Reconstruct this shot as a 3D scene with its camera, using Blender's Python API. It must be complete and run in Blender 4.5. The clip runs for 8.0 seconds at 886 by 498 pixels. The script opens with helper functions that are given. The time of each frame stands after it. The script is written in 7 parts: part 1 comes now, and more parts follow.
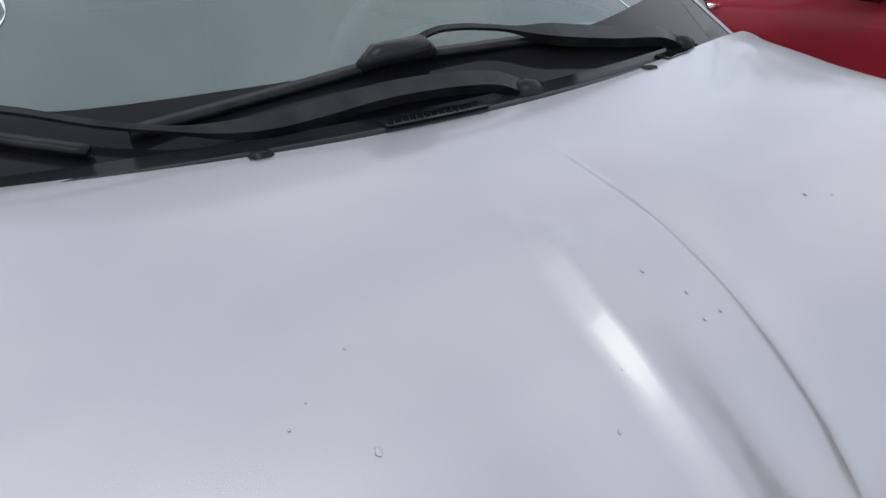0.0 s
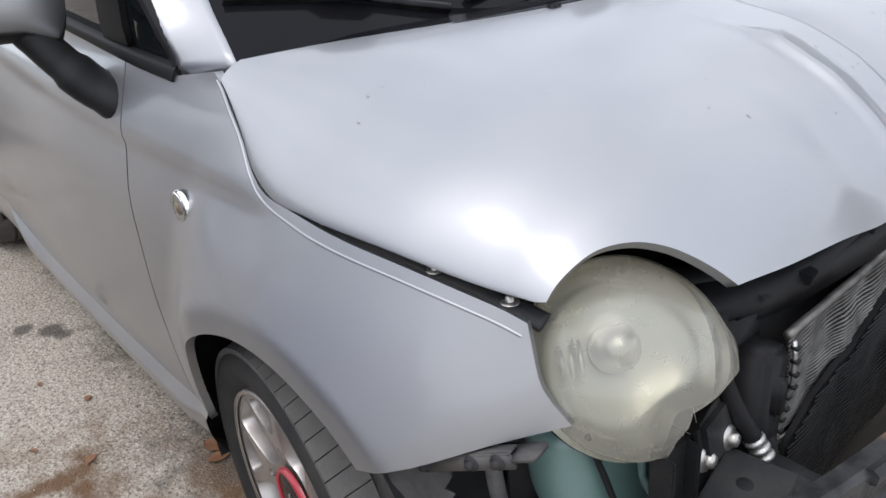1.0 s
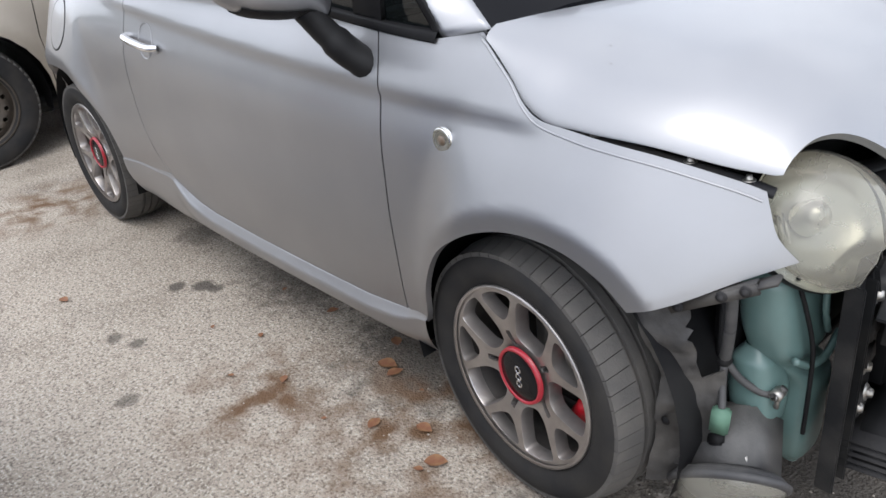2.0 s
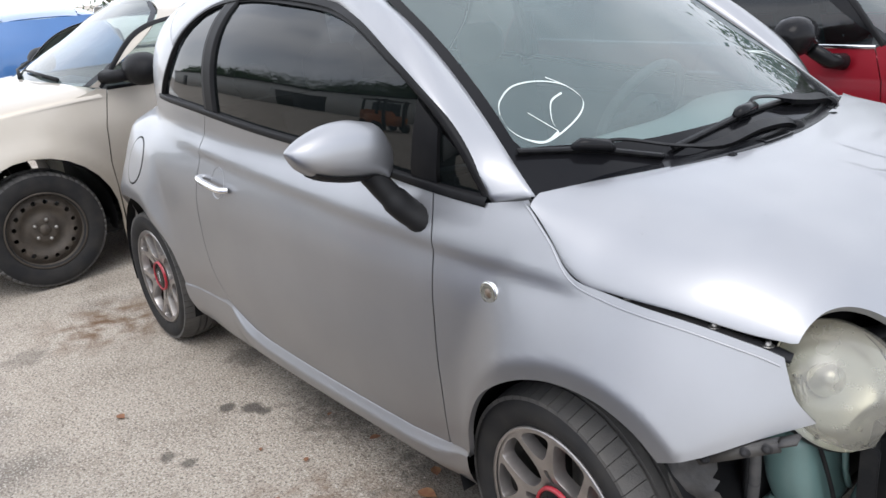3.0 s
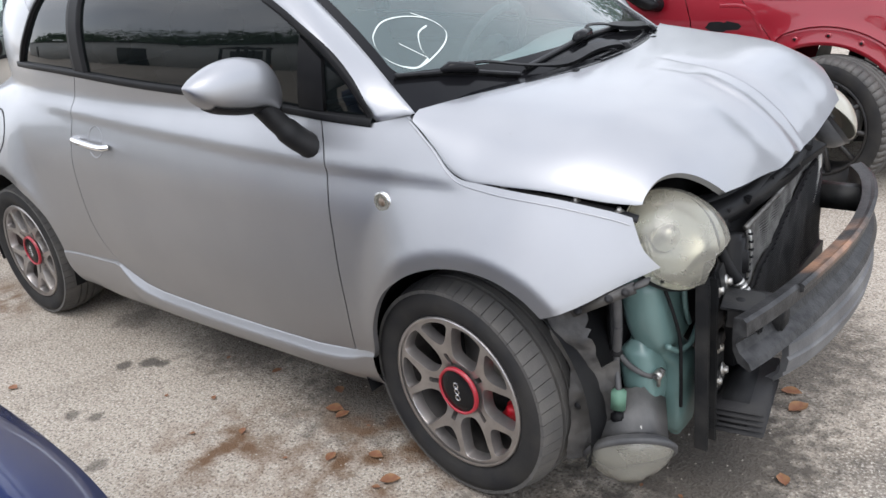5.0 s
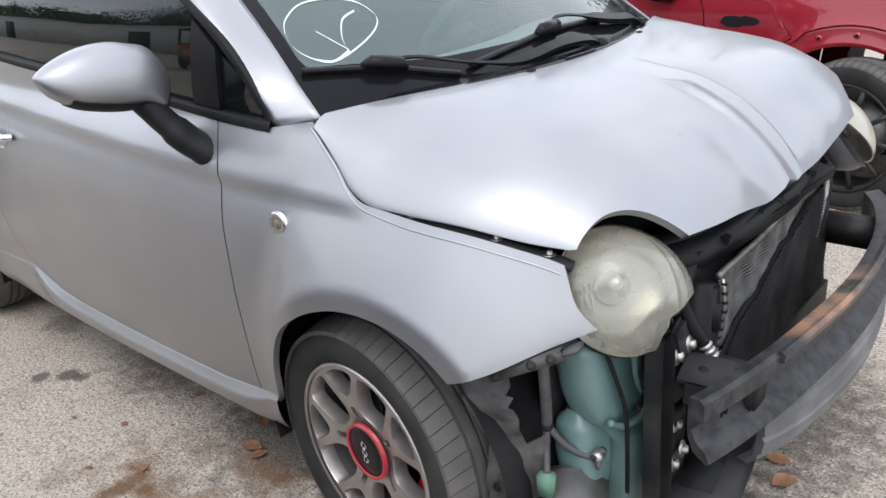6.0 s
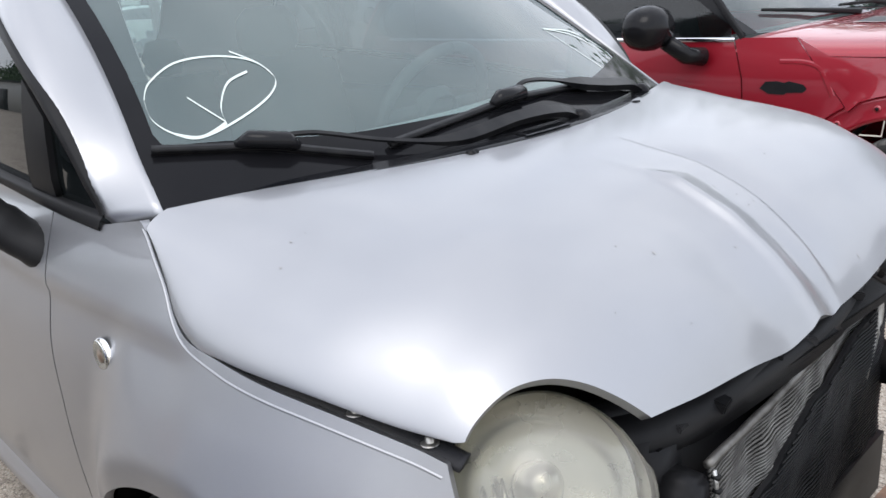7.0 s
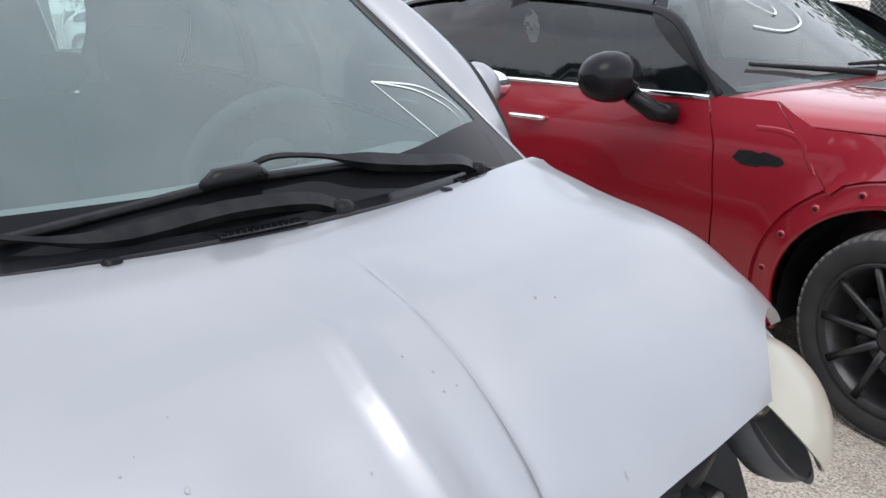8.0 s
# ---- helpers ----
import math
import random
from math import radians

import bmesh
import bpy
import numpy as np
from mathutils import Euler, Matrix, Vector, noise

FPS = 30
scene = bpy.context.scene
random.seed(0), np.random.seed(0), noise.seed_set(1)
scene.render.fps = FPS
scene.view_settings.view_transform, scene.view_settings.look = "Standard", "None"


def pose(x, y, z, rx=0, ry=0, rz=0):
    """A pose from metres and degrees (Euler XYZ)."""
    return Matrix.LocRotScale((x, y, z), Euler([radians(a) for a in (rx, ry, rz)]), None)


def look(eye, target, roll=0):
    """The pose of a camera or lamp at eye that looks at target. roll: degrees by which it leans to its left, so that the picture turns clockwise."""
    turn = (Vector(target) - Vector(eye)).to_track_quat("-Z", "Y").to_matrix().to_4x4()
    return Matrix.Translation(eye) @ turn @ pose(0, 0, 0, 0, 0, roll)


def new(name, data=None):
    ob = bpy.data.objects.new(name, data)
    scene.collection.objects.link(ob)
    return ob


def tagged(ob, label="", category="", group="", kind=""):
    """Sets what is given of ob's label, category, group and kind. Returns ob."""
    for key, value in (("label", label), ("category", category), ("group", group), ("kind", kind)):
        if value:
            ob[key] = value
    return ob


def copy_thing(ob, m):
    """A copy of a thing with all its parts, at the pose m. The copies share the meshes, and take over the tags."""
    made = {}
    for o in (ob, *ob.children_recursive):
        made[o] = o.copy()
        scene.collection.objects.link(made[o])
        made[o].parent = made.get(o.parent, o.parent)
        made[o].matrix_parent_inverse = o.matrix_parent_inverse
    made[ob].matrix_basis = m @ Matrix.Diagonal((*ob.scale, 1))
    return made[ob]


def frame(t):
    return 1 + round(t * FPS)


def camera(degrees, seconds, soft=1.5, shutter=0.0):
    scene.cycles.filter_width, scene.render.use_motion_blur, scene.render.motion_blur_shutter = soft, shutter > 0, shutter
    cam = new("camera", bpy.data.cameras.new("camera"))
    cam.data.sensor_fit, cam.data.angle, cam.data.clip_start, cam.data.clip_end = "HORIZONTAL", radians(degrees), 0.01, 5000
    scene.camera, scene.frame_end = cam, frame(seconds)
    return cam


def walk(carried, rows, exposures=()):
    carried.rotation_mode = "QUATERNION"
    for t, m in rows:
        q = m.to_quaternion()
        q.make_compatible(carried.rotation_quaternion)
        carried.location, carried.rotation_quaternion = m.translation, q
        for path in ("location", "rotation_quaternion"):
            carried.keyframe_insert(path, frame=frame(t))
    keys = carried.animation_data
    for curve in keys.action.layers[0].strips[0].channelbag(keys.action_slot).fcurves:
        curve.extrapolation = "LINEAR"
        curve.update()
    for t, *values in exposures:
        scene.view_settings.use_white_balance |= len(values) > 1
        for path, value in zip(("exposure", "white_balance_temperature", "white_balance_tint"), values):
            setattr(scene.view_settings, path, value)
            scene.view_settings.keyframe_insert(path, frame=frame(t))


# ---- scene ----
cam = camera(58.0, 8.0)
PATH = [
    (0, (0.788, -0.404, 1.172), (-0.838, 0.477, 0.412), -4.6),
    (0.5, (0.877, -0.767, 1.186), (-0.656, 0.197, 0.336), -3.9),
    (0.8, (0.905, -0.990, 1.192), (-0.565, 0.056, 0.326), -5.0),
    (1, (0.923, -1.144, 1.220), (-0.481, -0.050, 0.310), -5.0),
    (1.5, (0.932, -1.419, 1.237), (-0.464, -0.340, 0.297), -6.1),
    (1.7, (0.926, -1.562, 1.249), (-0.432, -0.443, 0.299), -6.8),
    (2.8, (0.997, -1.817, 1.393), (-0.459, -0.632, 0.703), -3.4),
    (3, (1.009, -1.808, 1.414), (-0.479, -0.641, 0.764), -5.0),
    (3.5, (1.085, -1.965, 1.437), (-0.293, -0.642, 0.846), -8.0),
    (4, (1.124, -2.118, 1.442), (-0.139, -0.678, 0.863), -7.6),
    (4.5, (1.131, -2.133, 1.399), (-0.1, -0.701, 0.738), -7.0),
    (4.7, (1.133, -2.121, 1.376), (-0.089, -0.7, 0.678), -6.9),
    (5.8, (1.096, -1.737, 1.312), (-0.152, -0.382, 0.534), -5.5),
    (6, (1.086, -1.637, 1.3), (-0.182, -0.292, 0.536), -5.1),
    (6.5, (1.022, -1.402, 1.262), (-0.304, -0.078, 0.564), -4.6),
    (7, (0.958, -1.13, 1.239), (-0.435, 0.163, 0.616), -4.7),
    (7.5, (0.983, -0.776, 1.219), (-0.465, 0.487, 0.664), -4.6),
    (8, (0.994, -0.444, 1.258), (-0.507, 0.743, 0.677), -1.0),
]
# stops, by which the filming camera darkens over the bright hood
EXPOSURES = [(0, 0.20), (0.6, 0.20), (1.0, 0.43), (1.6, 0.52), (3.0, 0.51), (4.5, 0.57), (6.2, 0.61), (6.9, 0.54), (7.4, 0.46), (8.0, 0.48)]
walk(cam, [(t, look(eye, target, roll)) for t, eye, target, roll in PATH], EXPOSURES)

# ---- world, sun and exposure ----
world = bpy.data.worlds.new("sky")
scene.world = world
world.use_nodes = True
wn = world.node_tree.nodes
sky = wn.new("ShaderNodeTexSky")
sky.sky_type, sky.sun_disc = "NISHITA", False
SUN_ELEVATION, SUN_AZIMUTH = 62.0, 138.0      # degrees; the azimuth runs from +y towards +x
sky.sun_elevation, sky.sun_rotation = radians(SUN_ELEVATION), radians(SUN_AZIMUTH)
sky.air_density, sky.dust_density, sky.ozone_density = 1.0, 1.2, 1.0
wn["Background"].inputs["Strength"].default_value = 0.178
veil = wn.new("ShaderNodeMix")                # thin bright cloud all over the sky
veil.data_type = "RGBA"
veil.inputs["B"].default_value = (9.4, 9.65, 10.3, 1)
direction, cloud, cover = wn.new("ShaderNodeTexCoord"), wn.new("ShaderNodeTexNoise"), wn.new("ShaderNodeMapRange")
cloud.inputs["Scale"].default_value, cloud.inputs["Detail"].default_value = 2.6, 7
for key, value in (("From Min", 0.40), ("From Max", 0.58), ("To Min", 0.50), ("To Max", 0.85)):
    cover.inputs[key].default_value = value
world.node_tree.links.new(direction.outputs["Generated"], cloud.inputs["Vector"])
world.node_tree.links.new(cloud.outputs["Fac"], cover.inputs["Value"])
world.node_tree.links.new(cover.outputs["Result"], veil.inputs["Factor"])
world.node_tree.links.new(sky.outputs["Color"], veil.inputs["A"])
world.node_tree.links.new(veil.outputs["Result"], wn["Background"].inputs["Color"])
sun = new("sun", bpy.data.lights.new("sun", "SUN"))
sun.data.energy, sun.data.angle, sun.data.color = 0.78, radians(32.0), (1.0, 0.97, 0.94)
sun.matrix_world = look(
    (50 * math.sin(radians(SUN_AZIMUTH)) * math.cos(radians(SUN_ELEVATION)),
     50 * math.cos(radians(SUN_AZIMUTH)) * math.cos(radians(SUN_ELEVATION)),
     50 * math.sin(radians(SUN_ELEVATION))), (0, 0, 0))


# ---- materials ----
def material(name, colour, rough=0.5, metal=0.0, second=None, scale=4.0, amount=0.5, bump=0.0, bump_scale=120.0,
             coat=0.0, coat_rough=0.05, spread=0.12, transmission=0.0, ior=1.45, emission=None, flakes=0.0, grit=0.0):
    """A surface with two scales of variation: broad patches towards a second colour, and fine grain."""
    m = bpy.data.materials.new(name)
    m.use_nodes = True
    nodes, links = m.node_tree.nodes, m.node_tree.links
    bsdf = nodes["Principled BSDF"]
    bsdf.inputs["Roughness"].default_value, bsdf.inputs["Metallic"].default_value = rough, metal
    bsdf.inputs["Coat Weight"].default_value, bsdf.inputs["Coat Roughness"].default_value = coat, coat_rough
    bsdf.inputs["Transmission Weight"].default_value, bsdf.inputs["IOR"].default_value = transmission, ior
    bsdf.inputs["Base Color"].default_value = (*colour, 1)
    where = nodes.new("ShaderNodeTexCoord")
    if second:
        broad = nodes.new("ShaderNodeTexNoise")
        broad.inputs["Scale"].default_value, broad.inputs["Detail"].default_value = scale, 6
        links.new(where.outputs["Object"], broad.inputs["Vector"])
        ramp = nodes.new("ShaderNodeMapRange")
        ramp.inputs["From Min"].default_value, ramp.inputs["From Max"].default_value = 0.5 - spread, 0.5 + spread
        ramp.inputs["To Max"].default_value = amount
        links.new(broad.outputs["Fac"], ramp.inputs["Value"])
        mix = nodes.new("ShaderNodeMix")
        mix.data_type = "RGBA"
        mix.inputs["A"].default_value, mix.inputs["B"].default_value = (*colour, 1), (*second, 1)
        links.new(ramp.outputs["Result"], mix.inputs["Factor"])
        out = mix.outputs["Result"]
        if grit:
            fine = nodes.new("ShaderNodeTexNoise")
            fine.inputs["Scale"].default_value, fine.inputs["Detail"].default_value = scale * 30, 3
            links.new(where.outputs["Object"], fine.inputs["Vector"])
            level = nodes.new("ShaderNodeMapRange")
            level.inputs["From Min"].default_value, level.inputs["From Max"].default_value = 0.3, 0.7
            level.inputs["To Min"].default_value, level.inputs["To Max"].default_value = 1 - grit, 1 + grit
            links.new(fine.outputs["Fac"], level.inputs["Value"])
            times = nodes.new("ShaderNodeVectorMath")
            times.operation = "MULTIPLY"
            links.new(out, times.inputs[0])
            links.new(level.outputs["Result"], times.inputs[1])
            out = times.outputs["Vector"]
        links.new(out, bsdf.inputs["Base Color"])
        vary = nodes.new("ShaderNodeMapRange")
        vary.inputs["To Min"].default_value, vary.inputs["To Max"].default_value = max(0.0, rough - 0.07), min(1.0, rough + 0.1)
        links.new(broad.outputs["Fac"], vary.inputs["Value"])
        links.new(vary.outputs["Result"], bsdf.inputs["Roughness"])
    if bump:
        grain = nodes.new("ShaderNodeTexNoise")
        grain.inputs["Scale"].default_value, grain.inputs["Detail"].default_value = bump_scale, 4
        links.new(where.outputs["Object"], grain.inputs["Vector"])
        relief = nodes.new("ShaderNodeBump")
        relief.inputs["Strength"].default_value, relief.inputs["Distance"].default_value = bump, 0.01
        links.new(grain.outputs["Fac"], relief.inputs["Height"])
        links.new(relief.outputs["Normal"], bsdf.inputs["Normal"])
    if flakes:
        cells = nodes.new("ShaderNodeTexVoronoi")
        cells.inputs["Scale"].default_value = 1400
        links.new(where.outputs["Object"], cells.inputs["Vector"])
        relief = nodes.new("ShaderNodeBump")
        relief.inputs["Strength"].default_value, relief.inputs["Distance"].default_value = flakes, 0.001
        links.new(cells.outputs["Distance"], relief.inputs["Height"])
        links.new(relief.outputs["Normal"], bsdf.inputs["Normal"])
        plain = nodes.new("ShaderNodeNewGeometry")
        links.new(plain.outputs["Normal"], bsdf.inputs["Coat Normal"])
    if emission:
        bsdf.inputs["Emission Color"].default_value, bsdf.inputs["Emission Strength"].default_value = (*emission[:3], 1), emission[3]
    return m


SILVER = material("silver_paint", (0.335, 0.338, 0.350), 0.46, 0.93, (0.30, 0.302, 0.312), 2.5, 0.5, coat=0.6, coat_rough=0.10, flakes=0.10)
RED = material("red_paint", (0.27, 0.003, 0.014), 0.35, 0.35, (0.22, 0.004, 0.013), 2.0, 0.5, coat=1.0, coat_rough=0.04)
BEIGE = material("champagne_paint", (0.50, 0.45, 0.38), 0.36, 0.5, (0.42, 0.37, 0.30), 2.0, 0.6, coat=0.7, coat_rough=0.08)
BLUE = material("blue_paint", (0.01, 0.025, 0.12), 0.3, 0.3, (0.012, 0.03, 0.10), 2.0, 0.5, coat=1.0, coat_rough=0.03)
SKYBLUE = material("light_blue_paint", (0.04, 0.13, 0.32), 0.35, 0.2, (0.035, 0.11, 0.27), 2.0, 0.5, coat=0.8)
WHITE = material("white_paint", (0.75, 0.75, 0.73), 0.35, 0.0, (0.62, 0.61, 0.58), 2.0, 0.5, coat=0.6)
GREEN_CAR = material("dark_green_paint", (0.02, 0.045, 0.035), 0.4, 0.2, (0.04, 0.05, 0.04), 2.0, 0.5, coat=0.5)
GLOSS_BLACK = material("gloss_black", (0.008, 0.008, 0.009), 0.16, 0.0, (0.014, 0.014, 0.015), 3.0, 0.5)
ROOF_BLACK = material("black_roof_paint", (0.03, 0.032, 0.037), 0.3, 0.0, (0.045, 0.045, 0.05), 3.0, 0.5, coat=0.25, coat_rough=0.1)
PLASTIC = material("black_plastic", (0.008, 0.008, 0.009), 0.48, 0.0, (0.022, 0.022, 0.022), 9.0, 0.6, bump=0.06, bump_scale=500)
DUSTY = material("dusty_black_plastic", (0.025, 0.025, 0.027), 0.6, 0.0, (0.05, 0.047, 0.043), 7.0, 0.6, bump=0.12, bump_scale=160)
SEAL = material("rubber_seal", (0.008, 0.008, 0.009), 0.5, 0.0, (0.018, 0.018, 0.018), 12.0, 0.5)
RUBBER = material("tyre_rubber", (0.022, 0.022, 0.023), 0.75, 0.0, (0.045, 0.042, 0.038), 9.0, 0.6, bump=0.1, bump_scale=260)
TREAD = material("tyre_tread", (0.075, 0.072, 0.069), 0.85, 0.0, (0.12, 0.112, 0.102), 14.0, 0.6, bump=0.2, bump_scale=220)
ALLOY = material("grey_alloy", (0.43, 0.405, 0.39), 0.34, 0.85, (0.25, 0.235, 0.225), 14.0, 0.6, bump=0.05, bump_scale=300)
BARREL = material("brake_dust_alloy", (0.16, 0.15, 0.143), 0.45, 0.7, (0.06, 0.056, 0.052), 14.0, 0.6)
DARK_ALLOY = material("black_alloy", (0.03, 0.03, 0.032), 0.3, 0.5, (0.06, 0.055, 0.05), 12.0, 0.5)
STEEL = material("brown_steel_wheel", (0.085, 0.07, 0.055), 0.6, 0.3, (0.05, 0.042, 0.035), 16.0, 0.7, bump=0.15, bump_scale=180)
CHROME = material("chrome", (0.82, 0.82, 0.83), 0.08, 1.0)
BARE = material("bare_aluminium", (0.42, 0.42, 0.41), 0.42, 0.9, (0.25, 0.24, 0.22), 20.0, 0.7, bump=0.15, bump_scale=250)
BOLT = material("zinc_bolt", (0.45, 0.44, 0.42), 0.35, 0.9, (0.3, 0.28, 0.25), 60.0, 0.6)
CAP_RED = material("red_ring", (0.40, 0.012, 0.03), 0.35, 0.0, (0.3, 0.012, 0.02), 20.0, 0.5, coat=0.5)
CALIPER = material("red_caliper", (0.62, 0.012, 0.025), 0.4, 0.0, (0.35, 0.01, 0.01), 30.0, 0.5)

for dull in (PLASTIC, DUSTY, SEAL, RUBBER):
    dull.node_tree.nodes["Principled BSDF"].inputs["Specular IOR Level"].default_value = 0.3


def thin_glass(name, tint, haze=0.0, film_colour=(0.46, 0.61, 0.61), gloss_rough=0.0):
    """A pane: tinted see-through glass with real reflections and a film of dust, which also paints in sky haze."""
    m = bpy.data.materials.new(name)
    m.use_nodes = True
    nodes, links = m.node_tree.nodes, m.node_tree.links
    nodes.remove(nodes["Principled BSDF"])
    clear, film, gloss = nodes.new("ShaderNodeBsdfTransparent"), nodes.new("ShaderNodeBsdfDiffuse"), nodes.new("ShaderNodeBsdfGlossy")
    clear.inputs["Color"].default_value = (*tint, 1)
    film.inputs["Color"].default_value = (*film_colour, 1)
    gloss.inputs["Roughness"].default_value = gloss_rough
    dusty, both, edge = nodes.new("ShaderNodeMixShader"), nodes.new("ShaderNodeMixShader"), nodes.new("ShaderNodeLayerWeight")
    where, smear, level = nodes.new("ShaderNodeTexCoord"), nodes.new("ShaderNodeTexNoise"), nodes.new("ShaderNodeMapRange")
    smear.inputs["Scale"].default_value, smear.inputs["Detail"].default_value = 2.5, 5
    level.inputs["To Min"].default_value, level.inputs["To Max"].default_value = haze * 0.6, haze * 1.4
    links.new(where.outputs["Object"], smear.inputs["Vector"])
    links.new(smear.outputs["Fac"], level.inputs["Value"])
    links.new(level.outputs["Result"], dusty.inputs["Fac"])
    links.new(clear.outputs["BSDF"], dusty.inputs[1])
    links.new(film.outputs["BSDF"], dusty.inputs[2])
    edge.inputs["Blend"].default_value = 0.5
    power, share = nodes.new("ShaderNodeMath"), nodes.new("ShaderNodeMath")
    power.operation, power.inputs[1].default_value = "POWER", 4.6
    share.operation, share.inputs[1].default_value, share.inputs[2].default_value = "MULTIPLY_ADD", 0.90, 0.05
    links.new(edge.outputs["Facing"], power.inputs[0])
    links.new(power.outputs["Value"], share.inputs[0])
    links.new(share.outputs["Value"], both.inputs["Fac"])
    links.new(dusty.outputs["Shader"], both.inputs[1])
    links.new(gloss.outputs["BSDF"], both.inputs[2])
    links.new(both.outputs["Shader"], nodes["Material Output"].inputs["Surface"])
    return m


# the teal film is dust plus sky reflection put in as diffuse colour
GLASS = thin_glass("dusty_sky_hazed_glass", (0.56, 0.66, 0.65), 0.14)
PANE = thin_glass("clear_glass", (0.72, 0.80, 0.78), 0.06)
TINT = thin_glass("tinted_glass", (0.22, 0.26, 0.28), 0.01)
DEEP_TINT = thin_glass("dark_tinted_glass", (0.10, 0.11, 0.125), 0.008)
LENS = thin_glass("clouded_lens", (0.68, 0.67, 0.61), 0.42, (0.33, 0.32, 0.28), 0.16)
YELLOWED = material("yellowed_lens", (0.40, 0.385, 0.32), 0.3, 0.0, (0.33, 0.31, 0.25), 6.0, 0.6, coat=0.4, coat_rough=0.2, transmission=0.15)
REFLECTOR = material("lamp_reflector", (0.62, 0.62, 0.57), 0.27, 1.0, (0.6, 0.6, 0.55), 30.0, 0.5)
TANK = material("milky_green_plastic", (0.125, 0.205, 0.195), 0.35, 0.0, (0.075, 0.125, 0.120), 5.0, 0.6, coat=0.3, coat_rough=0.2)
FRAME_STEEL = material("dark_painted_steel", (0.014, 0.0145, 0.0155), 0.42, 0.1, (0.05, 0.048, 0.045), 10.0, 0.5, bump=0.1, bump_scale=200)
BEAM = material("scuffed_beam", (0.022, 0.022, 0.023), 0.36, 0.1, (0.055, 0.055, 0.056), 34.0, 0.7, bump=0.10, bump_scale=120)
RUST = material("rust", (0.20, 0.115, 0.075), 0.75, 0.0, (0.10, 0.09, 0.085), 18.0, 0.9, bump=0.2, bump_scale=200)
RUSTY_POST = material("rusty_post", (0.11, 0.06, 0.04), 0.8, 0.1, (0.05, 0.035, 0.028), 6.0, 0.8, bump=0.2, bump_scale=80)
CABIN = material("dark_cabin_fabric", (0.045, 0.047, 0.05), 0.85, 0.0, (0.07, 0.07, 0.07), 10.0, 0.5, bump=0.15, bump_scale=500)
CABIN_PALE = material("pale_cabin_trim", (0.42, 0.41, 0.38), 0.8, 0.0, (0.36, 0.35, 0.32), 10.0, 0.5)
CHALK = material("white_marker", (0.52, 0.57, 0.54), 0.85, 0.0, (0.45, 0.50, 0.48), 60.0, 0.7)
PAPER = material("white_paper", (0.78, 0.78, 0.76), 0.7)
INK = material("faded_print", (0.30, 0.33, 0.40), 0.7)
LAMP_AMBER = material("marker_bulb", (0.12, 0.085, 0.06), 0.3, 0.0, (0.3, 0.25, 0.2), 60.0, 0.5)
CRUST = material("mud_crusted_plastic", (0.03, 0.029, 0.028), 0.6, 0.0, (0.12, 0.112, 0.10), 22.0, 0.8, bump=0.9, bump_scale=45)
STICKER_GREEN = material("green_sticker", (0.11, 0.21, 0.15), 0.6, 0.0, (0.07, 0.15, 0.11), 20.0, 0.5)


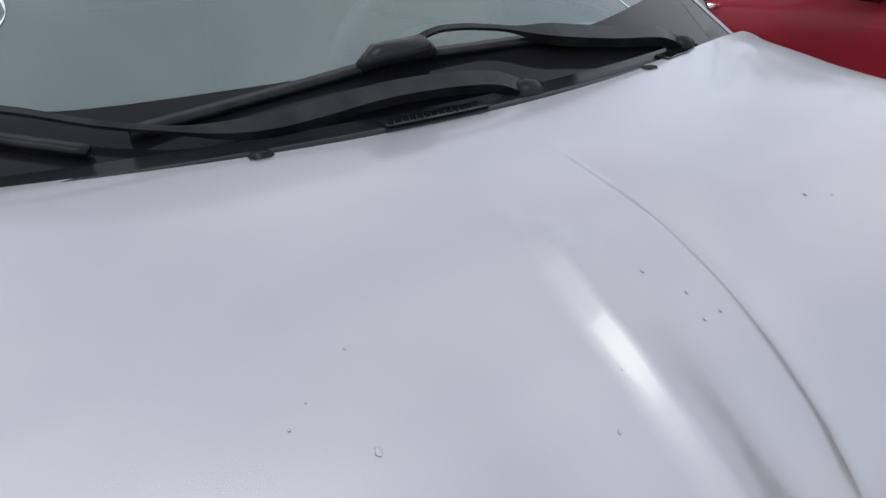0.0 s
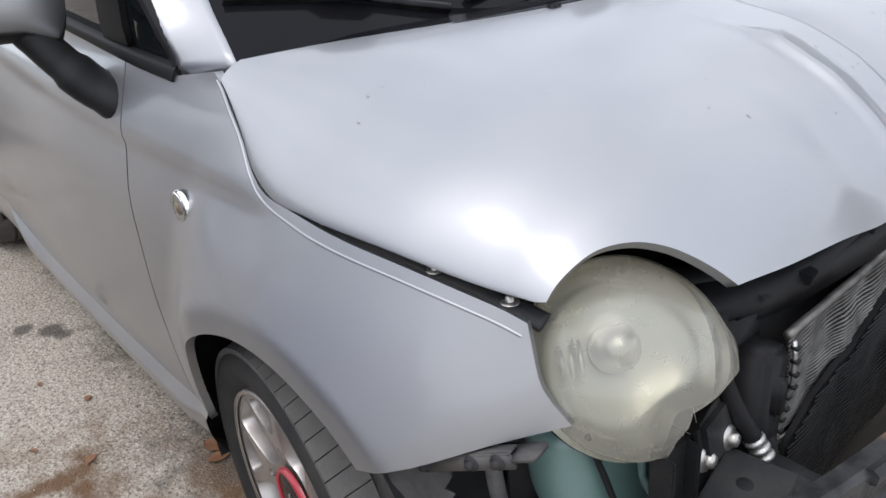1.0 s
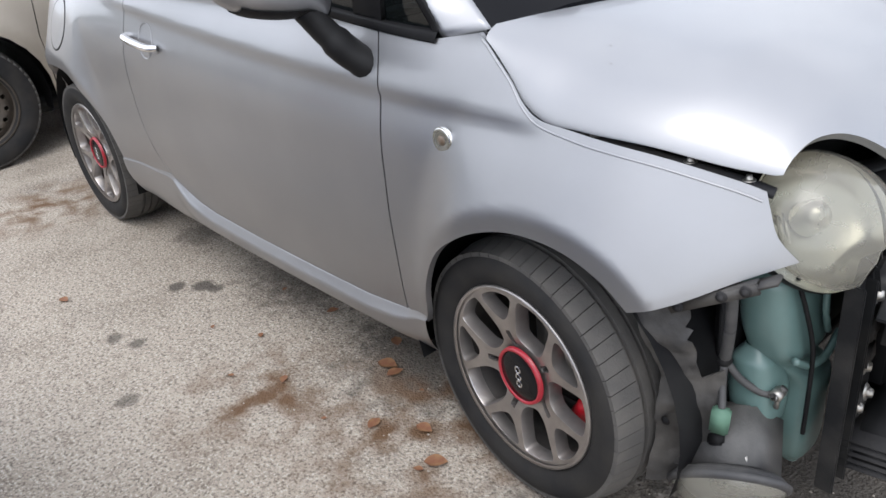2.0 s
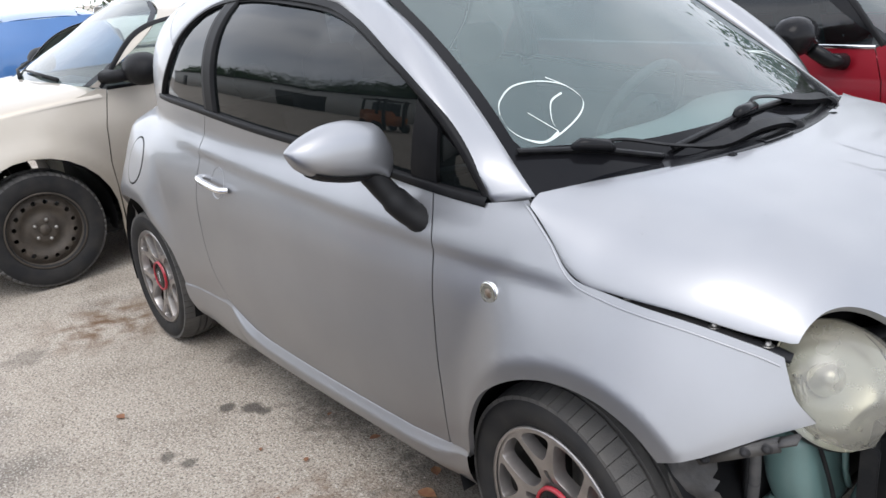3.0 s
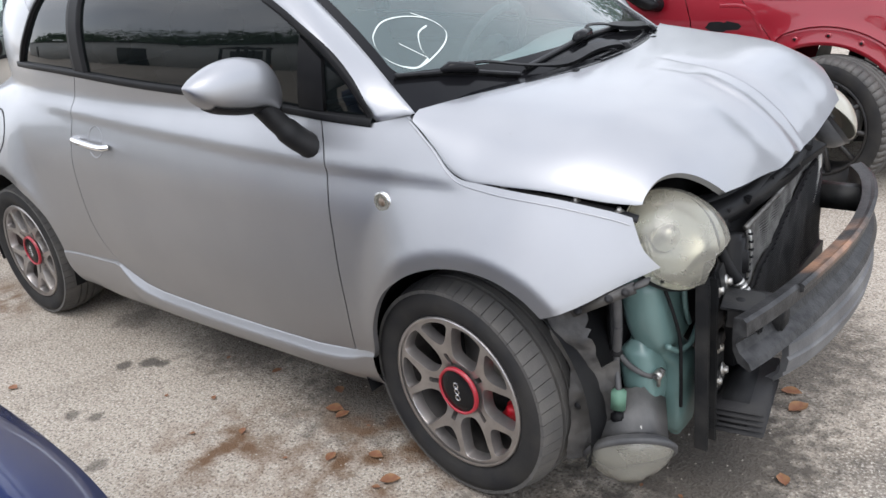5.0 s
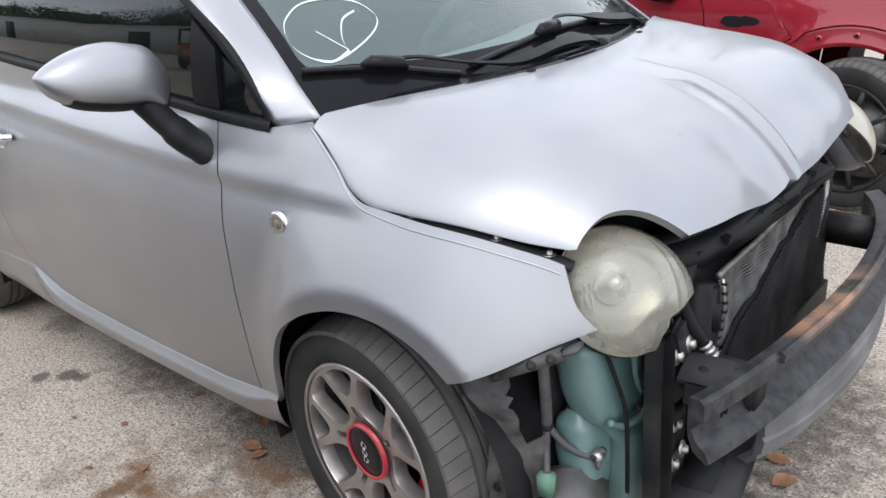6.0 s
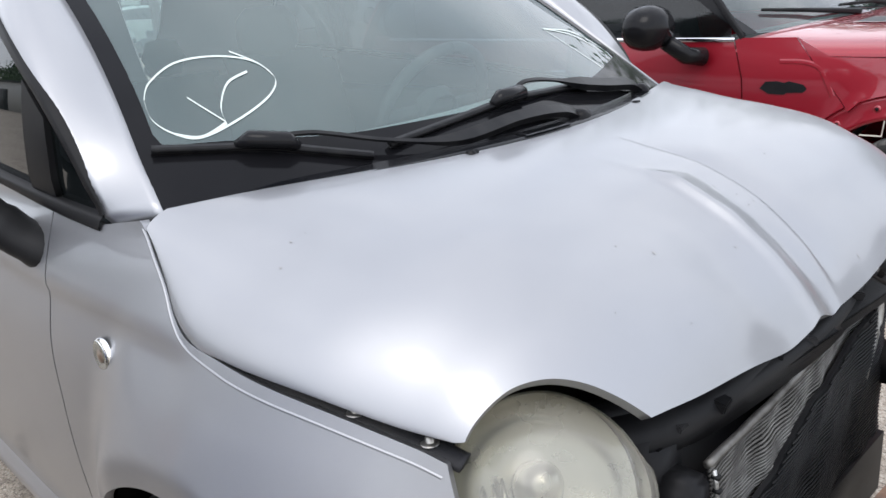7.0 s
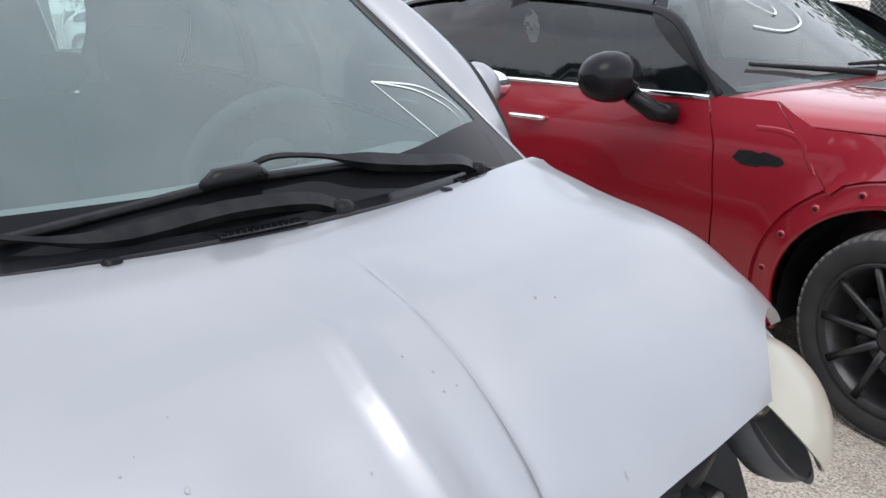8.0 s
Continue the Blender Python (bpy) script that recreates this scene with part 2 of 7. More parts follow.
def ground_material():
    m = bpy.data.materials.new("worn_concrete_ground")
    m.use_nodes = True
    nodes, links = m.node_tree.nodes, m.node_tree.links
    bsdf = nodes["Principled BSDF"]
    where = nodes.new("ShaderNodeTexCoord")

    def noise_at(scale, detail=5, kind="ShaderNodeTexNoise"):
        n = nodes.new(kind)
        n.inputs["Scale"].default_value = scale
        if kind == "ShaderNodeTexNoise":
            n.inputs["Detail"].default_value = detail
        links.new(where.outputs["Object"], n.inputs["Vector"])
        return n

    def ranged(socket, a, b, lo=0.0, hi=1.0):
        r = nodes.new("ShaderNodeMapRange")
        for key, value in (("From Min", a), ("From Max", b), ("To Min", lo), ("To Max", hi)):
            r.inputs[key].default_value = value
        links.new(socket, r.inputs["Value"])
        return r.outputs["Result"]

    def mixed(a, b, fac):
        x = nodes.new("ShaderNodeMix")
        x.data_type = "RGBA"
        for key, value in (("A", a), ("B", b)):
            if isinstance(value, tuple):
                x.inputs[key].default_value = (*value, 1)
            else:
                links.new(value, x.inputs[key])
        links.new(fac, x.inputs["Factor"])
        return x.outputs["Result"]

    broad, middle, fine = noise_at(0.7), noise_at(3.5, 8), noise_at(90, 3)
    stones, blots = noise_at(170, kind="ShaderNodeTexVoronoi"), noise_at(1.6, 7)
    base = mixed((0.55, 0.485, 0.405), (0.68, 0.61, 0.52), ranged(broad.outputs["Fac"], 0.35, 0.65))
    base = mixed(base, (0.27, 0.22, 0.165), ranged(middle.outputs["Fac"], 0.50, 0.72, 0, 0.5))
    base = mixed(base, (0.11, 0.10, 0.09), ranged(blots.outputs["Fac"], 0.58, 0.74, 0, 0.75))
    base = mixed(base, (0.58, 0.55, 0.50), ranged(stones.outputs["Distance"], 0.30, 0.10, 0, 0.8))
    base = mixed(base, (0.10, 0.085, 0.07), ranged(fine.outputs["Fac"], 0.54, 0.68, 0, 0.75))
    speck = noise_at(70, 6)
    base = mixed(base, (0.17, 0.145, 0.115), ranged(speck.outputs["Fac"], 0.55, 0.70, 0, 0.45))
    coarse, sand = noise_at(24, 8), noise_at(125, 3)
    base = mixed(base, (0.30, 0.25, 0.20), ranged(coarse.outputs["Fac"], 0.52, 0.66, 0, 0.5))
    base = mixed(base, (0.82, 0.78, 0.70), ranged(sand.outputs["Fac"], 0.56, 0.64, 0, 0.85))
    base = mixed(base, (0.16, 0.14, 0.12), ranged(sand.outputs["Fac"], 0.44, 0.35, 0, 0.8))
    base = mixed(base, (0.74, 0.69, 0.61), ranged(speck.outputs["Fac"], 0.44, 0.33, 0, 0.55))
    edge = noise_at(22, 4)
    for x, y, r, strength in ((-1.522, -0.873, 0.035, 0.8), (-1.448, -0.812, 0.045, 0.85), (-1.40, -0.79, 0.03, 0.7), (-1.367, -1.157, 0.03, 0.7), (-1.28, -1.12, 0.03, 0.7), (-1.02, -1.26, 0.035, 0.6),
                              (-1.85, -0.62, 0.10, 0.5), (-2.6, -1.3, 0.10, 0.4), (-0.55, -0.55, 0.28, 0.7), (-1.2, -0.45, 0.30, 0.6), (0.15, -0.75, 0.22, 0.6), (0.45, -0.35, 0.35, 0.85), (0.35, 0.25, 0.45, 0.7),
                              (0.95, 0.15, 0.10, 0.5), (0.80, -0.55, 0.07, 0.6)):
        gap = nodes.new("ShaderNodeVectorMath")
        gap.operation = "DISTANCE"
        gap.inputs[1].default_value = (x, y, 0)
        links.new(where.outputs["Object"], gap.inputs[0])
        wob = nodes.new("ShaderNodeMath")
        wob.operation = "MULTIPLY_ADD"
        wob.inputs[1].default_value, wob.inputs[2].default_value = r * 1.6, -r * 0.8
        links.new(edge.outputs["Fac"], wob.inputs[0])
        add = nodes.new("ShaderNodeMath")
        links.new(gap.outputs["Value"], add.inputs[0])
        links.new(wob.outputs["Value"], add.inputs[1])
        base = mixed(base, (0.075, 0.065, 0.055), ranged(add.outputs["Value"], r * 1.15, r * 0.55, 0, strength))
    for x, y, r in ((-0.30, -0.80, 0.42), (-0.75, -1.0, 0.3), (-2.7, -0.9, 0.4)):
        gap = nodes.new("ShaderNodeVectorMath")
        gap.operation = "DISTANCE"
        gap.inputs[1].default_value = (x, y, 0)
        links.new(where.outputs["Object"], gap.inputs[0])
        both = nodes.new("ShaderNodeMath")
        both.operation = "MULTIPLY"
        links.new(ranged(gap.outputs["Value"], r, r * 0.3, 0, 1), both.inputs[0])
        links.new(ranged(noise_at(9, 6).outputs["Fac"], 0.42, 0.62), both.inputs[1])
        base = mixed(base, (0.20, 0.115, 0.06), both.outputs["Value"])
    worn = nodes.new("ShaderNodeVectorMath")
    worn.operation, worn.inputs[1].default_value = "MULTIPLY", (0.65, 0.635, 0.62)
    links.new(base, worn.inputs[0])
    links.new(worn.outputs["Vector"], bsdf.inputs["Base Color"])
    bsdf.inputs["Roughness"].default_value = 0.88
    height = nodes.new("ShaderNodeMath")
    height.operation = "ADD"
    links.new(fine.outputs["Fac"], height.inputs[0])
    links.new(stones.outputs["Distance"], height.inputs[1])
    relief = nodes.new("ShaderNodeBump")
    relief.inputs["Strength"].default_value, relief.inputs["Distance"].default_value = 0.5, 0.006
    links.new(height.outputs["Value"], relief.inputs["Height"])
    links.new(relief.outputs["Normal"], bsdf.inputs["Normal"])
    return m


for dull in (PLASTIC, DUSTY, SEAL, RUBBER, FRAME_STEEL, BEAM, GLOSS_BLACK):
    dull.node_tree.nodes["Principled BSDF"].inputs["Specular IOR Level"].default_value = 0.16
GROUND = ground_material()
LEAF_DRY = material("dry_leaf", (0.20, 0.085, 0.045), 0.7, 0.0, (0.28, 0.16, 0.075), 40.0, 0.7)
FOLIAGE = material("foliage", (0.035, 0.075, 0.025), 0.6, 0.0, (0.06, 0.11, 0.03), 3.0, 0.7)
BARK = material("bark", (0.10, 0.075, 0.055), 0.9, 0.0, (0.16, 0.13, 0.10), 12.0, 0.6, bump=0.4, bump_scale=60)
WALL_WHITE = material("white_painted_wall", (0.50, 0.50, 0.48), 0.7, 0.0, (0.50, 0.49, 0.46), 0.5, 0.5, bump=0.1, bump_scale=40)
WIRE = material("galvanised_wire", (0.25, 0.26, 0.26), 0.5, 0.8)


# ---- tools for building ----
def part(name, data, mat, parent=None, label="", smooth=True):
    """Links vertices and faces, or a bmesh, as one mesh object under a thing or a part."""
    mesh = bpy.data.meshes.new(name)
    if isinstance(data, bmesh.types.BMesh):
        data.to_mesh(mesh)
        data.free()
    else:
        mesh.from_pydata([tuple(v) for v in data[0]], [], data[1])
    mesh.materials.append(mat)
    if smooth:
        mesh.polygons.foreach_set("use_smooth", [True] * len(mesh.polygons))
    ob = new(name, mesh)
    if parent:
        ob.parent = parent
    if label:
        tagged(ob, label)
    return ob


def thing(name, m, label, category, group=""):
    ob = new(name)
    ob.empty_display_size = 0.2
    ob.matrix_world = m
    return tagged(ob, label, category, group)


def join(*pieces):
    """One list of vertices and faces from several."""
    verts, faces = [], []
    for v, f in pieces:
        n = len(verts)
        verts += [tuple(p) for p in v]
        faces += [tuple(i + n for i in face) for face in f]
    return verts, faces


def moved(piece, m):
    return [m @ Vector(v) for v in piece[0]], piece[1]


def box(x0, x1, y0, y1, z0, z1, bevel=0.004):
    """A block with bevelled edges."""
    bm = bmesh.new()
    bmesh.ops.create_cube(bm, size=1)
    for v in bm.verts:
        v.co = Vector(((x0 + x1) / 2 + v.co.x * (x1 - x0), (y0 + y1) / 2 + v.co.y * (y1 - y0), (z0 + z1) / 2 + v.co.z * (z1 - z0)))
    if bevel:
        bmesh.ops.bevel(bm, geom=bm.edges[:], offset=bevel, segments=2, affect="EDGES")
    bm.verts.index_update()
    out = [v.co.copy() for v in bm.verts], [tuple(v.index for v in f.verts) for f in bm.faces]
    bm.free()
    return out


def lathe(profile, sides=32, axis="y"):
    """Turns a profile of (radius, along) round an axis through the origin."""
    verts, faces, n = [], [], len(profile)
    for k in range(sides):
        a = 2 * math.pi * k / sides
        for r, h in profile:
            p = (r * math.cos(a), h, r * math.sin(a)) if axis == "y" else (r * math.cos(a), r * math.sin(a), h) if axis == "z" else (h, r * math.cos(a), r * math.sin(a))
            verts.append(p)
    for k in range(sides):
        for i in range(n - 1):
            a, b = k * n + i, (k + 1) % sides * n + i
            faces.append((a, a + 1, b + 1, b))
    return verts, faces


def tube(points, radius, sides=8, flat=1.0, up=(0, 0, 1)):
    """A rod or hose along points, with closed ends; flat squeezes its section."""
    pts = [Vector(p) for p in points]
    verts, faces = [], []
    for i, p in enumerate(pts):
        d = (pts[min(i + 1, len(pts) - 1)] - pts[max(i - 1, 0)]).normalized()
        ref = Vector(up) if abs(d.dot(Vector(up))) < 0.95 else Vector((1, 0, 0))
        a = d.cross(ref).normalized()
        b = a.cross(d)
        r = radius[i] if isinstance(radius, (list, tuple)) else radius
        for k in range(sides):
            t = 2 * math.pi * (k + 0.5) / sides
            verts.append(p + a * r * math.cos(t) + b * r * flat * math.sin(t))
    for i in range(len(pts) - 1):
        for k in range(sides):
            a, b = i * sides + k, i * sides + (k + 1) % sides
            faces.append((a, b, b + sides, a + sides))
    faces.append(tuple(range(sides))[::-1])
    faces.append(tuple(range(len(verts) - sides, len(verts))))
    return verts, faces


def curve_through(points, n=8, closed=False):
    """Catmull-Rom points through control points of any dimension."""
    pts = [Vector(p) for p in points]
    out, m = [], len(pts)
    for i in range(m if closed else m - 1):
        if closed:
            p0, p1, p2, p3 = (pts[(i + k) % m] for k in (-1, 0, 1, 2))
        else:
            p0, p1, p2, p3 = pts[max(i - 1, 0)], pts[i], pts[i + 1], pts[min(i + 2, m - 1)]
        for k in range(n):
            t = k / n
            out.append(0.5 * (2 * p1 + (p2 - p0) * t + (2 * p0 - 5 * p1 + 4 * p2 - p3) * t * t + (3 * p1 - p0 - 3 * p2 + p3) * t ** 3))
    if not closed:
        out.append(pts[-1])
    return out


def inside(poly, pts):
    """Which of the points lie in the polygon."""
    if len(pts) > 3000:
        return np.concatenate([inside(poly, pts[i:i + 3000]) for i in range(0, len(pts), 3000)])
    poly, pts = np.asarray(poly, float), np.asarray(pts, float)
    a, b = poly, np.roll(poly, -1, 0)
    x, y = pts[:, :1], pts[:, 1:2]
    cross = ((a[:, 1] > y) != (b[:, 1] > y)) & (x < (b[:, 0] - a[:, 0]) * (y - a[:, 1]) / (b[:, 1] - a[:, 1] + 1e-30) + a[:, 0])
    return cross.sum(1) % 2 == 1


def edge_distance(poly, pts):
    if len(pts) > 3000:
        return np.concatenate([edge_distance(poly, pts[i:i + 3000]) for i in range(0, len(pts), 3000)])
    poly, pts = np.asarray(poly, float), np.asarray(pts, float)
    a, d = poly, np.roll(poly, -1, 0) - poly
    rel = pts[:, None] - a[None]
    t = np.clip((rel * d).sum(-1) / ((d * d).sum(-1) + 1e-12), 0, 1)
    return np.sqrt(((rel - t[..., None] * d) ** 2).sum(-1)).min(1)


def resample(outline, step):
    out = []
    for i, p in enumerate(outline):
        q = outline[(i + 1) % len(outline)]
        n = max(1, round(math.hypot(q[0] - p[0], q[1] - p[1]) / step))
        out += [(p[0] + (q[0] - p[0]) * k / n, p[1] + (q[1] - p[1]) * k / n) for k in range(n)]
    return out


def resample3(points, n):
    """n points evenly along a 3D line."""
    p = np.array(points, float)
    d = np.concatenate([[0], np.cumsum(np.linalg.norm(np.diff(p, axis=0), axis=1))])
    t = np.linspace(0, d[-1], n)
    return [tuple(v) for v in np.stack([np.interp(t, d, p[:, k]) for k in range(3)], 1)]


def sheet(outline, to3d, step=0.03, lip=0.012, centre=(0, 0, 0.6), holes=(), two_sided=0.0, more=()):
    """A smooth pressed panel: the outline in its own two coordinates, filled with a fine grid, laid on a surface by to3d,
    with its edge folded inwards by lip. two_sided gives it a back at that depth instead (a pane)."""
    from mathutils.geometry import delaunay_2d_cdt
    rim = resample(outline, step)
    rings = [rim] + [resample(h, step) for h in holes]
    lo, hi = np.min(rim, 0), np.max(rim, 0)
    gx, gy = np.arange(lo[0] + step / 2, hi[0], step), np.arange(lo[1] + step / 2, hi[1], step)
    grid = np.array([(x, y) for x in gx for y in gy]).reshape(-1, 2)
    if len(grid):
        keep = inside(rim, grid) & (edge_distance(rim, grid) > step * 0.45)
        for h in rings[1:]:
            keep &= ~inside(h, grid) & (edge_distance(h, grid) > step * 0.45)
        grid = grid[keep]
    if len(more):
        more = np.array(more)
        more = more[inside(rim, more) & (edge_distance(rim, more) > step * 0.3)]
        grid = grid[[np.min(np.hypot(more[:, 0] - p[0], more[:, 1] - p[1])) > step * 0.55 for p in grid]]
        grid = np.vstack([grid, more])
    flat, edges = [], []
    for ring in rings:
        n = len(flat)
        flat += [Vector(p) for p in ring]
        edges += [(n + i, n + (i + 1) % len(ring)) for i in range(len(ring))]
    flat += [Vector(p) for p in grid]
    v2, _, tris, *_ = delaunay_2d_cdt(flat, edges, [], 0, 1e-7)
    mid = np.array([[sum(v2[i][k] for i in t) / 3 for k in (0, 1)] for t in tris])
    keep = inside(rim, mid)
    for h in rings[1:]:
        keep &= ~inside(h, mid)
    rim_count = sum(len(r) for r in rings)

    def sliver(t):
        a, b, d = (v2[i] for i in t)
        return max(t) < rim_count and abs((b[0] - a[0]) * (d[1] - a[1]) - (b[1] - a[1]) * (d[0] - a[0])) < 0.08 * step * step

    tris = [tuple(t) for t, k in zip(tris, keep) if k and not sliver(t)]
    verts = [Vector(to3d(p[0], p[1])) for p in v2]
    c = Vector(centre)

    def normal(u, v):
        p = Vector(to3d(u, v))
        n = (Vector(to3d(u + 1e-3, v)) - p).cross(Vector(to3d(u, v + 1e-3)) - p).normalized()
        return n if n.dot(p - c) > 0 else -n

    total = Vector()
    for t in tris[:: max(1, len(tris) // 60)]:
        a, b, d = (verts[i] for i in t)
        n = (b - a).cross(d - a)
        total[0] += n.dot((a + b + d) / 3 - c)
    if total[0] < 0:
        tris = [t[::-1] for t in tris]
    faces = list(tris)
    if two_sided:
        n = len(verts)
        verts += [v - normal(p[0], p[1]) * two_sided for v, p in zip(verts[:n], v2)]
        faces += [tuple(i + n for i in t[::-1]) for t in tris]
    first = 0
    for ring in rings:
        m = len(ring)
        if two_sided:
            n = len(v2)
            faces += [(first + i, first + i + n, first + (i + 1) % m + n, first + (i + 1) % m) for i in range(m)]
        elif lip:
            base = len(verts)
            for p in ring:
                nrm, P = normal(*p), Vector(to3d(*p))
                verts += [P, P - nrm * 0.002, P - nrm * lip]
            for i in range(m):
                for k in (0, 1):
                    a, b = base + 3 * i + k, base + 3 * ((i + 1) % m) + k
                    faces.append((a, a + 1, b + 1, b))
        first += m
    return verts, faces


def spline(xs, ys, x):
    """A smooth curve through knots, xs rising."""
    i = min(max(0, sum(1 for k in xs if k <= x) - 1), len(xs) - 2)

    def slope(k):
        if k == 0 or k == len(xs) - 1:
            j = min(k, len(xs) - 2)
            return (ys[j + 1] - ys[j]) / (xs[j + 1] - xs[j])
        a, b = xs[k] - xs[k - 1], xs[k + 1] - xs[k]
        return ((ys[k] - ys[k - 1]) / a * b + (ys[k + 1] - ys[k]) / b * a) / (a + b)

    h = xs[i + 1] - xs[i]
    t = (x - xs[i]) / h
    if t < 0:
        return ys[0] + slope(0) * (x - xs[0])
    if t > 1:
        return ys[-1] + slope(len(xs) - 1) * (x - xs[-1])
    a, b = slope(i) * h, slope(i + 1) * h
    return ys[i] * (2 * t**3 - 3 * t**2 + 1) + a * (t**3 - 2 * t**2 + t) + ys[i + 1] * (3 * t**2 - 2 * t**3) + b * (t**3 - t**2)


def smooth(a, b, v):
    t = min(1, max(0, (v - a) / (b - a)))
    return t * t * (3 - 2 * t)


# ---- the silver hatchback: x forward from the front axle, y to its left ----
LEVELS = (0.20, 0.35, 0.50, 0.65, 0.78, 0.88, 0.96, 1.06)
STATIONS = (-2.8, -2.5, -2.1, -1.6, -1.0, -0.4, 0, 0.25, 0.42, 0.60)
WIDTHS = (
    (0.50, 0.54, 0.55, 0.53, 0.49, 0.43, 0.37, 0.32),
    (0.70, 0.735, 0.75, 0.745, 0.725, 0.695, 0.655, 0.60),
    (0.74, 0.785, 0.81, 0.81, 0.80, 0.775, 0.73, 0.67),
    (0.745, 0.785, 0.81, 0.815, 0.81, 0.79, 0.76, 0.73),
    (0.745, 0.785, 0.81, 0.815, 0.81, 0.785, 0.745, 0.71),
    (0.74, 0.775, 0.795, 0.80, 0.795, 0.765, 0.722, 0.67),
    (0.74, 0.766, 0.774, 0.772, 0.755, 0.720, 0.68, 0.62),
    (0.72, 0.746, 0.757, 0.747, 0.721, 0.685, 0.64, 0.58),
    (0.655, 0.685, 0.702, 0.686, 0.645, 0.61, 0.57, 0.52),
    (0.52, 0.55, 0.57, 0.575, 0.55, 0.53, 0.50, 0.46),
)
BELT, FORM, WHEEL_R, WHEEL_Z = 0.93, 3.3, 0.291, 0.288


ARCH = [(0.276, 0.569), (0.229, 0.612), (0.163, 0.643), (0.087, 0.653), (0.0, 0.643), (-0.085, 0.608), (-0.172, 0.540), (-0.234, 0.443), (-0.262, 0.345)]
REAR_ARCH = [(-1.885, 0.378), (-1.885, 0.45), (-1.905, 0.52), (-1.975, 0.600), (-2.08, 0.650), (-2.21, 0.664), (-2.36, 0.655), (-2.50, 0.605), (-2.60, 0.52), (-2.64, 0.42)]
ARCH_POINTS = [np.array([tuple(p)[:2] for p in curve_through([(*p, 0) for p in line], 6)]) for line in (ARCH, REAR_ARCH)]


def crease_height(x):
    return spline((-2.6, -2.107, -1.567, -1.11, -0.77, -0.52, -0.348, -0.19, -0.02, 0.10), (0.975, 0.958, 0.911, 0.882, 0.862, 0.848, 0.838, 0.830, 0.826, 0.821), x)


def flare(x, z):
    """How far the lip of a wheel arch stands out: a flat band round the opening, a crease, and a soft rise to it."""
    for pts, cx, fade in ((ARCH_POINTS[0], 0.02, smooth(-0.30, -0.08, x)), (ARCH_POINTS[1], -2.3, smooth(-1.86, -2.02, x))):
        if abs(x - cx) < 0.62 and z > 0.18:
            d = float(np.sqrt(((pts - (x, z)) ** 2).sum(1).min()))
            band, high = 0.012 + 0.026 * fade, 0.010 + (0.042 if cx > -1 else 0.030) * fade
            return (high - 0.10 * (band - d) if d < band else high * max(0.0, 1 - (d - band) / (0.11 + 0.11 * fade)) ** 1.8) * smooth(0.2, 0.32, z)
    return 0.0


def side(x, z):
    """Half the body's width below the belt."""
    w = spline(STATIONS, [spline(LEVELS, row, z) for row in WIDTHS], x)
    off = z - crease_height(x)
    return w + flare(x, z) + 0.0050 * math.tanh(off / 0.009) * math.exp(-(off / 0.09) ** 2) * smooth(0.10, -0.02, x)


def roof_line(x):
    return spline((-2.75, -2.5, -2.2, -1.8, -1.3, -0.9, -0.6), (1.30, 1.40, 1.45, 1.482, 1.488, 1.455, 1.40), x)


def belt_half(x):
    return spline((-2.8, -2.5, -2.28, -2.05, -1.6, -1.0, -0.4, 0, 0.2), (0.32, 0.535, 0.640, 0.707, 0.75, 0.75, 0.73, 0.685, 0.65), x)


def upper(x, z):
    """Half the cabin's width above the belt."""
    h = max(roof_line(min(x, -0.9)), 1.40) - BELT if x > -0.9 else roof_line(x) - BELT
    q = min(1, max(0, (z - BELT) / max(h, 0.47)))
    return belt_half(x) * max(0, 1 - q ** FORM) ** (1 / FORM)


def body(x, z):
    t = smooth(0.92, 1.0, z)
    return side(x, min(z, 1.06)) * (1 - t) + upper(x, z) * t


def roof_height(x, y):
    q = min(0.999, abs(y) / belt_half(x))
    return BELT + (roof_line(x) - BELT) * (1 - q ** FORM) ** (1 / FORM)


def screen(y, z):
    """x of the windscreen."""
    return 0.03 - 1.42 * (z - 0.95) - 0.35 * (z - 0.95) ** 2 - 0.34 * y * y


def near(x, z, out=0.0):
    return x, -body(x, z) - out, z


def far(x, z, out=0.0):
    return x, body(x, z) + out, z


GAP_LINE = [(-0.123, 0.961), (-0.034, 0.898), (0.014, 0.858), (0.057, 0.838), (0.133, 0.830), (0.264, 0.812), (0.374, 0.783), (0.42, 0.767)]
# the hood's side edge: on the flank, sprung open towards the front
HOOD_EDGE = [(-0.2, body(-0.14, 0.965), 1.0)]
for x, z in GAP_LINE[:-1]:
    HOOD_EDGE.append((x, body(x, z) - 0.002, z + 0.001 + 0.016 * smooth(0.06, 0.40, x)))
HOOD_EDGE += [(0.435, 0.641, 0.792), (0.50, 0.60, 0.77), (0.56, 0.55, 0.70), (0.62, 0.50, 0.60)]
EDGE_X, EDGE_Y, EDGE_Z = zip(*HOOD_EDGE)


def hood_plain(x, y):
    """Domed sections between the two edges of the hood."""
    crown = spline((-0.15, 0.03, 0.20, 0.35, 0.45, 0.52, 0.56, 0.62), (0.985, 0.972, 0.955, 0.925, 0.872, 0.800, 0.738, 0.64), x)
    low = spline(EDGE_X, EDGE_Z, x)
    q = min(1.0, abs(y) / spline(EDGE_X, EDGE_Y, x))
    return low + (crown - low) * (1 - q ** ((5.6 if y < 0 else 8.0) + 4.0 * smooth(0.14, -0.08, x))) ** 0.74


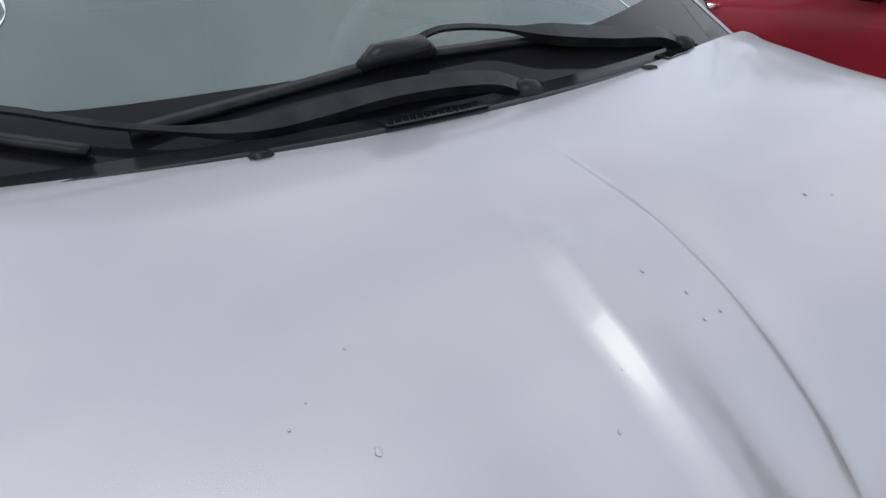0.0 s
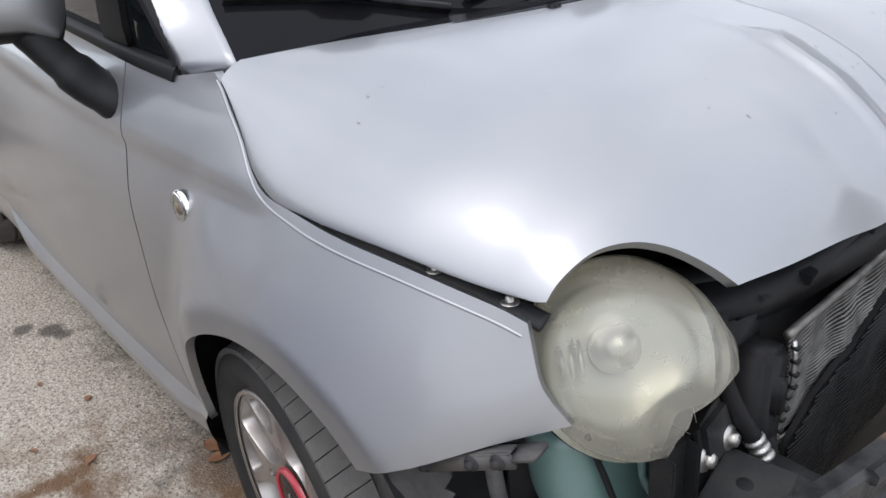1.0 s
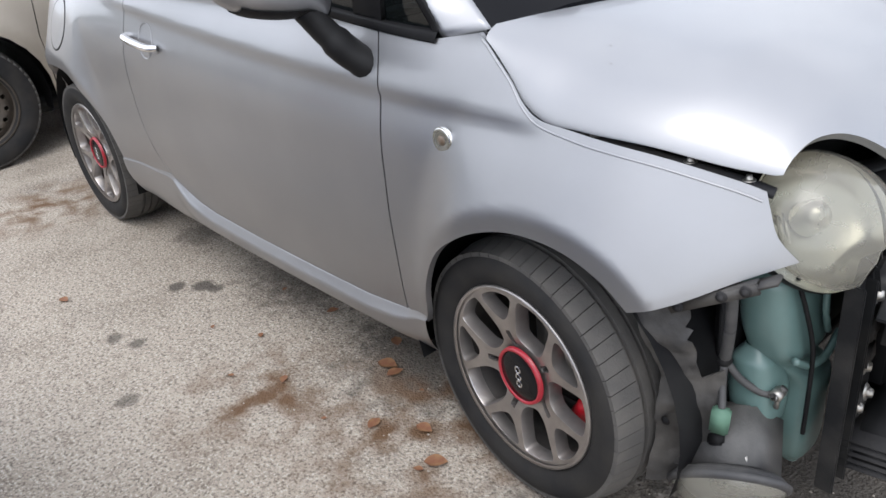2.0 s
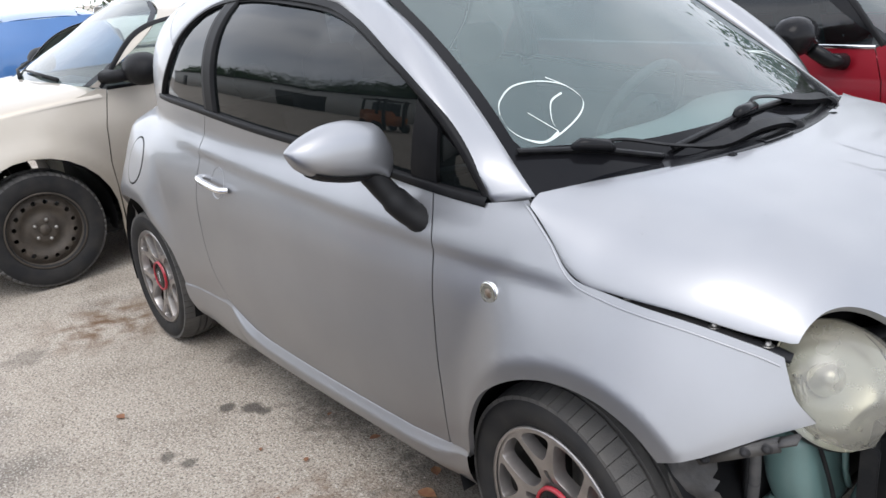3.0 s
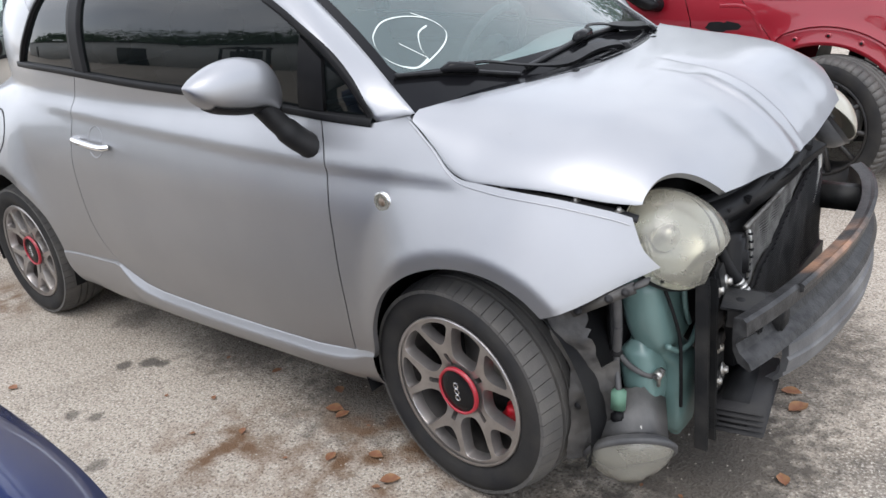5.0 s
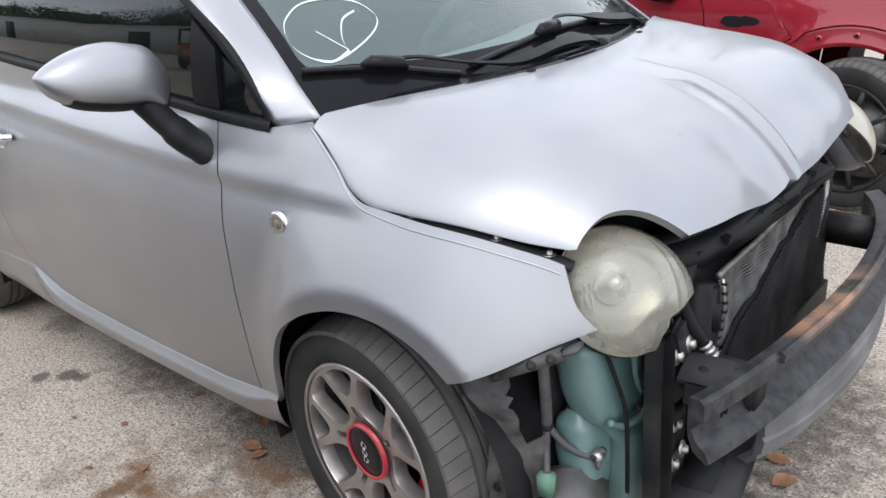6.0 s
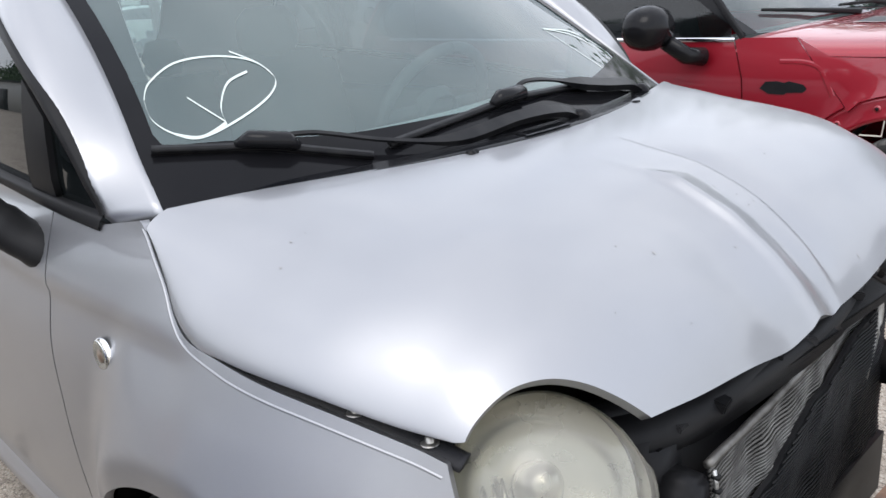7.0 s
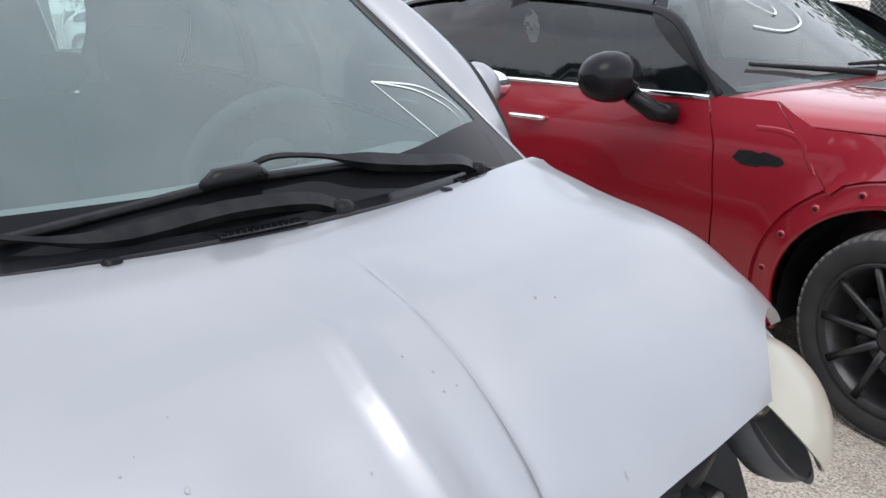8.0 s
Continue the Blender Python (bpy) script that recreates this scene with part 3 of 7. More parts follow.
def along(points, x, y):
    """The distance from a bent line, signed to its left, and how far along it (0 to 1)."""
    best, total = None, sum(math.dist(a, b) for a, b in zip(points, points[1:]))
    run = 0
    for a, b in zip(points, points[1:]):
        dx, dy = b[0] - a[0], b[1] - a[1]
        l = math.hypot(dx, dy)
        t = min(1, max(0, ((x - a[0]) * dx + (y - a[1]) * dy) / (l * l)))
        d = math.hypot(x - a[0] - t * dx, y - a[1] - t * dy)
        if best is None or d < best[0]:
            s = 1 if dx * (y - a[1]) - dy * (x - a[0]) > 0 else -1
            best = d, s * d, (run + t * l) / total
        run += l
    return best[1], best[2]


RIDGE = [(0.28, -0.052), (0.325, -0.060), (0.40, -0.068), (0.46, -0.064), (0.51, -0.054), (0.56, -0.036)]
FOLD = [(0.13, 0.064), (0.19, 0.059), (0.27, 0.053), (0.35, 0.050), (0.43, 0.047), (0.50, 0.050), (0.54, 0.046)]


def hood_height(x, y):
    z = hood_plain(x, y)
    d, s = along(RIDGE, x, y)
    crest = max(0.0, 1 - (d / 0.050 if d > 0 else -d / 0.019))
    z += 0.0115 * crest ** 1.05 * smooth(0.0, 0.26, s) * smooth(1.25, 0.9, s)                           # sharp ridge
    z -= 0.010 * math.exp(-((d + 0.09) / 0.06) ** 2) * smooth(0.1, 0.7, s)                            # hollow beside the ridge
    z -= 0.007 * math.exp(-((d - 0.045) / 0.022) ** 2) * smooth(0.35, 0.9, s)
    z += 0.0016 * math.exp(-((y + 0.066) / 0.010) ** 2) * smooth(0.16, 0.27, x) * smooth(0.46, 0.29, x)
    z -= 0.006 * math.exp(-(((x - 0.33) / 0.09) ** 2 + ((y + 0.22) / 0.13) ** 2))
    d, s = along(FOLD, x, y)
    drop = smooth(-0.006, 0.006, d) * max(0.0, 1 - max(0.0, d - 0.006) / 0.085) ** 2
    z -= 0.0120 * drop * smooth(0.0, 0.60, s) * smooth(1.02, 0.9, s)                                   # narrow step of the fold
    z -= 0.004 * noise.noise((x * 9, y * 7, 1.7)) * smooth(0.33, 0.52, x)                             # ripples of the bent nose
    return z


car = thing("hatchback_car", pose(0, 0, 0), "crashed silver three-door hatchback with its front bumper missing, on worn concrete", "car")


def panel(name, outline, to3d, mat=SILVER, parent=car, label="", step=0.03, lip=0.014, holes=(), more=()):
    return part(name, sheet(outline, to3d, step, lip, (-1.0, 0, 0.6), holes, 0.0, more), mat, parent, label)


def pane(name, outline, to3d, mat, parent=car, label="", step=0.06):
    ob = part(name, sheet(outline, to3d, step, 0, (-1.0, 0, 0.6)), mat, parent, label)
    ob.visible_shadow = False
    return ob


def strip(name, line, to3d, width, mat, parent=car, lift=0.004, thick=0.01, label=""):
    """A moulding that follows a line on a surface: width to either side in the surface's own coordinates."""
    verts, faces = [], []
    for i, p in enumerate(line):
        a, b = line[max(i - 1, 0)], line[min(i + 1, len(line) - 1)]
        l = math.hypot(b[0] - a[0], b[1] - a[1]) or 1
        nx, ny = -(b[1] - a[1]) / l, (b[0] - a[0]) / l
        for k, out in ((-1, -thick), (-1, lift * 0.6), (-0.6, lift), (0.6, lift), (1, lift * 0.6), (1, -thick)):
            verts.append(to3d(p[0] + nx * k * width, p[1] + ny * k * width, out))
    for i in range(len(line) - 1):
        for k in range(5):
            a = i * 6 + k
            faces.append((a, a + 1, a + 7, a + 6))
    bm = bmesh.new()
    vs = [bm.verts.new(v) for v in verts]
    for f in faces:
        bm.faces.new([vs[i] for i in f])
    bmesh.ops.recalc_face_normals(bm, faces=bm.faces)
    return part(name, bm, mat, parent, label)


# outlines on the flank, as (x, z)
FENDER_FRONT = [(0.42, 0.767), (0.432, 0.738), (0.449, 0.702), (0.481, 0.667)]
FENDER_LOW = [(0.481, 0.667), (0.414, 0.634), (0.344, 0.595), (0.276, 0.569)]
DOOR_FRONT = [(-0.352, 0.318), (-0.340, 0.452), (-0.338, 0.567), (-0.336, 0.696), (-0.340, 0.801), (-0.354, 0.882), (-0.386, 0.951)]
DOOR_REAR = [(-1.50, 0.385), (-1.560, 0.47), (-1.592, 0.588), (-1.600, 0.737), (-1.585, 0.858), (-1.580, 0.949), (-1.546, 1.036)]
DOOR_LOW = [(-0.352, 0.318), (-0.509, 0.300), (-0.756, 0.298), (-1.04, 0.300), (-1.28, 0.308), (-1.37, 0.322), (-1.44, 0.352), (-1.50, 0.385)]
BELT_LINE = [(-0.22, 0.946), (-0.374, 0.956), (-0.60, 0.978), (-0.822, 0.999), (-1.165, 1.019), (-1.495, 1.044), (-1.78, 1.060), (-2.026, 1.068)]
LIGHT_TOP = [(-2.01, 1.070), (-1.955, 1.130), (-1.89, 1.195), (-1.80, 1.297), (-1.68, 1.366), (-1.51, 1.395), (-1.28, 1.399), (-1.04, 1.382),
             (-0.848, 1.351), (-0.680, 1.303), (-0.522, 1.232), (-0.427, 1.178), (-0.338, 1.114), (-0.263, 1.032), (-0.218, 0.954)]


def fine(points, n=6):
    return [tuple(p) for p in curve_through([(*p, 0) for p in points], n)]


def flat2(points):
    return [(p[0], p[1]) for p in points]


def line2(points, n=6):
    return flat2(fine(points, n))


def shifted(points, dx, dz):
    return [(x + dx, z + dz) for x, z in points]


def rail_edge(x):
    """Half width at which the black roof meets the silver rail."""
    return spline((-2.45, -1.9, -1.336, -1.034, -0.874, -0.777), (0.40, 0.44, 0.472, 0.496, 0.515, 0.542), x)


def rail_top(x):
    return roof_height(x, rail_edge(x))


def glass_edge(z):
    """Half width of the windscreen at a height."""
    return spline((0.956, 1.02, 1.10, 1.184, 1.266, 1.323, 1.372), (0.664, 0.646, 0.617, 0.592, 0.574, 0.567, 0.562), z)


# where the silver rail meets the black roof and, further down, the windscreen
TOP_LINE = [(x, -rail_edge(x), rail_top(x)) for x in np.linspace(-2.16, -0.80, 40)]
TOP_LINE += [(-0.765, -0.553, 1.384)] + [(screen(glass_edge(z), z) + 0.004, -glass_edge(z), z + 0.004) for z in np.linspace(1.370, 0.960, 30)]
for _ in range(30):
    TOP_LINE = TOP_LINE[:1] + [tuple((a[k] + 2 * b[k] + c[k]) / 4 for k in range(3)) for a, b, c in zip(TOP_LINE, TOP_LINE[1:], TOP_LINE[2:])] + TOP_LINE[-1:]
TOP_X, TOP_Y, TOP_Z = [np.array(v) for v in zip(*TOP_LINE)]

for sign, place in ((-1, near), (1, far)):
    tag = "" if sign < 0 else " on the far flank"
    fender = panel("front_fender", line2(GAP_LINE) + line2(FENDER_FRONT, 3)[1:] + line2(FENDER_LOW, 3)[1:] + line2(ARCH)[1:]
                   + [(-0.272, 0.318), (-0.345, 0.318)] + shifted(line2(DOOR_FRONT), 0.002, 0)[1:] + [(-0.30, 0.951), (-0.222, 0.944)],
                   place, step=0.012)
    strip("fender_bead", [(x - 0.002, z - 0.003 - 0.011 * smooth(-0.05, 0.16, x)) for x, z in line2(GAP_LINE)[1:]], place, 0.0014, SILVER, fender, 0.0016, 0.006)
    door = panel("door", shifted(line2(DOOR_FRONT), -0.002, 0) + line2(BELT_LINE)[9:31] + shifted(line2(DOOR_REAR), 0.002, 0)[::-1]
                 + line2(DOOR_LOW)[::-1][1:-1], place, step=0.0125)
    quarter = panel("rear_quarter", shifted(line2(DOOR_REAR), -0.002, 0) + [(x, z) for x, z in line2(BELT_LINE) if x < -1.56]
                    + [p for p in line2(LIGHT_TOP, 8) if p[0] < -1.845] + [(-2.16, rail_top(-2.16)), (-2.36, 1.355), (-2.46, 1.24), (-2.56, 1.08), (-2.66, 0.93), (-2.72, 0.75), (-2.72, 0.5)]
                    + line2(REAR_ARCH)[::-1] + [(-1.62, 0.384), (-1.52, 0.392)], place, step=0.016)
    # the rail over the doors, running down into the windscreen pillar
    lower = [p for p in line2(LIGHT_TOP, 8) if p[0] > -1.86]
    n, rows, across = len(lower), [], 7
    top_line = resample3(TOP_LINE, n)
    for i, ((x, z), q) in enumerate(zip(lower, top_line)):
        a, b = Vector(near(x, z)), Vector(q)
        chord = b - a
        run = (Vector(near(*lower[min(i + 1, n - 1)])) - Vector(near(*lower[max(i - 1, 0)]))).normalized()
        out = run.cross(chord).normalized()
        out = out if out.dot(Vector((0.1, -1, 0.6))) > 0 else -out
        loose = smooth(-1.6, -0.75, x)
        line = []
        for k in range(across + 1):
            t = k / across
            on_body = Vector(near(x + (b.x - x) * t, z + (b.z - z) * t)) if t < 1 else b
            line.append(on_body.lerp(a.lerp(b, t) + out * chord.length * 0.40 * t * (1 - t) * (1 - 0.70 * smooth(1.18, 0.96, z)), loose))
        rows += [a - out * 0.012] + line + [b - out * 0.012]
    w = across + 3
    for _ in range(12):
        rows = [p if i < w or i >= len(rows) - w or i % w in (0, 1, w - 2, w - 1) else (rows[i - w] + 2 * p + rows[i + w]) / 4 for i, p in enumerate(rows)]
    rows += [p + Vector((0.006, 0.012, -0.016)) for p in rows[-w:]]
    n += 1
    rows = [Vector((p.x, p.y * -sign, p.z)) for p in rows]
    faces = [(i * w + k, i * w + k + 1, (i + 1) * w + k + 1, (i + 1) * w + k) for i in range(n - 1) for k in range(w - 1)]
    rail = part("roof_rail", (rows, faces if sign > 0 else [f[::-1] for f in faces]), SILVER, car, "silver roof rail and windscreen pillar")

    # side skirt: a bright ledge under the door, a flat face, and a tucked lower edge
    sill_top = [(-1.89, 0.374), (-1.62, 0.376), (-1.52, 0.380)] + DOOR_LOW[::-1] + [(-0.31, 0.330), (-0.268, 0.338)]
    sill_x, sill_z = [p[0] for p in sill_top], [p[1] for p in sill_top]
    rows = []
    xs = np.linspace(-1.89, -0.268, 150)
    for x in xs:
        top_edge = float(np.interp(x, sill_x, sill_z)) + 0.006
        ledge = smooth(-1.56, -1.40, x) * (0.35 + 0.65 * smooth(-0.27, -0.42, x))
        drop = 0.010 + 0.022 * ledge
        foot = 0.205 + 0.012 * smooth(-0.42, -0.27, x) + 0.02 * smooth(-1.6, -1.88, x)
        mid_w = side(x, 0.30)
        outer = side(x, top_edge - drop) + 0.001 + 0.021 * ledge
        line = [(side(x, top_edge) - 0.014, top_edge + 0.004), (side(x, top_edge) - 0.004, top_edge), (side(x, top_edge) + 0.004 * ledge - 0.003, top_edge - 0.35 * drop),
                (outer - 0.003, top_edge - 0.90 * drop), (outer, top_edge - 1.06 * drop), (outer, top_edge - 1.25 * drop)]
        for q in (0.2, 0.4, 0.6, 0.8, 0.92, 1.0):
            z = (top_edge - 1.25 * drop) * (1 - q) + foot * q
            line.append((outer - (outer - mid_w + 0.022) * q ** 2.2, z))
        line.append((line[-1][0] - 0.045, foot + 0.004))
        rows += [(x, sign * w, z) for w, z in line]
    n = 13
    faces = [(i * n + k, i * n + k + 1, (i + 1) * n + k + 1, (i + 1) * n + k) for i in range(len(xs) - 1) for k in range(n - 1)]
    part("sill", (rows, faces if sign < 0 else [f[::-1] for f in faces]), SILVER, car, "silver side skirt with a bright ledge")

    # glass and its black frames
    inner = [(x, z) for x, z in line2(LIGHT_TOP)]

    def shrunk(points, centre, d):
        out = []
        for x, z in points:
            l = math.hypot(x - centre[0], z - centre[1])
            out.append((x + (centre[0] - x) * d / l, z + (centre[1] - z) * d / l))
        return out

    inset = lambda x, z, out=0.0, place=place: place(x, z, out - 0.012)
    ring = shrunk(inner, (-1.1, 1.15), 0.010)
    glass_low = [(x, z + 0.004) for x, z in line2(BELT_LINE)]
    pane("side_window", [(x, z) for x, z in glass_low if -1.475 < x < -0.42] + [(-1.49, 1.05), (-1.49, 1.395)] + [p for p in ring if -1.475 < p[0] < -0.425], inset, DEEP_TINT, door,
         "dark tinted side glass reflecting the yard", 0.03)
    pane("quarter_window", [(-1.525, 1.392), (-1.525, 1.05)] + [(x, z) for x, z in glass_low if -1.985 < x < -1.545] + [p for p in ring if -1.995 < p[0] < -1.55], inset, DEEP_TINT, quarter, "dark tinted rear quarter glass", 0.03)
    pane("corner_window", [(-0.240, 0.958), (-0.375, 0.962), (-0.362, 1.085), (-0.30, 1.04), (-0.255, 0.99)], inset, DEEP_TINT, door, "dark corner pane", 0.03)
    strip("window_seal", shrunk(line2(LIGHT_TOP), (-1.1, 1.1), 0.007), place, 0.0075, SEAL, door, 0.002, 0.016, "black rubber window surround")
    strip("window_channel", shrunk(line2(LIGHT_TOP), (-1.1, 1.1), 0.021), place, 0.004, SEAL, door, -0.006, 0.012)
    strip("belt_seal", line2(BELT_LINE), place, 0.0095, SEAL, door, 0.006, 0.02, "black rubber belt moulding")
    strip("window_pillar", line2([(-1.505, 1.05), (-1.512, 1.2), (-1.508, 1.30), (-1.498, 1.394)]), place, 0.040, SEAL, door, -0.002, 0.02, "satin black pillar")
    part("mirror_pillar", sheet([(-0.462, 0.975), (-0.446, 1.06), (-0.428, 1.152), (-0.36, 1.095), (-0.366, 1.03), (-0.378, 0.968)], lambda x, z, place=place: place(x, z, -0.002), 0.03, 0.014, (-1.0, 0, 0.6)), SEAL, door, "satin black mirror triangle")

def hood_side(x):
    return spline(EDGE_X, EDGE_Y, x)


def to_hood(x, u):
    """The hood's own coordinate u crowds its grid towards both edges."""
    q = 1 - (1 - min(1, abs(u))) ** 2
    y = math.copysign(q * hood_side(x), u)
    return x, y, hood_height(x, y)


def hood_u(x, y):
    return x, math.copysign(1 - math.sqrt(max(0, 1 - abs(y) / hood_side(x))), y)


side_x = [-0.118 + 0.0139 * k for k in range(1, 40)]
hood_outline = [(0.033 - 0.34 * y * y, y) for y in np.linspace(-0.66, 0.66, 60)] + [(x, hood_side(x)) for x in side_x]
lamp_cut = line2([(0.437, 0.6385), (0.440, 0.615), (0.449, 0.575), (0.466, 0.537), (0.485, 0.508), (0.505, 0.483), (0.536, 0.446)], 5)
front_edge = line2([(0.536, 0.446), (0.543, 0.36), (0.549, 0.27), (0.555, 0.15), (0.557, 0.0), (0.555, -0.16), (0.550, -0.27), (0.545, -0.36), (0.536, -0.446)], 6)
hood_outline += lamp_cut[1:] + front_edge[1:] + [(x, -y) for x, y in lamp_cut[::-1]][1:]
hood_outline += [(x, -hood_side(x)) for x in side_x[::-1]]
crease_points = []
for bent, offsets in ((RIDGE, (-0.026, -0.017, -0.011, -0.005, 0, 0.005, 0.012, 0.019, 0.026)), (FOLD, (-0.012, -0.004, -0.0015, 0.0015, 0.004, 0.012, 0.02, 0.03))):
    path = line2(bent, 24)
    for i, (x, y) in enumerate(path):
        a, b = path[max(i - 1, 0)], path[min(i + 1, len(path) - 1)]
        l = math.dist(a, b)
        if x < 0.535:
            crease_points += [hood_u(x - (b[1] - a[1]) / l * d, y + (b[0] - a[0]) / l * d) for d in offsets]
hood_panel = panel("hood", [hood_u(x, y) for x, y in hood_outline], to_hood, more=crease_points, step=0.0075, lip=0.016, label="creased and buckled silver hood")
skin = bmesh.new()
skin.from_mesh(hood_panel.data)
for e in skin.edges:
    e.smooth = len(e.link_faces) < 2 or min(f.calc_area() for f in e.link_faces) < 4e-6 or e.calc_face_angle() < radians(62)
skin.to_mesh(hood_panel.data)
skin.free()


def screen_z(x, y):
    """Height of the windscreen's surface over a point."""
    z = 1.3
    for _ in range(8):
        z += (screen(y, z) - x) / (1.42 + 0.7 * (z - 0.95))
    return z


def roof_front(y):
    return -0.692 - 0.055 * (abs(y) / 0.55) ** 2


def roof_skin(x, y):
    t = smooth(-0.10, 0.0, x - roof_front(y))
    z = (roof_height(x, y) - 0.004) * (1 - t) + (screen_z(x, y) + 0.005) * t
    half = float(-np.interp(x, TOP_X, TOP_Y))
    t = smooth(0.10, 0.005, half - abs(y)) * smooth(-2.3, -2.1, x)
    return x, y, z * (1 - t) + (float(np.interp(x, TOP_X, TOP_Z)) - 0.002) * t


roof_side = [(x, float(np.interp(x, TOP_X, TOP_Y)) - 0.003) if x > -2.16 else (x, -rail_edge(x)) for x in np.linspace(-0.752, -2.3, 30)]
roof_outline = roof_side + [(-2.42, -0.25), (-2.45, 0), (-2.42, 0.25)] + [(x, -y) for x, y in roof_side[::-1]]
roof_outline += [(roof_front(y), y) for y in np.linspace(0.550, -0.550, 25)]
panel("roof", roof_outline, roof_skin, ROOF_BLACK, label="glossy black roof panel", step=0.025)

glass_rows = [0.965 + 0.045 * k for k in range(9)] + [1.366]
screen_outline = [(-glass_edge(z), z) for z in glass_rows]
top_z = lambda y: 1.412 - 0.017 * (abs(y) / 0.405) ** 2
screen_outline += [(y, top_z(y)) for y in np.linspace(-0.52, 0.52, 20)]
screen_outline += [(glass_edge(z), z) for z in glass_rows[::-1]] + [(y, 0.955) for y in np.linspace(0.6, -0.6, 16)]
to_screen = lambda y, z, out=0.0: (screen(y, z) + out * 0.6, y, z + out * 0.8)
windscreen = pane("windscreen", screen_outline, to_screen, GLASS, car, "green-tinted windscreen with hand-drawn white marks", 0.06)


def band(name, line, to3d, widths, mat, parent, lift, label=""):
    """A flat band between two lines given point by point."""
    verts, faces = [], []
    for (a, b) in zip(line, widths):
        verts += [to3d(*a, lift), to3d(*b, lift)]
    faces = [(2 * i, 2 * i + 1, 2 * i + 3, 2 * i + 2) for i in range(len(line) - 1)]
    return part(name, (verts, faces), mat, parent, label)


FRIT = material("black_glass_border", (0.006, 0.006, 0.007), 0.08, 0.0, (0.010, 0.010, 0.011), 5.0, 0.5)
FRIT.node_tree.nodes["Principled BSDF"].inputs["Specular IOR Level"].default_value = 0.12
left = [(-glass_edge(z), z) for z in glass_rows]
for s in (1, -1):
    band("glass_border", [(s * y, z) for y, z in left], to_screen, [(s * (y + 0.030 + 0.05 * smooth(1.05, 0.96, z)), z) for y, z in left], FRIT, windscreen, 0.002)
band("glass_border", [(y, top_z(y)) for y in np.linspace(-0.556, 0.556, 24)], to_screen,
     [(y * 0.95, top_z(y) - 0.020) for y in np.linspace(-0.556, 0.556, 24)], FRIT, windscreen, 0.002)
low = np.linspace(-0.66, 0.66, 30)
band("glass_border", [(y, 0.955) for y in low], to_screen, [(y * 0.98, 1.018 + 0.020 * smooth(0.3, 0.62, abs(y))) for y in low], FRIT, windscreen, 0.002)


# ---- wheels: built on the y axis, the outer face towards -y ----
def tyre_mesh(R, rim_r, width):
    w = width / 2
    profile = [(rim_r - 0.012, w * 0.72), (rim_r + 0.006, w * 0.86), (rim_r + 0.02, w * 0.95), ((R + rim_r) / 2, w), (R - 0.032, w * 0.97), (R - 0.020, w * 0.90), (R - 0.012, w * 0.7)]
    outer = lathe([(r, -h) for r, h in profile] , 64)
    inner = lathe([(r, h) for r, h in profile][::-1], 64)
    return join(outer, inner)


def tread_mesh(R, width, blocks=58):
    """Tread ribs, the outer ones cut into blocks by narrow slots."""
    verts, faces = [], []
    w = width / 2
    for a0, a1, cut in ((-0.92, -0.36, True), (-0.25, -0.04, False), (0.04, 0.25, False), (0.36, 0.92, True)):
        for k in range(blocks):
            t0, t1 = 2 * math.pi * (k + (0.03 if cut else 0)) / blocks, 2 * math.pi * (k + (0.97 if cut else 1)) / blocks
            n = len(verts)
            skew = 0.012 if cut else 0
            for y, r in ((a0, R - 0.010), (a0, R), (a1, R), (a1, R - 0.010)):
                rr = r - 0.020 * abs(y) ** 4
                for t in (t0, t1):
                    verts.append((rr * math.cos(t + skew * y * 4), y * w, rr * math.sin(t + skew * y * 4)))
            for i in range(3):
                faces.append((n + 2 * i, n + 2 * i + 1, n + 2 * i + 3, n + 2 * i + 2))
            if cut:
                faces += [(n, n + 2, n + 4, n + 6), (n + 1, n + 7, n + 5, n + 3)]
    base = lathe([(R - 0.024, -w * 0.90), (R - 0.010, -w * 0.5), (R - 0.009, 0), (R - 0.010, w * 0.5), (R - 0.024, w * 0.90)], 64)
    return join((verts, faces), base)


def polar(r, a):
    return (r * math.cos(a), r * math.sin(a))


def rounded(points, n=5):
    return [(p[0], p[1]) for p in curve_through([(*p, 0) for p in points], n, True)]


def spoke_face(outer, holes, dish, depth, step=0.012):
    """A pierced wheel face: a plate with windows, their walls running back into the wheel."""
    face = sheet(outer, lambda x, z: (x, dish(math.hypot(x, z)), z), step, 0.004, (0, 1.0, 0), holes)
    walls_v, walls_f = [], []
    for h in holes:
        cx, cz = sum(p[0] for p in h) / len(h), sum(p[1] for p in h) / len(h)
        n = len(walls_v)
        for x, z in h:
            y = dish(math.hypot(x, z))
            for s, d in ((1, 0.0), (0.975, 0.004), (0.93, depth)):
                walls_v.append((cx + (x - cx) * s, y + d, cz + (z - cz) * s))
        for i in range(len(h)):
            for k in (0, 1):
                a, b = n + 3 * i + k, n + 3 * ((i + 1) % len(h)) + k
                walls_f.append((a, b, b + 1, a + 1))
    return join(face, (walls_v, walls_f))


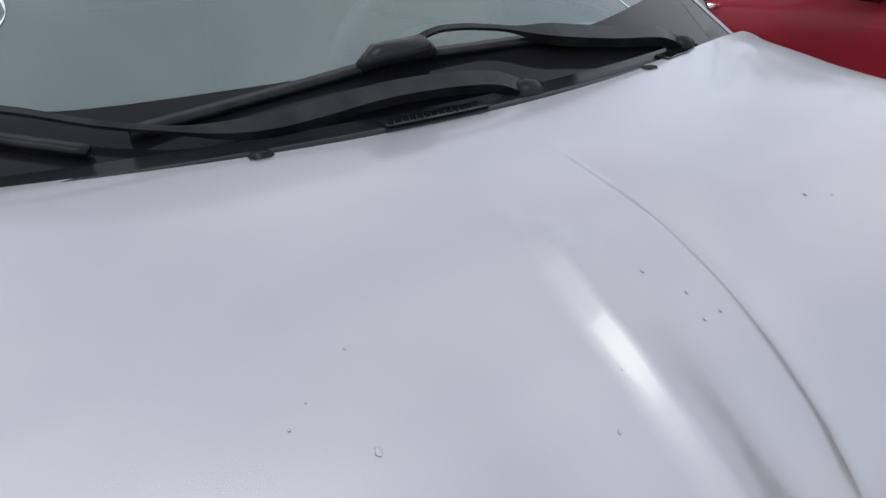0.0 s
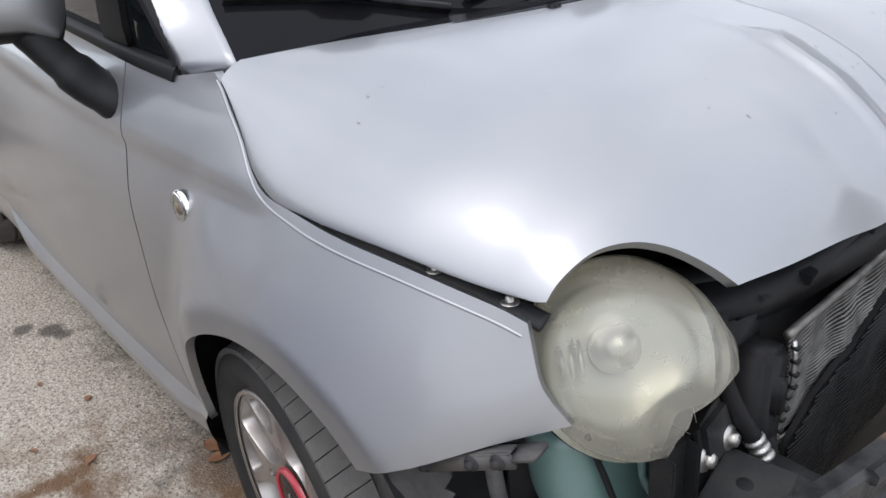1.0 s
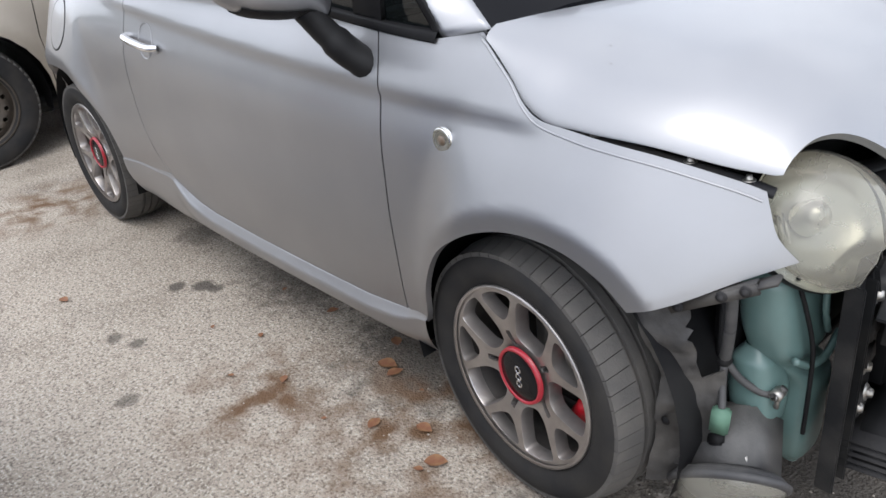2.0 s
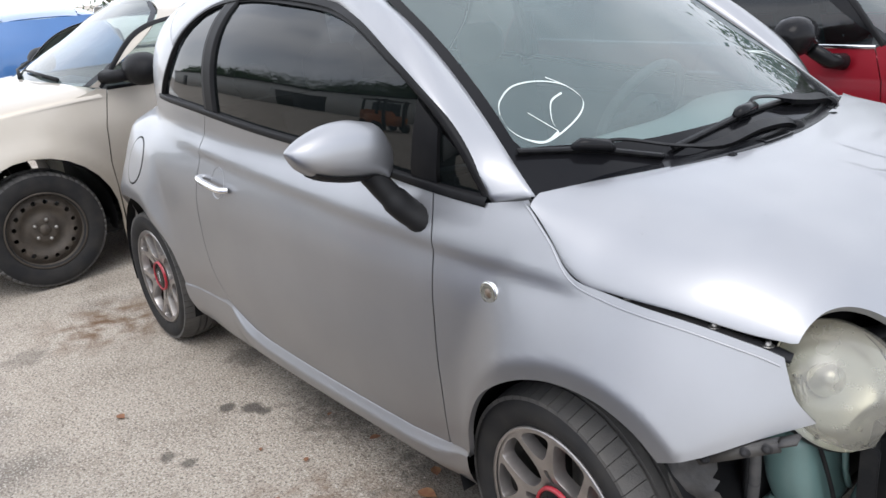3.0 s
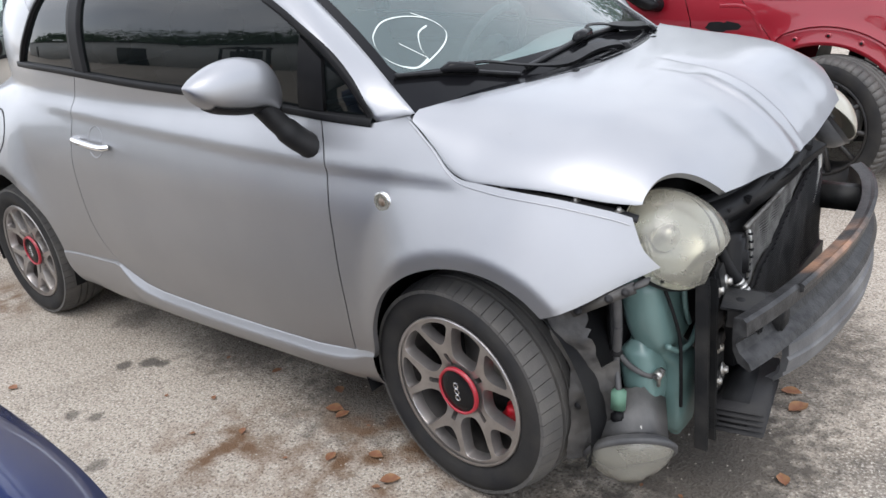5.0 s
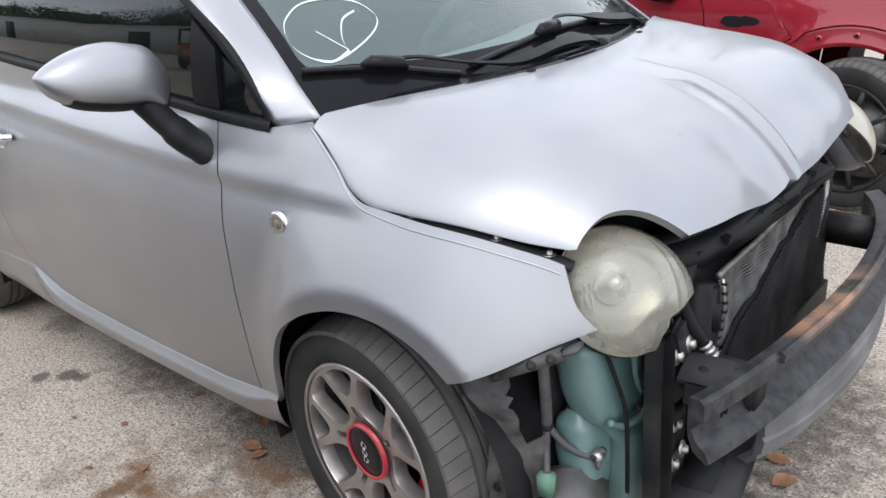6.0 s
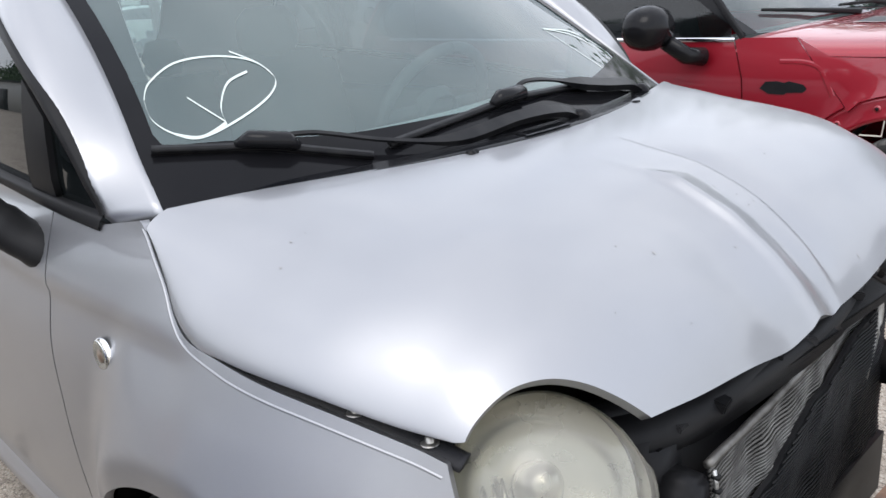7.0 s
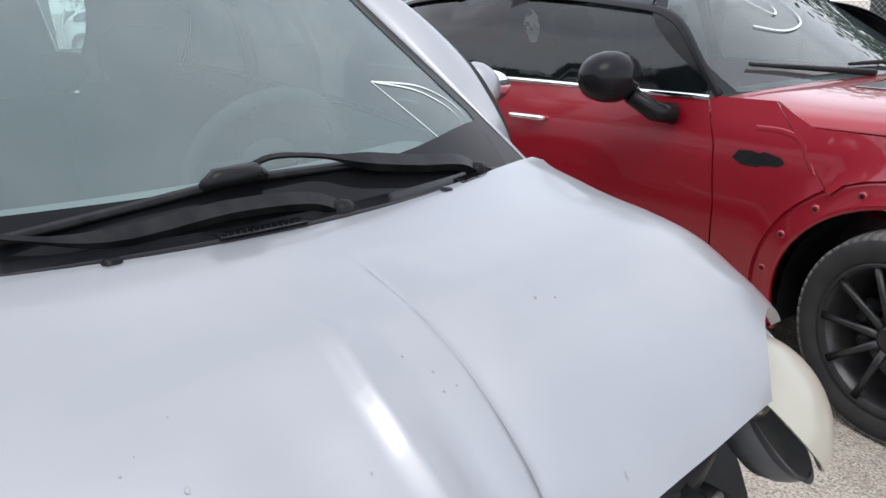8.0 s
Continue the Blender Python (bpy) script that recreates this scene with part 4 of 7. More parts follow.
def brake(parent, caliper_angle=20, paint=None):
    part("brake_disc", lathe([(0.0, 0.052), (0.06, 0.05), (0.07, 0.062), (0.125, 0.062), (0.125, 0.082), (0.07, 0.082)], 40), BARE, parent, "worn steel brake disc")
    for from_a, to_a in ((-40, -8), (6, 30)):
        arc = [polar(0.132, radians(caliper_angle + a)) for a in range(from_a, to_a + 1, 4)]
        part("brake_caliper", tube([(x, 0.005, z) for x, z in arc], [0.016] + [0.027] * (len(arc) - 2) + [0.016], 10, 1.3, (0, 1, 0)), paint or CALIPER, parent, "brake caliper" if paint else "red brake caliper")


def five_spoke_wheel(parent, spin=0.0, front=True):
    """A tyre on a grey alloy wheel with five split spokes and a red-ringed cap."""
    wheel = part("wheel", lathe([(0.196, -0.085), (0.203, -0.088), (0.206, -0.078), (0.192, -0.072)], 64), ALLOY, parent, "grey alloy wheel with five split spokes")
    part("wheel_barrel", lathe([(0.193, -0.072), (0.186, -0.03), (0.18, 0.08), (0.204, 0.088), (0.10, 0.088), (0.0, 0.085)], 64), BARREL, wheel)
    part("tyre", tyre_mesh(WHEEL_R, 0.2035, 0.195), RUBBER, wheel)
    part("tread", tread_mesh(WHEEL_R, 0.195), TREAD, wheel, "worn block tread", False)
    holes = []
    for k in range(5):
        a = radians(72 * k + spin)
        wide = [(0.187, 0.20), (0.178, 0.262), (0.150, 0.300), (0.122, 0.345), (0.100, 0.36), (0.082, 0.26), (0.076, 0.0)]
        holes.append(rounded([polar(r, a + d) for r, d in wide] + [polar(r, a - d) for r, d in wide[-2::-1]] + [polar(0.190, a)], 3))
        b = a + radians(36)
        fork = [(0.187, 0.20), (0.178, 0.262), (0.160, 0.225), (0.136, 0.125), (0.127, 0.0)]
        holes.append(rounded([polar(r, b + d) for r, d in fork] + [polar(r, b - d) for r, d in fork[-2::-1]] + [polar(0.190, b)], 3))
        slot = [(0.102, 0.055), (0.098, 0.075), (0.064, 0.10)]
        holes.append([polar(r, b + d) for r, d in slot] + [polar(r, b - d) for r, d in slot[::-1]])
    dish = lambda r: -0.070 - 0.012 * smooth(0.05, 0.19, r) + 0.012 * smooth(0.10, 0.04, r)
    part("spokes", spoke_face([polar(0.200, 2 * math.pi * i / 96) for i in range(96)], holes, dish, 0.032), ALLOY, wheel)
    cap = part("hub_cap", lathe([(0.0, -0.079), (0.03, -0.0785), (0.055, -0.077), (0.058, -0.074)], 40), GLOSS_BLACK, wheel, "black centre cap with a chrome emblem")
    part("cap_ring", lathe([(0.056, -0.075), (0.0575, -0.0795), (0.063, -0.079), (0.065, -0.07)], 40), CAP_RED, cap, "red ring")
    for dx in (-0.016, 0.0, 0.016):
        part("emblem", moved(lathe([(0.0056, -0.0008), (0.0062, -0.0016), (0.0078, -0.0016), (0.0086, -0.0008)], 16), pose(0.45 * dx, -0.0785, -0.95 * dx)), CHROME, cap)
    brake(wheel, 15 if front else 200)
    return wheel


def steel_wheel(parent, R=0.315):
    rim = 0.20
    wheel = part("wheel", lathe([(rim - 0.004, -0.085), (rim + 0.004, -0.088), (rim + 0.006, -0.078), (rim - 0.012, -0.07), (rim - 0.02, 0.08)], 56), STEEL, parent, "bare brown steel wheel with no hubcap")
    part("tyre", tyre_mesh(R, rim, 0.195), RUBBER, wheel)
    part("tread", tread_mesh(R, 0.195, 56), TREAD, wheel)
    holes = [[(0.150 * math.cos(a) + 0.013 * math.cos(b), 0.150 * math.sin(a) + 0.013 * math.sin(b)) for b in np.linspace(0, 2 * math.pi, 10, False)] for a in np.linspace(0, 2 * math.pi, 16, False)]
    dish = lambda r: -0.035 - 0.022 * smooth(0.10, 0.14, r) + 0.016 * smooth(0.155, 0.185, r) - 0.015 * smooth(0.085, 0.06, r)
    part("disc", spoke_face([polar(0.186, 2 * math.pi * i / 72) for i in range(72)], holes, dish, 0.02), STEEL, wheel)
    for k in range(5):
        x, z = polar(0.055, radians(72 * k + 15))
        part("lug_nut", moved(lathe([(0.0, -0.02), (0.007, -0.019), (0.010, -0.014), (0.010, 0.0)], 6), pose(x, -0.045, z)), BOLT, wheel)
    part("hub", lathe([(0.0, -0.062), (0.025, -0.060), (0.03, -0.05), (0.03, -0.04)], 20), STEEL, wheel)
    return wheel


def ten_spoke_wheel(parent, R=0.32):
    rim = 0.225
    wheel = part("wheel", lathe([(rim - 0.006, -0.090), (rim + 0.004, -0.094), (rim + 0.006, -0.082), (rim - 0.012, -0.074), (rim - 0.02, 0.08)], 56), DARK_ALLOY, parent, "black alloy wheel with ten thin spokes")
    part("tyre", tyre_mesh(R, rim, 0.205), RUBBER, wheel)
    part("tread", tread_mesh(R, 0.205, 56), TREAD, wheel)
    for k in range(10):
        a = radians(36 * k + 10)
        part("spoke", tube([(*polar(0.03, a)[:1], -0.055, polar(0.03, a)[1]), (polar(0.12, a)[0], -0.068, polar(0.12, a)[1]), (polar(0.222, a)[0], -0.078, polar(0.222, a)[1])],
                           [0.017, 0.011, 0.013], 8, 0.8, (0, 1, 0)), DARK_ALLOY, wheel)
    part("hub_cap", lathe([(0.0, -0.075), (0.03, -0.074), (0.042, -0.068), (0.045, -0.04)], 24), DARK_ALLOY, wheel)
    brake(wheel, 200, FRAME_STEEL)
    return wheel


def plain_wheel(parent, R=0.31):
    wheel = part("wheel", lathe([(0.0, -0.06), (0.05, -0.06), (0.12, -0.05), (0.18, -0.07), (0.205, -0.085)], 32), ALLOY, parent)
    part("tyre", join(tyre_mesh(R, 0.205, 0.2), lathe([(R - 0.004, -0.07), (R, 0), (R - 0.004, 0.07)], 48)), RUBBER, wheel)
    return wheel


def set_wheel(wheel, x, y, z, turn=0.0, roll=0.0):
    wheel.matrix_basis = pose(x, y, z, 0, 0, turn) @ pose(0, 0, 0, 0, roll, 0)


for x in (0.0, -2.3):
    for s in (-1, 1):
        set_wheel(five_spoke_wheel(car, 20 if x == 0 else 50, x == 0), x, s * 0.69, WHEEL_Z, (0 if s < 0 else 180) + (-5 if x == 0 else 0), 20 if x == 0 else 25)

# wheel wells, floor and the dark inside of the shell
for s in (-1, 1):
    for cx in (0.0, -2.3):
        liner = lathe([(0.355, -0.06), (0.36, 0.30)], 40)
        liner = ([v for v in liner[0]], [f for f in liner[1] if all(liner[0][i][2] > -0.16 for i in f)])
        m = pose(cx + (0.01 if cx == 0 else -0.02), s * 0.70, 0.295, 0, 0, 0 if s < 0 else 180)
        part("wheel_liner", moved(liner, m), PLASTIC, car, "black plastic wheel arch liner")
part("floor_pan", box(-2.6, 0.25, -0.66, 0.66, 0.17, 0.24, 0.02), FRAME_STEEL, car)
part("firewall", box(-0.12, -0.06, -0.62, 0.62, 0.24, 0.90, 0.01), FRAME_STEEL, car)
part("bay_floor", box(-0.06, 0.40, -0.50, 0.50, 0.30, 0.36, 0.01), FRAME_STEEL, car)
part("inner_wall", box(-0.06, 0.34, -0.52, -0.50, 0.30, 0.76, 0.005), FRAME_STEEL, car)
part("inner_wall", box(-0.06, 0.34, 0.50, 0.52, 0.30, 0.76, 0.005), FRAME_STEEL, car)
part("engine", join(box(0.02, 0.34, -0.30, 0.25, 0.36, 0.76, 0.03), box(0.05, 0.30, 0.02, 0.4, 0.5, 0.80, 0.03)), PLASTIC, car, "black plastic engine cover")

# tail
tail_x = lambda y, z: -2.80 + 0.40 * (abs(y) / 0.62) ** 3.2 + 0.55 * max(0, z - 0.95) + 0.05 * smooth(0.6, 0.2, z)
panel("tailgate", [(-0.5, 0.45), (0.5, 0.45), (0.50, 0.8), (0.46, 0.98), (0.36, 1.30), (0.30, 1.42), (-0.30, 1.42), (-0.36, 1.30), (-0.46, 0.98), (-0.50, 0.8)],
      lambda y, z: (tail_x(y, z), y, z), step=0.06)
panel("rear_bumper", [(-0.58, 0.22), (0.58, 0.22), (0.60, 0.44), (-0.60, 0.44)], lambda y, z: (tail_x(y, z) - 0.03, y, z), step=0.06)

# side marker, door handle, fuel flap
for s, place in ((-1, near), (1, far)):
    m = Matrix.Translation(place(-0.164, 0.771)) @ pose(0, 0, 0, 0, 0, 0 if s < 0 else 180)
    marker = part("side_marker", moved(lathe([(0.0, -0.004), (0.014, -0.005), (0.019, -0.0065), (0.023, -0.006), (0.026, -0.003), (0.027, 0.004)], 28), m), LENS, car, "round clear side marker lamp, clouded")
    part("marker_ring", moved(lathe([(0.019, -0.0045), (0.0205, -0.0058), (0.024, -0.0052), (0.0265, -0.002), (0.027, 0.004)], 28), m), CHROME, marker, "bright ring of the lamp")
    part("marker_bowl", moved(lathe([(0.0, -0.0015), (0.010, -0.002), (0.018, -0.004)], 20), m), REFLECTOR, marker)
    part("marker_bulb", moved(lathe([(0.0, -0.008), (0.005, -0.0075), (0.010, -0.0055), (0.011, -0.003)], 16), m), LAMP_AMBER, marker)

for s, place in ((-1, near), (1, far)):
    cup = [(-1.425 + 0.047 * math.cos(a), 0.834 + 0.050 * math.sin(a)) for a in np.linspace(0, 2 * math.pi, 24, False)]
    cup_part = part("handle_recess", sheet(cup, lambda x, z: place(x, z, 0.0025 - 0.016 * (1 - min(1, math.hypot((x + 1.425) / 0.047, (z - 0.834) / 0.050)) ** 3)), 0.004, 0.002, (-1.3, 0, 0.6)), SILVER, car)
    pts = [place(-1.545, 0.838, -0.002), place(-1.53, 0.840, 0.022), place(-1.47, 0.838, 0.034), place(-1.40, 0.832, 0.034), place(-1.355, 0.826, 0.026), place(-1.338, 0.824, 0.004)]
    part("door_handle", tube(curve_through(pts, 5), 0.013, 10, 0.8), CHROME, car, "chrome pull handle")
    flap = [(-2.20 + 0.082 * math.cos(a), 0.815 + 0.082 * math.sin(a)) for a in np.linspace(0, 2 * math.pi, 36, False)]
    if s < 0:
        panel("fuel_flap", flap, lambda x, z: near(x, z, 0.002), label="round silver fuel flap", lip=0.01)
        strip("flap_gap", [(-2.20 + 0.086 * math.cos(a), 0.815 + 0.086 * math.sin(a)) for a in np.linspace(0, 2 * math.pi, 40)], near, 0.003, SEAL, car, 0.0012, 0.004)

# door mirrors: an egg-shaped silver shell on a black stalk
def mirror(s):
    root = part("door_mirror", tube(curve_through([(-0.405, s * 0.728, 0.868), (-0.430, s * 0.772, 0.905), (-0.455, s * 0.808, 0.955), (-0.472, s * 0.838, 1.005)], 5), [0.050] * 4 + [0.045] * 5 + [0.039] * 5 + [0.040] * 2, 16, 0.72), PLASTIC, car, "black stalk of the door mirror")
    ys = [0.770 + 0.268 * (1 - math.cos(math.pi * k / 22)) / 2 for k in range(23)]
    squeeze = 1.0 if s < 0 else 0.45                # the far one is folded in

    def section(y, a, grow=0.0):
        q = (y - 0.770) / 0.268
        high = spline((0, 0.08, 0.29, 0.55, 0.82, 0.94, 1.0), (1.045, 1.090, 1.122, 1.131, 1.115, 1.100, 1.088), q)
        deep = spline((0, 0.06, 0.30, 0.58, 0.85, 0.95, 1.0), (1.035, 0.992, 0.992, 1.003, 1.033, 1.058, 1.084), q)
        mid, half = deep + (high - deep) * 0.42, (high - deep) / 2
        ca, sa = math.cos(a), math.sin(a)
        z = mid + (high - mid if sa > 0 else mid - deep) * math.copysign(abs(sa) ** 0.85, sa)
        thick = (0.062 if ca > 0 else 0.034) * max(0.0, 1 - abs(2 * q - 1) ** 2.6) ** 0.5
        return -0.480 + (thick + grow) * math.copysign(abs(ca) ** 0.9, ca), s * (0.76 + (y - 0.76) * squeeze), z - grow * (sa < 0)

    m = 28
    verts = [section(y, 2 * math.pi * k / m) for y in ys for k in range(m)]
    faces = [(i * m + k, i * m + (k + 1) % m, (i + 1) * m + (k + 1) % m, (i + 1) * m + k) for i in range(22) for k in range(m)]
    part("mirror_shell", (verts, faces if s > 0 else [f[::-1] for f in faces]), SILVER, root, "silver mirror shell")
    angles = [radians(-150 + 8 * k) for k in range(15)]
    verts = [section(y, a, 0.0025) for y in ys[2:17] for a in angles]
    part("mirror_foot", (verts, [(i * 15 + k, i * 15 + k + 1, (i + 1) * 15 + k + 1, (i + 1) * 15 + k) for i in range(14) for k in range(14)]), PLASTIC, root, "black lower edge")
    part("mirror_glass", moved(lathe([(0.0, 0.0), (0.9, 0.0), (1.0, -0.004)], 28, "x"), Matrix.Translation((-0.519, s * 0.89, 1.062)) @ Matrix.Diagonal((1, 0.095, 0.045, 1))), CHROME, root)


mirror(-1)
mirror(1)

# cowl and wipers
COWL = material("cowl_plastic", (0.006, 0.0065, 0.008), 0.20, 0.0, (0.015, 0.015, 0.016), 6.0, 0.6, bump=0.05, bump_scale=400)


def cowl(y, s, out=0.0):
    """From the hood's rear edge (s = 0) back to the glass (s = 1)."""
    x0 = 0.055 - 0.34 * y * y - 0.02 * smooth(0.45, 0.68, abs(y))
    return x0 - s * 0.12, y, 0.962 + 0.012 * smooth(0, 0.12, s) + 0.006 * s - 0.016 * smooth(0.45, 0.68, abs(y)) + out


cowl_part = part("cowl_panel", sheet([(-0.665, 0), (0.665, 0), (0.665, 1), (-0.665, 1)], cowl, 0.05, 0.004, (-0.5, 0, 0)), COWL, car, "black plastic cowl below the windscreen")


def grille(y0, y1):
    n = 13
    cells = []
    for row in (0, 1):
        for k in range(n):
            yc, sc = y0 + (y1 - y0) * (k + 0.5 + 0.5 * row) / (n + 0.5), 0.17 + 0.085 * row
            cells.append([(yc + 0.0035 * math.cos(a), sc + 0.033 * math.sin(a)) for a in np.linspace(0, 2 * math.pi, 6, False)])
    part("vent_grille", sheet([(y0 - 0.004, 0.10), (y1 + 0.004, 0.10), (y1 + 0.004, 0.32), (y0 - 0.004, 0.32)], lambda y, s: cowl(y, s, 0.003), 0.05, 0.003, (-0.5, 0, 0), cells), COWL, cowl_part, "perforated vent strip")
    pit = [cowl(y, s, 0.0012) for y, s in ((y0, 0.11), (y1, 0.11), (y1, 0.31), (y0, 0.31))]
    part("vent_backing", (pit, [(0, 1, 2, 3)]), SEAL, cowl_part)


grille(-0.05, 0.07)
grille(0.40, 0.51)


glass = lambda y, z, out=0.012: Vector(to_screen(y, z, out))


WIPER = material("satin_black_metal", (0.006, 0.006, 0.007), 0.30, 0.0, (0.02, 0.02, 0.02), 30.0, 0.5)
for dull in (WIPER, COWL):
    dull.node_tree.nodes["Principled BSDF"].inputs["Specular IOR Level"].default_value = 0.12


def wiper(arm_line, thick, blade_a, grip, blade_b):
    """An arm along points, thick near the pivot, and a flat blade held at the grip."""
    pts = curve_through(arm_line, 6)
    n = len(pts)
    arm = part("wiper", tube(pts, [1.15 * thick * (1 - smooth(0.45, 0.6, i / n)) + 0.006 * smooth(0.45, 0.6, i / n) for i in range(n)], 4, 0.5, (0.6, 0, 1)), WIPER, car, "black wiper arm", False)
    part("pivot_cap", moved(lathe([(0.0, 0.018), (0.012, 0.016), (0.02, 0.006), (0.022, -0.03)], 20, "z"), Matrix.Translation(arm_line[0])), WIPER, arm)
    line = curve_through([blade_a, (blade_a + grip) / 2, grip, (blade_b + grip) / 2, blade_b], 5)
    part("wiper_blade", join(tube(line, 0.009, 4, 0.6, (0.6, 0, 1)), tube([p - Vector((0.004, 0, 0.007)) for p in line], 0.0035, 6)), WIPER, arm, "black rubber wiper blade")
    d = (blade_b - blade_a).normalized()
    part("blade_clip", tube([grip - d * 0.05, grip - d * 0.03 + Vector((0.004, 0, 0.010)), grip + d * 0.03 + Vector((0.004, 0, 0.010)), grip + d * 0.045], [0.009, 0.017, 0.017, 0.011], 8, 0.85), GLOSS_BLACK, arm)


wiper([glass(0.15, 0.965, 0.01), glass(0.10, 0.978, 0.02), glass(-0.02, 0.984, 0.02), glass(-0.18, 0.976, 0.018), glass(-0.30, 0.990, 0.022), glass(-0.40, 1.013, 0.026), glass(-0.46, 1.018, 0.022)],
      0.016, glass(-0.625, 1.030), glass(-0.472, 1.014), glass(-0.335, 0.980))
wiper([glass(0.475, 0.968, 0.01), glass(0.43, 0.982, 0.02), glass(0.33, 0.995, 0.02), glass(0.23, 1.010, 0.022), glass(0.15, 1.024, 0.026), glass(0.08, 1.030, 0.026), glass(0.03, 1.022, 0.020)],
      0.018, glass(-0.294, 0.990), glass(0.015, 1.016), glass(0.30, 1.010))
for y in (-0.19, 0.345):
    part("cowl_clip", moved(box(-0.008, 0.008, -0.012, 0.012, -0.012, 0.004, 0.003), Matrix.Translation(cowl(y, 0.06, 0.004))), COWL, cowl_part)

# marks and paper on the glass
def mark(points, width=0.003):
    line = curve_through([(y, z, 0) for y, z in points], 6)
    return band("chalk_mark", [(p[0], p[1]) for p in line], to_screen, [(p[0] + 0.001, p[1] + width) for p in line], CHALK, windscreen, 0.0012, "hand-drawn white paint mark")


mark([(-0.58, 1.101), (-0.555, 1.124), (-0.497, 1.149), (-0.431, 1.153), (-0.379, 1.140), (-0.366, 1.112), (-0.397, 1.087), (-0.467, 1.061), (-0.543, 1.042), (-0.575, 1.051), (-0.59, 1.073), (-0.58, 1.101)])
mark([(-0.40, 1.158), (-0.372, 1.135), (-0.366, 1.112)])
mark([(-0.52, 1.097), (-0.508, 1.078), (-0.495, 1.058)], 0.0035)
mark([(-0.495, 1.058), (-0.483, 1.080), (-0.445, 1.111), (-0.401, 1.124)], 0.0035)
mark([(-0.575, 1.050), (-0.543, 1.042), (-0.495, 1.056)], 0.004)
mark([(0.40, 1.123), (0.516, 1.106), (0.576, 1.070), (0.573, 1.031), (0.529, 1.013), (0.471, 1.013), (0.440, 1.056), (0.40, 1.123)])
mark([(0.41, 1.121), (0.50, 1.100), (0.552, 1.066), (0.555, 1.036), (0.525, 1.022), (0.48, 1.02)], 0.003)
band("windscreen_label", [(0.115, 1.392), (0.41, 1.388)], to_screen, [(0.112, 1.346), (0.44, 1.338)], PAPER, windscreen, 0.004, "white paper label taped to the glass")
for r in range(2):
    for k in range(7):
        y = 0.14 + 0.035 * k + 0.01 * r
        band("print_bar", [(y, 1.383 - 0.018 * r), (y + 0.022, 1.382 - 0.018 * r)], to_screen, [(y, 1.374 - 0.018 * r), (y + 0.022, 1.373 - 0.018 * r)], INK, windscreen, 0.006)

# roof seams and aerial
for x0 in (-0.783, -1.9):
    strip("roof_seam", [(x0 - 0.40 * y * y, y) for y in np.linspace(-0.48, 0.48, 24)], lambda x, y, out=0.0: (*roof_skin(x, y)[:2], roof_skin(x, y)[2] + out), 0.003, SEAL, car, 0.001, 0.004)
part("aerial", tube([(-2.16, 0.0, 1.44), (-2.26, 0, 1.53), (-2.36, 0, 1.62)], [0.006, 0.003, 0.002], 6), PLASTIC, car, "thin black roof aerial")

# ---- cabin ----
def seat(x, y, w=0.46, tall=0.62):
    root = part("car_seat", box(x - 0.24, x + 0.26, y - w / 2, y + w / 2, 0.28, 0.52, 0.06), CABIN, car, "dark cloth seat")
    part("backrest", moved(box(-0.06, 0.06, -w / 2, w / 2, 0, tall, 0.05), pose(x - 0.24, y, 0.48, 0, -16, 0)), CABIN, root)
    part("headrest", moved(lathe([(0.0, -0.10), (0.07, -0.095), (0.11, -0.05), (0.115, 0.0), (0.11, 0.05), (0.07, 0.095), (0.0, 0.10)], 20, "z"), pose(x - 0.43, y, 1.14) @ Matrix.Diagonal((0.45, 1.0, 0.85, 1))), CABIN, root)


seat(-0.95, -0.34)
seat(-0.95, 0.34)
part("rear_bench", join(box(-1.95, -1.55, -0.55, 0.55, 0.30, 0.55, 0.06), moved(box(-0.06, 0.06, -0.55, 0.55, 0, 0.5, 0.05), pose(-1.93, 0, 0.5, 0, -14, 0))), CABIN, car, "dark rear bench")
for y in (-0.3, 0.3):
    part("headrest", moved(lathe([(0.0, -0.08), (0.06, -0.07), (0.09, 0.0), (0.06, 0.07), (0.0, 0.08)], 16, "z"), pose(-2.08, y, 1.06) @ Matrix.Diagonal((0.5, 1.0, 0.9, 1))), CABIN, car)
# pale grey-green paints in the sky's reflection on the glass above
DASH = material("sky_hazed_dashboard", (0.22, 0.25, 0.24), 0.75, 0.0, (0.18, 0.20, 0.20), 6.0, 0.5, bump=0.05, bump_scale=300)


def dash(y, s):
    return -0.10 - 0.34 * y * y - 0.38 * s, y, 0.955 + 0.035 * math.sin(s * 2.4) - 0.05 * s * s


part("dashboard", join(sheet([(-0.60, 0), (0.60, 0), (0.60, 1), (-0.60, 1)], dash, 0.06, 0.01, (-0.3, 0, 0)), box(-0.53, -0.46, -0.6, 0.6, 0.60, 0.93, 0.03)), DASH, car, "dashboard, its colour paled to stand for sky haze on the windscreen")
wheel_ring = [(0.18 * math.cos(a), 0.18 * math.sin(a), 0) for a in np.linspace(0, 2 * math.pi, 33)]
steer = part("steering_wheel", moved(tube(wheel_ring, 0.016, 10), pose(-0.62, 0.34, 0.93, 0, -62, 0)), CABIN, car, "black steering wheel")
part("wheel_hub", moved(join(lathe([(0.0, 0.03), (0.05, 0.025), (0.07, 0.0), (0.06, -0.03)], 20, "z"), box(-0.02, 0.02, -0.17, 0.17, -0.01, 0.012, 0.006)), pose(-0.62, 0.34, 0.93, 0, -62, 0)), CABIN, steer)
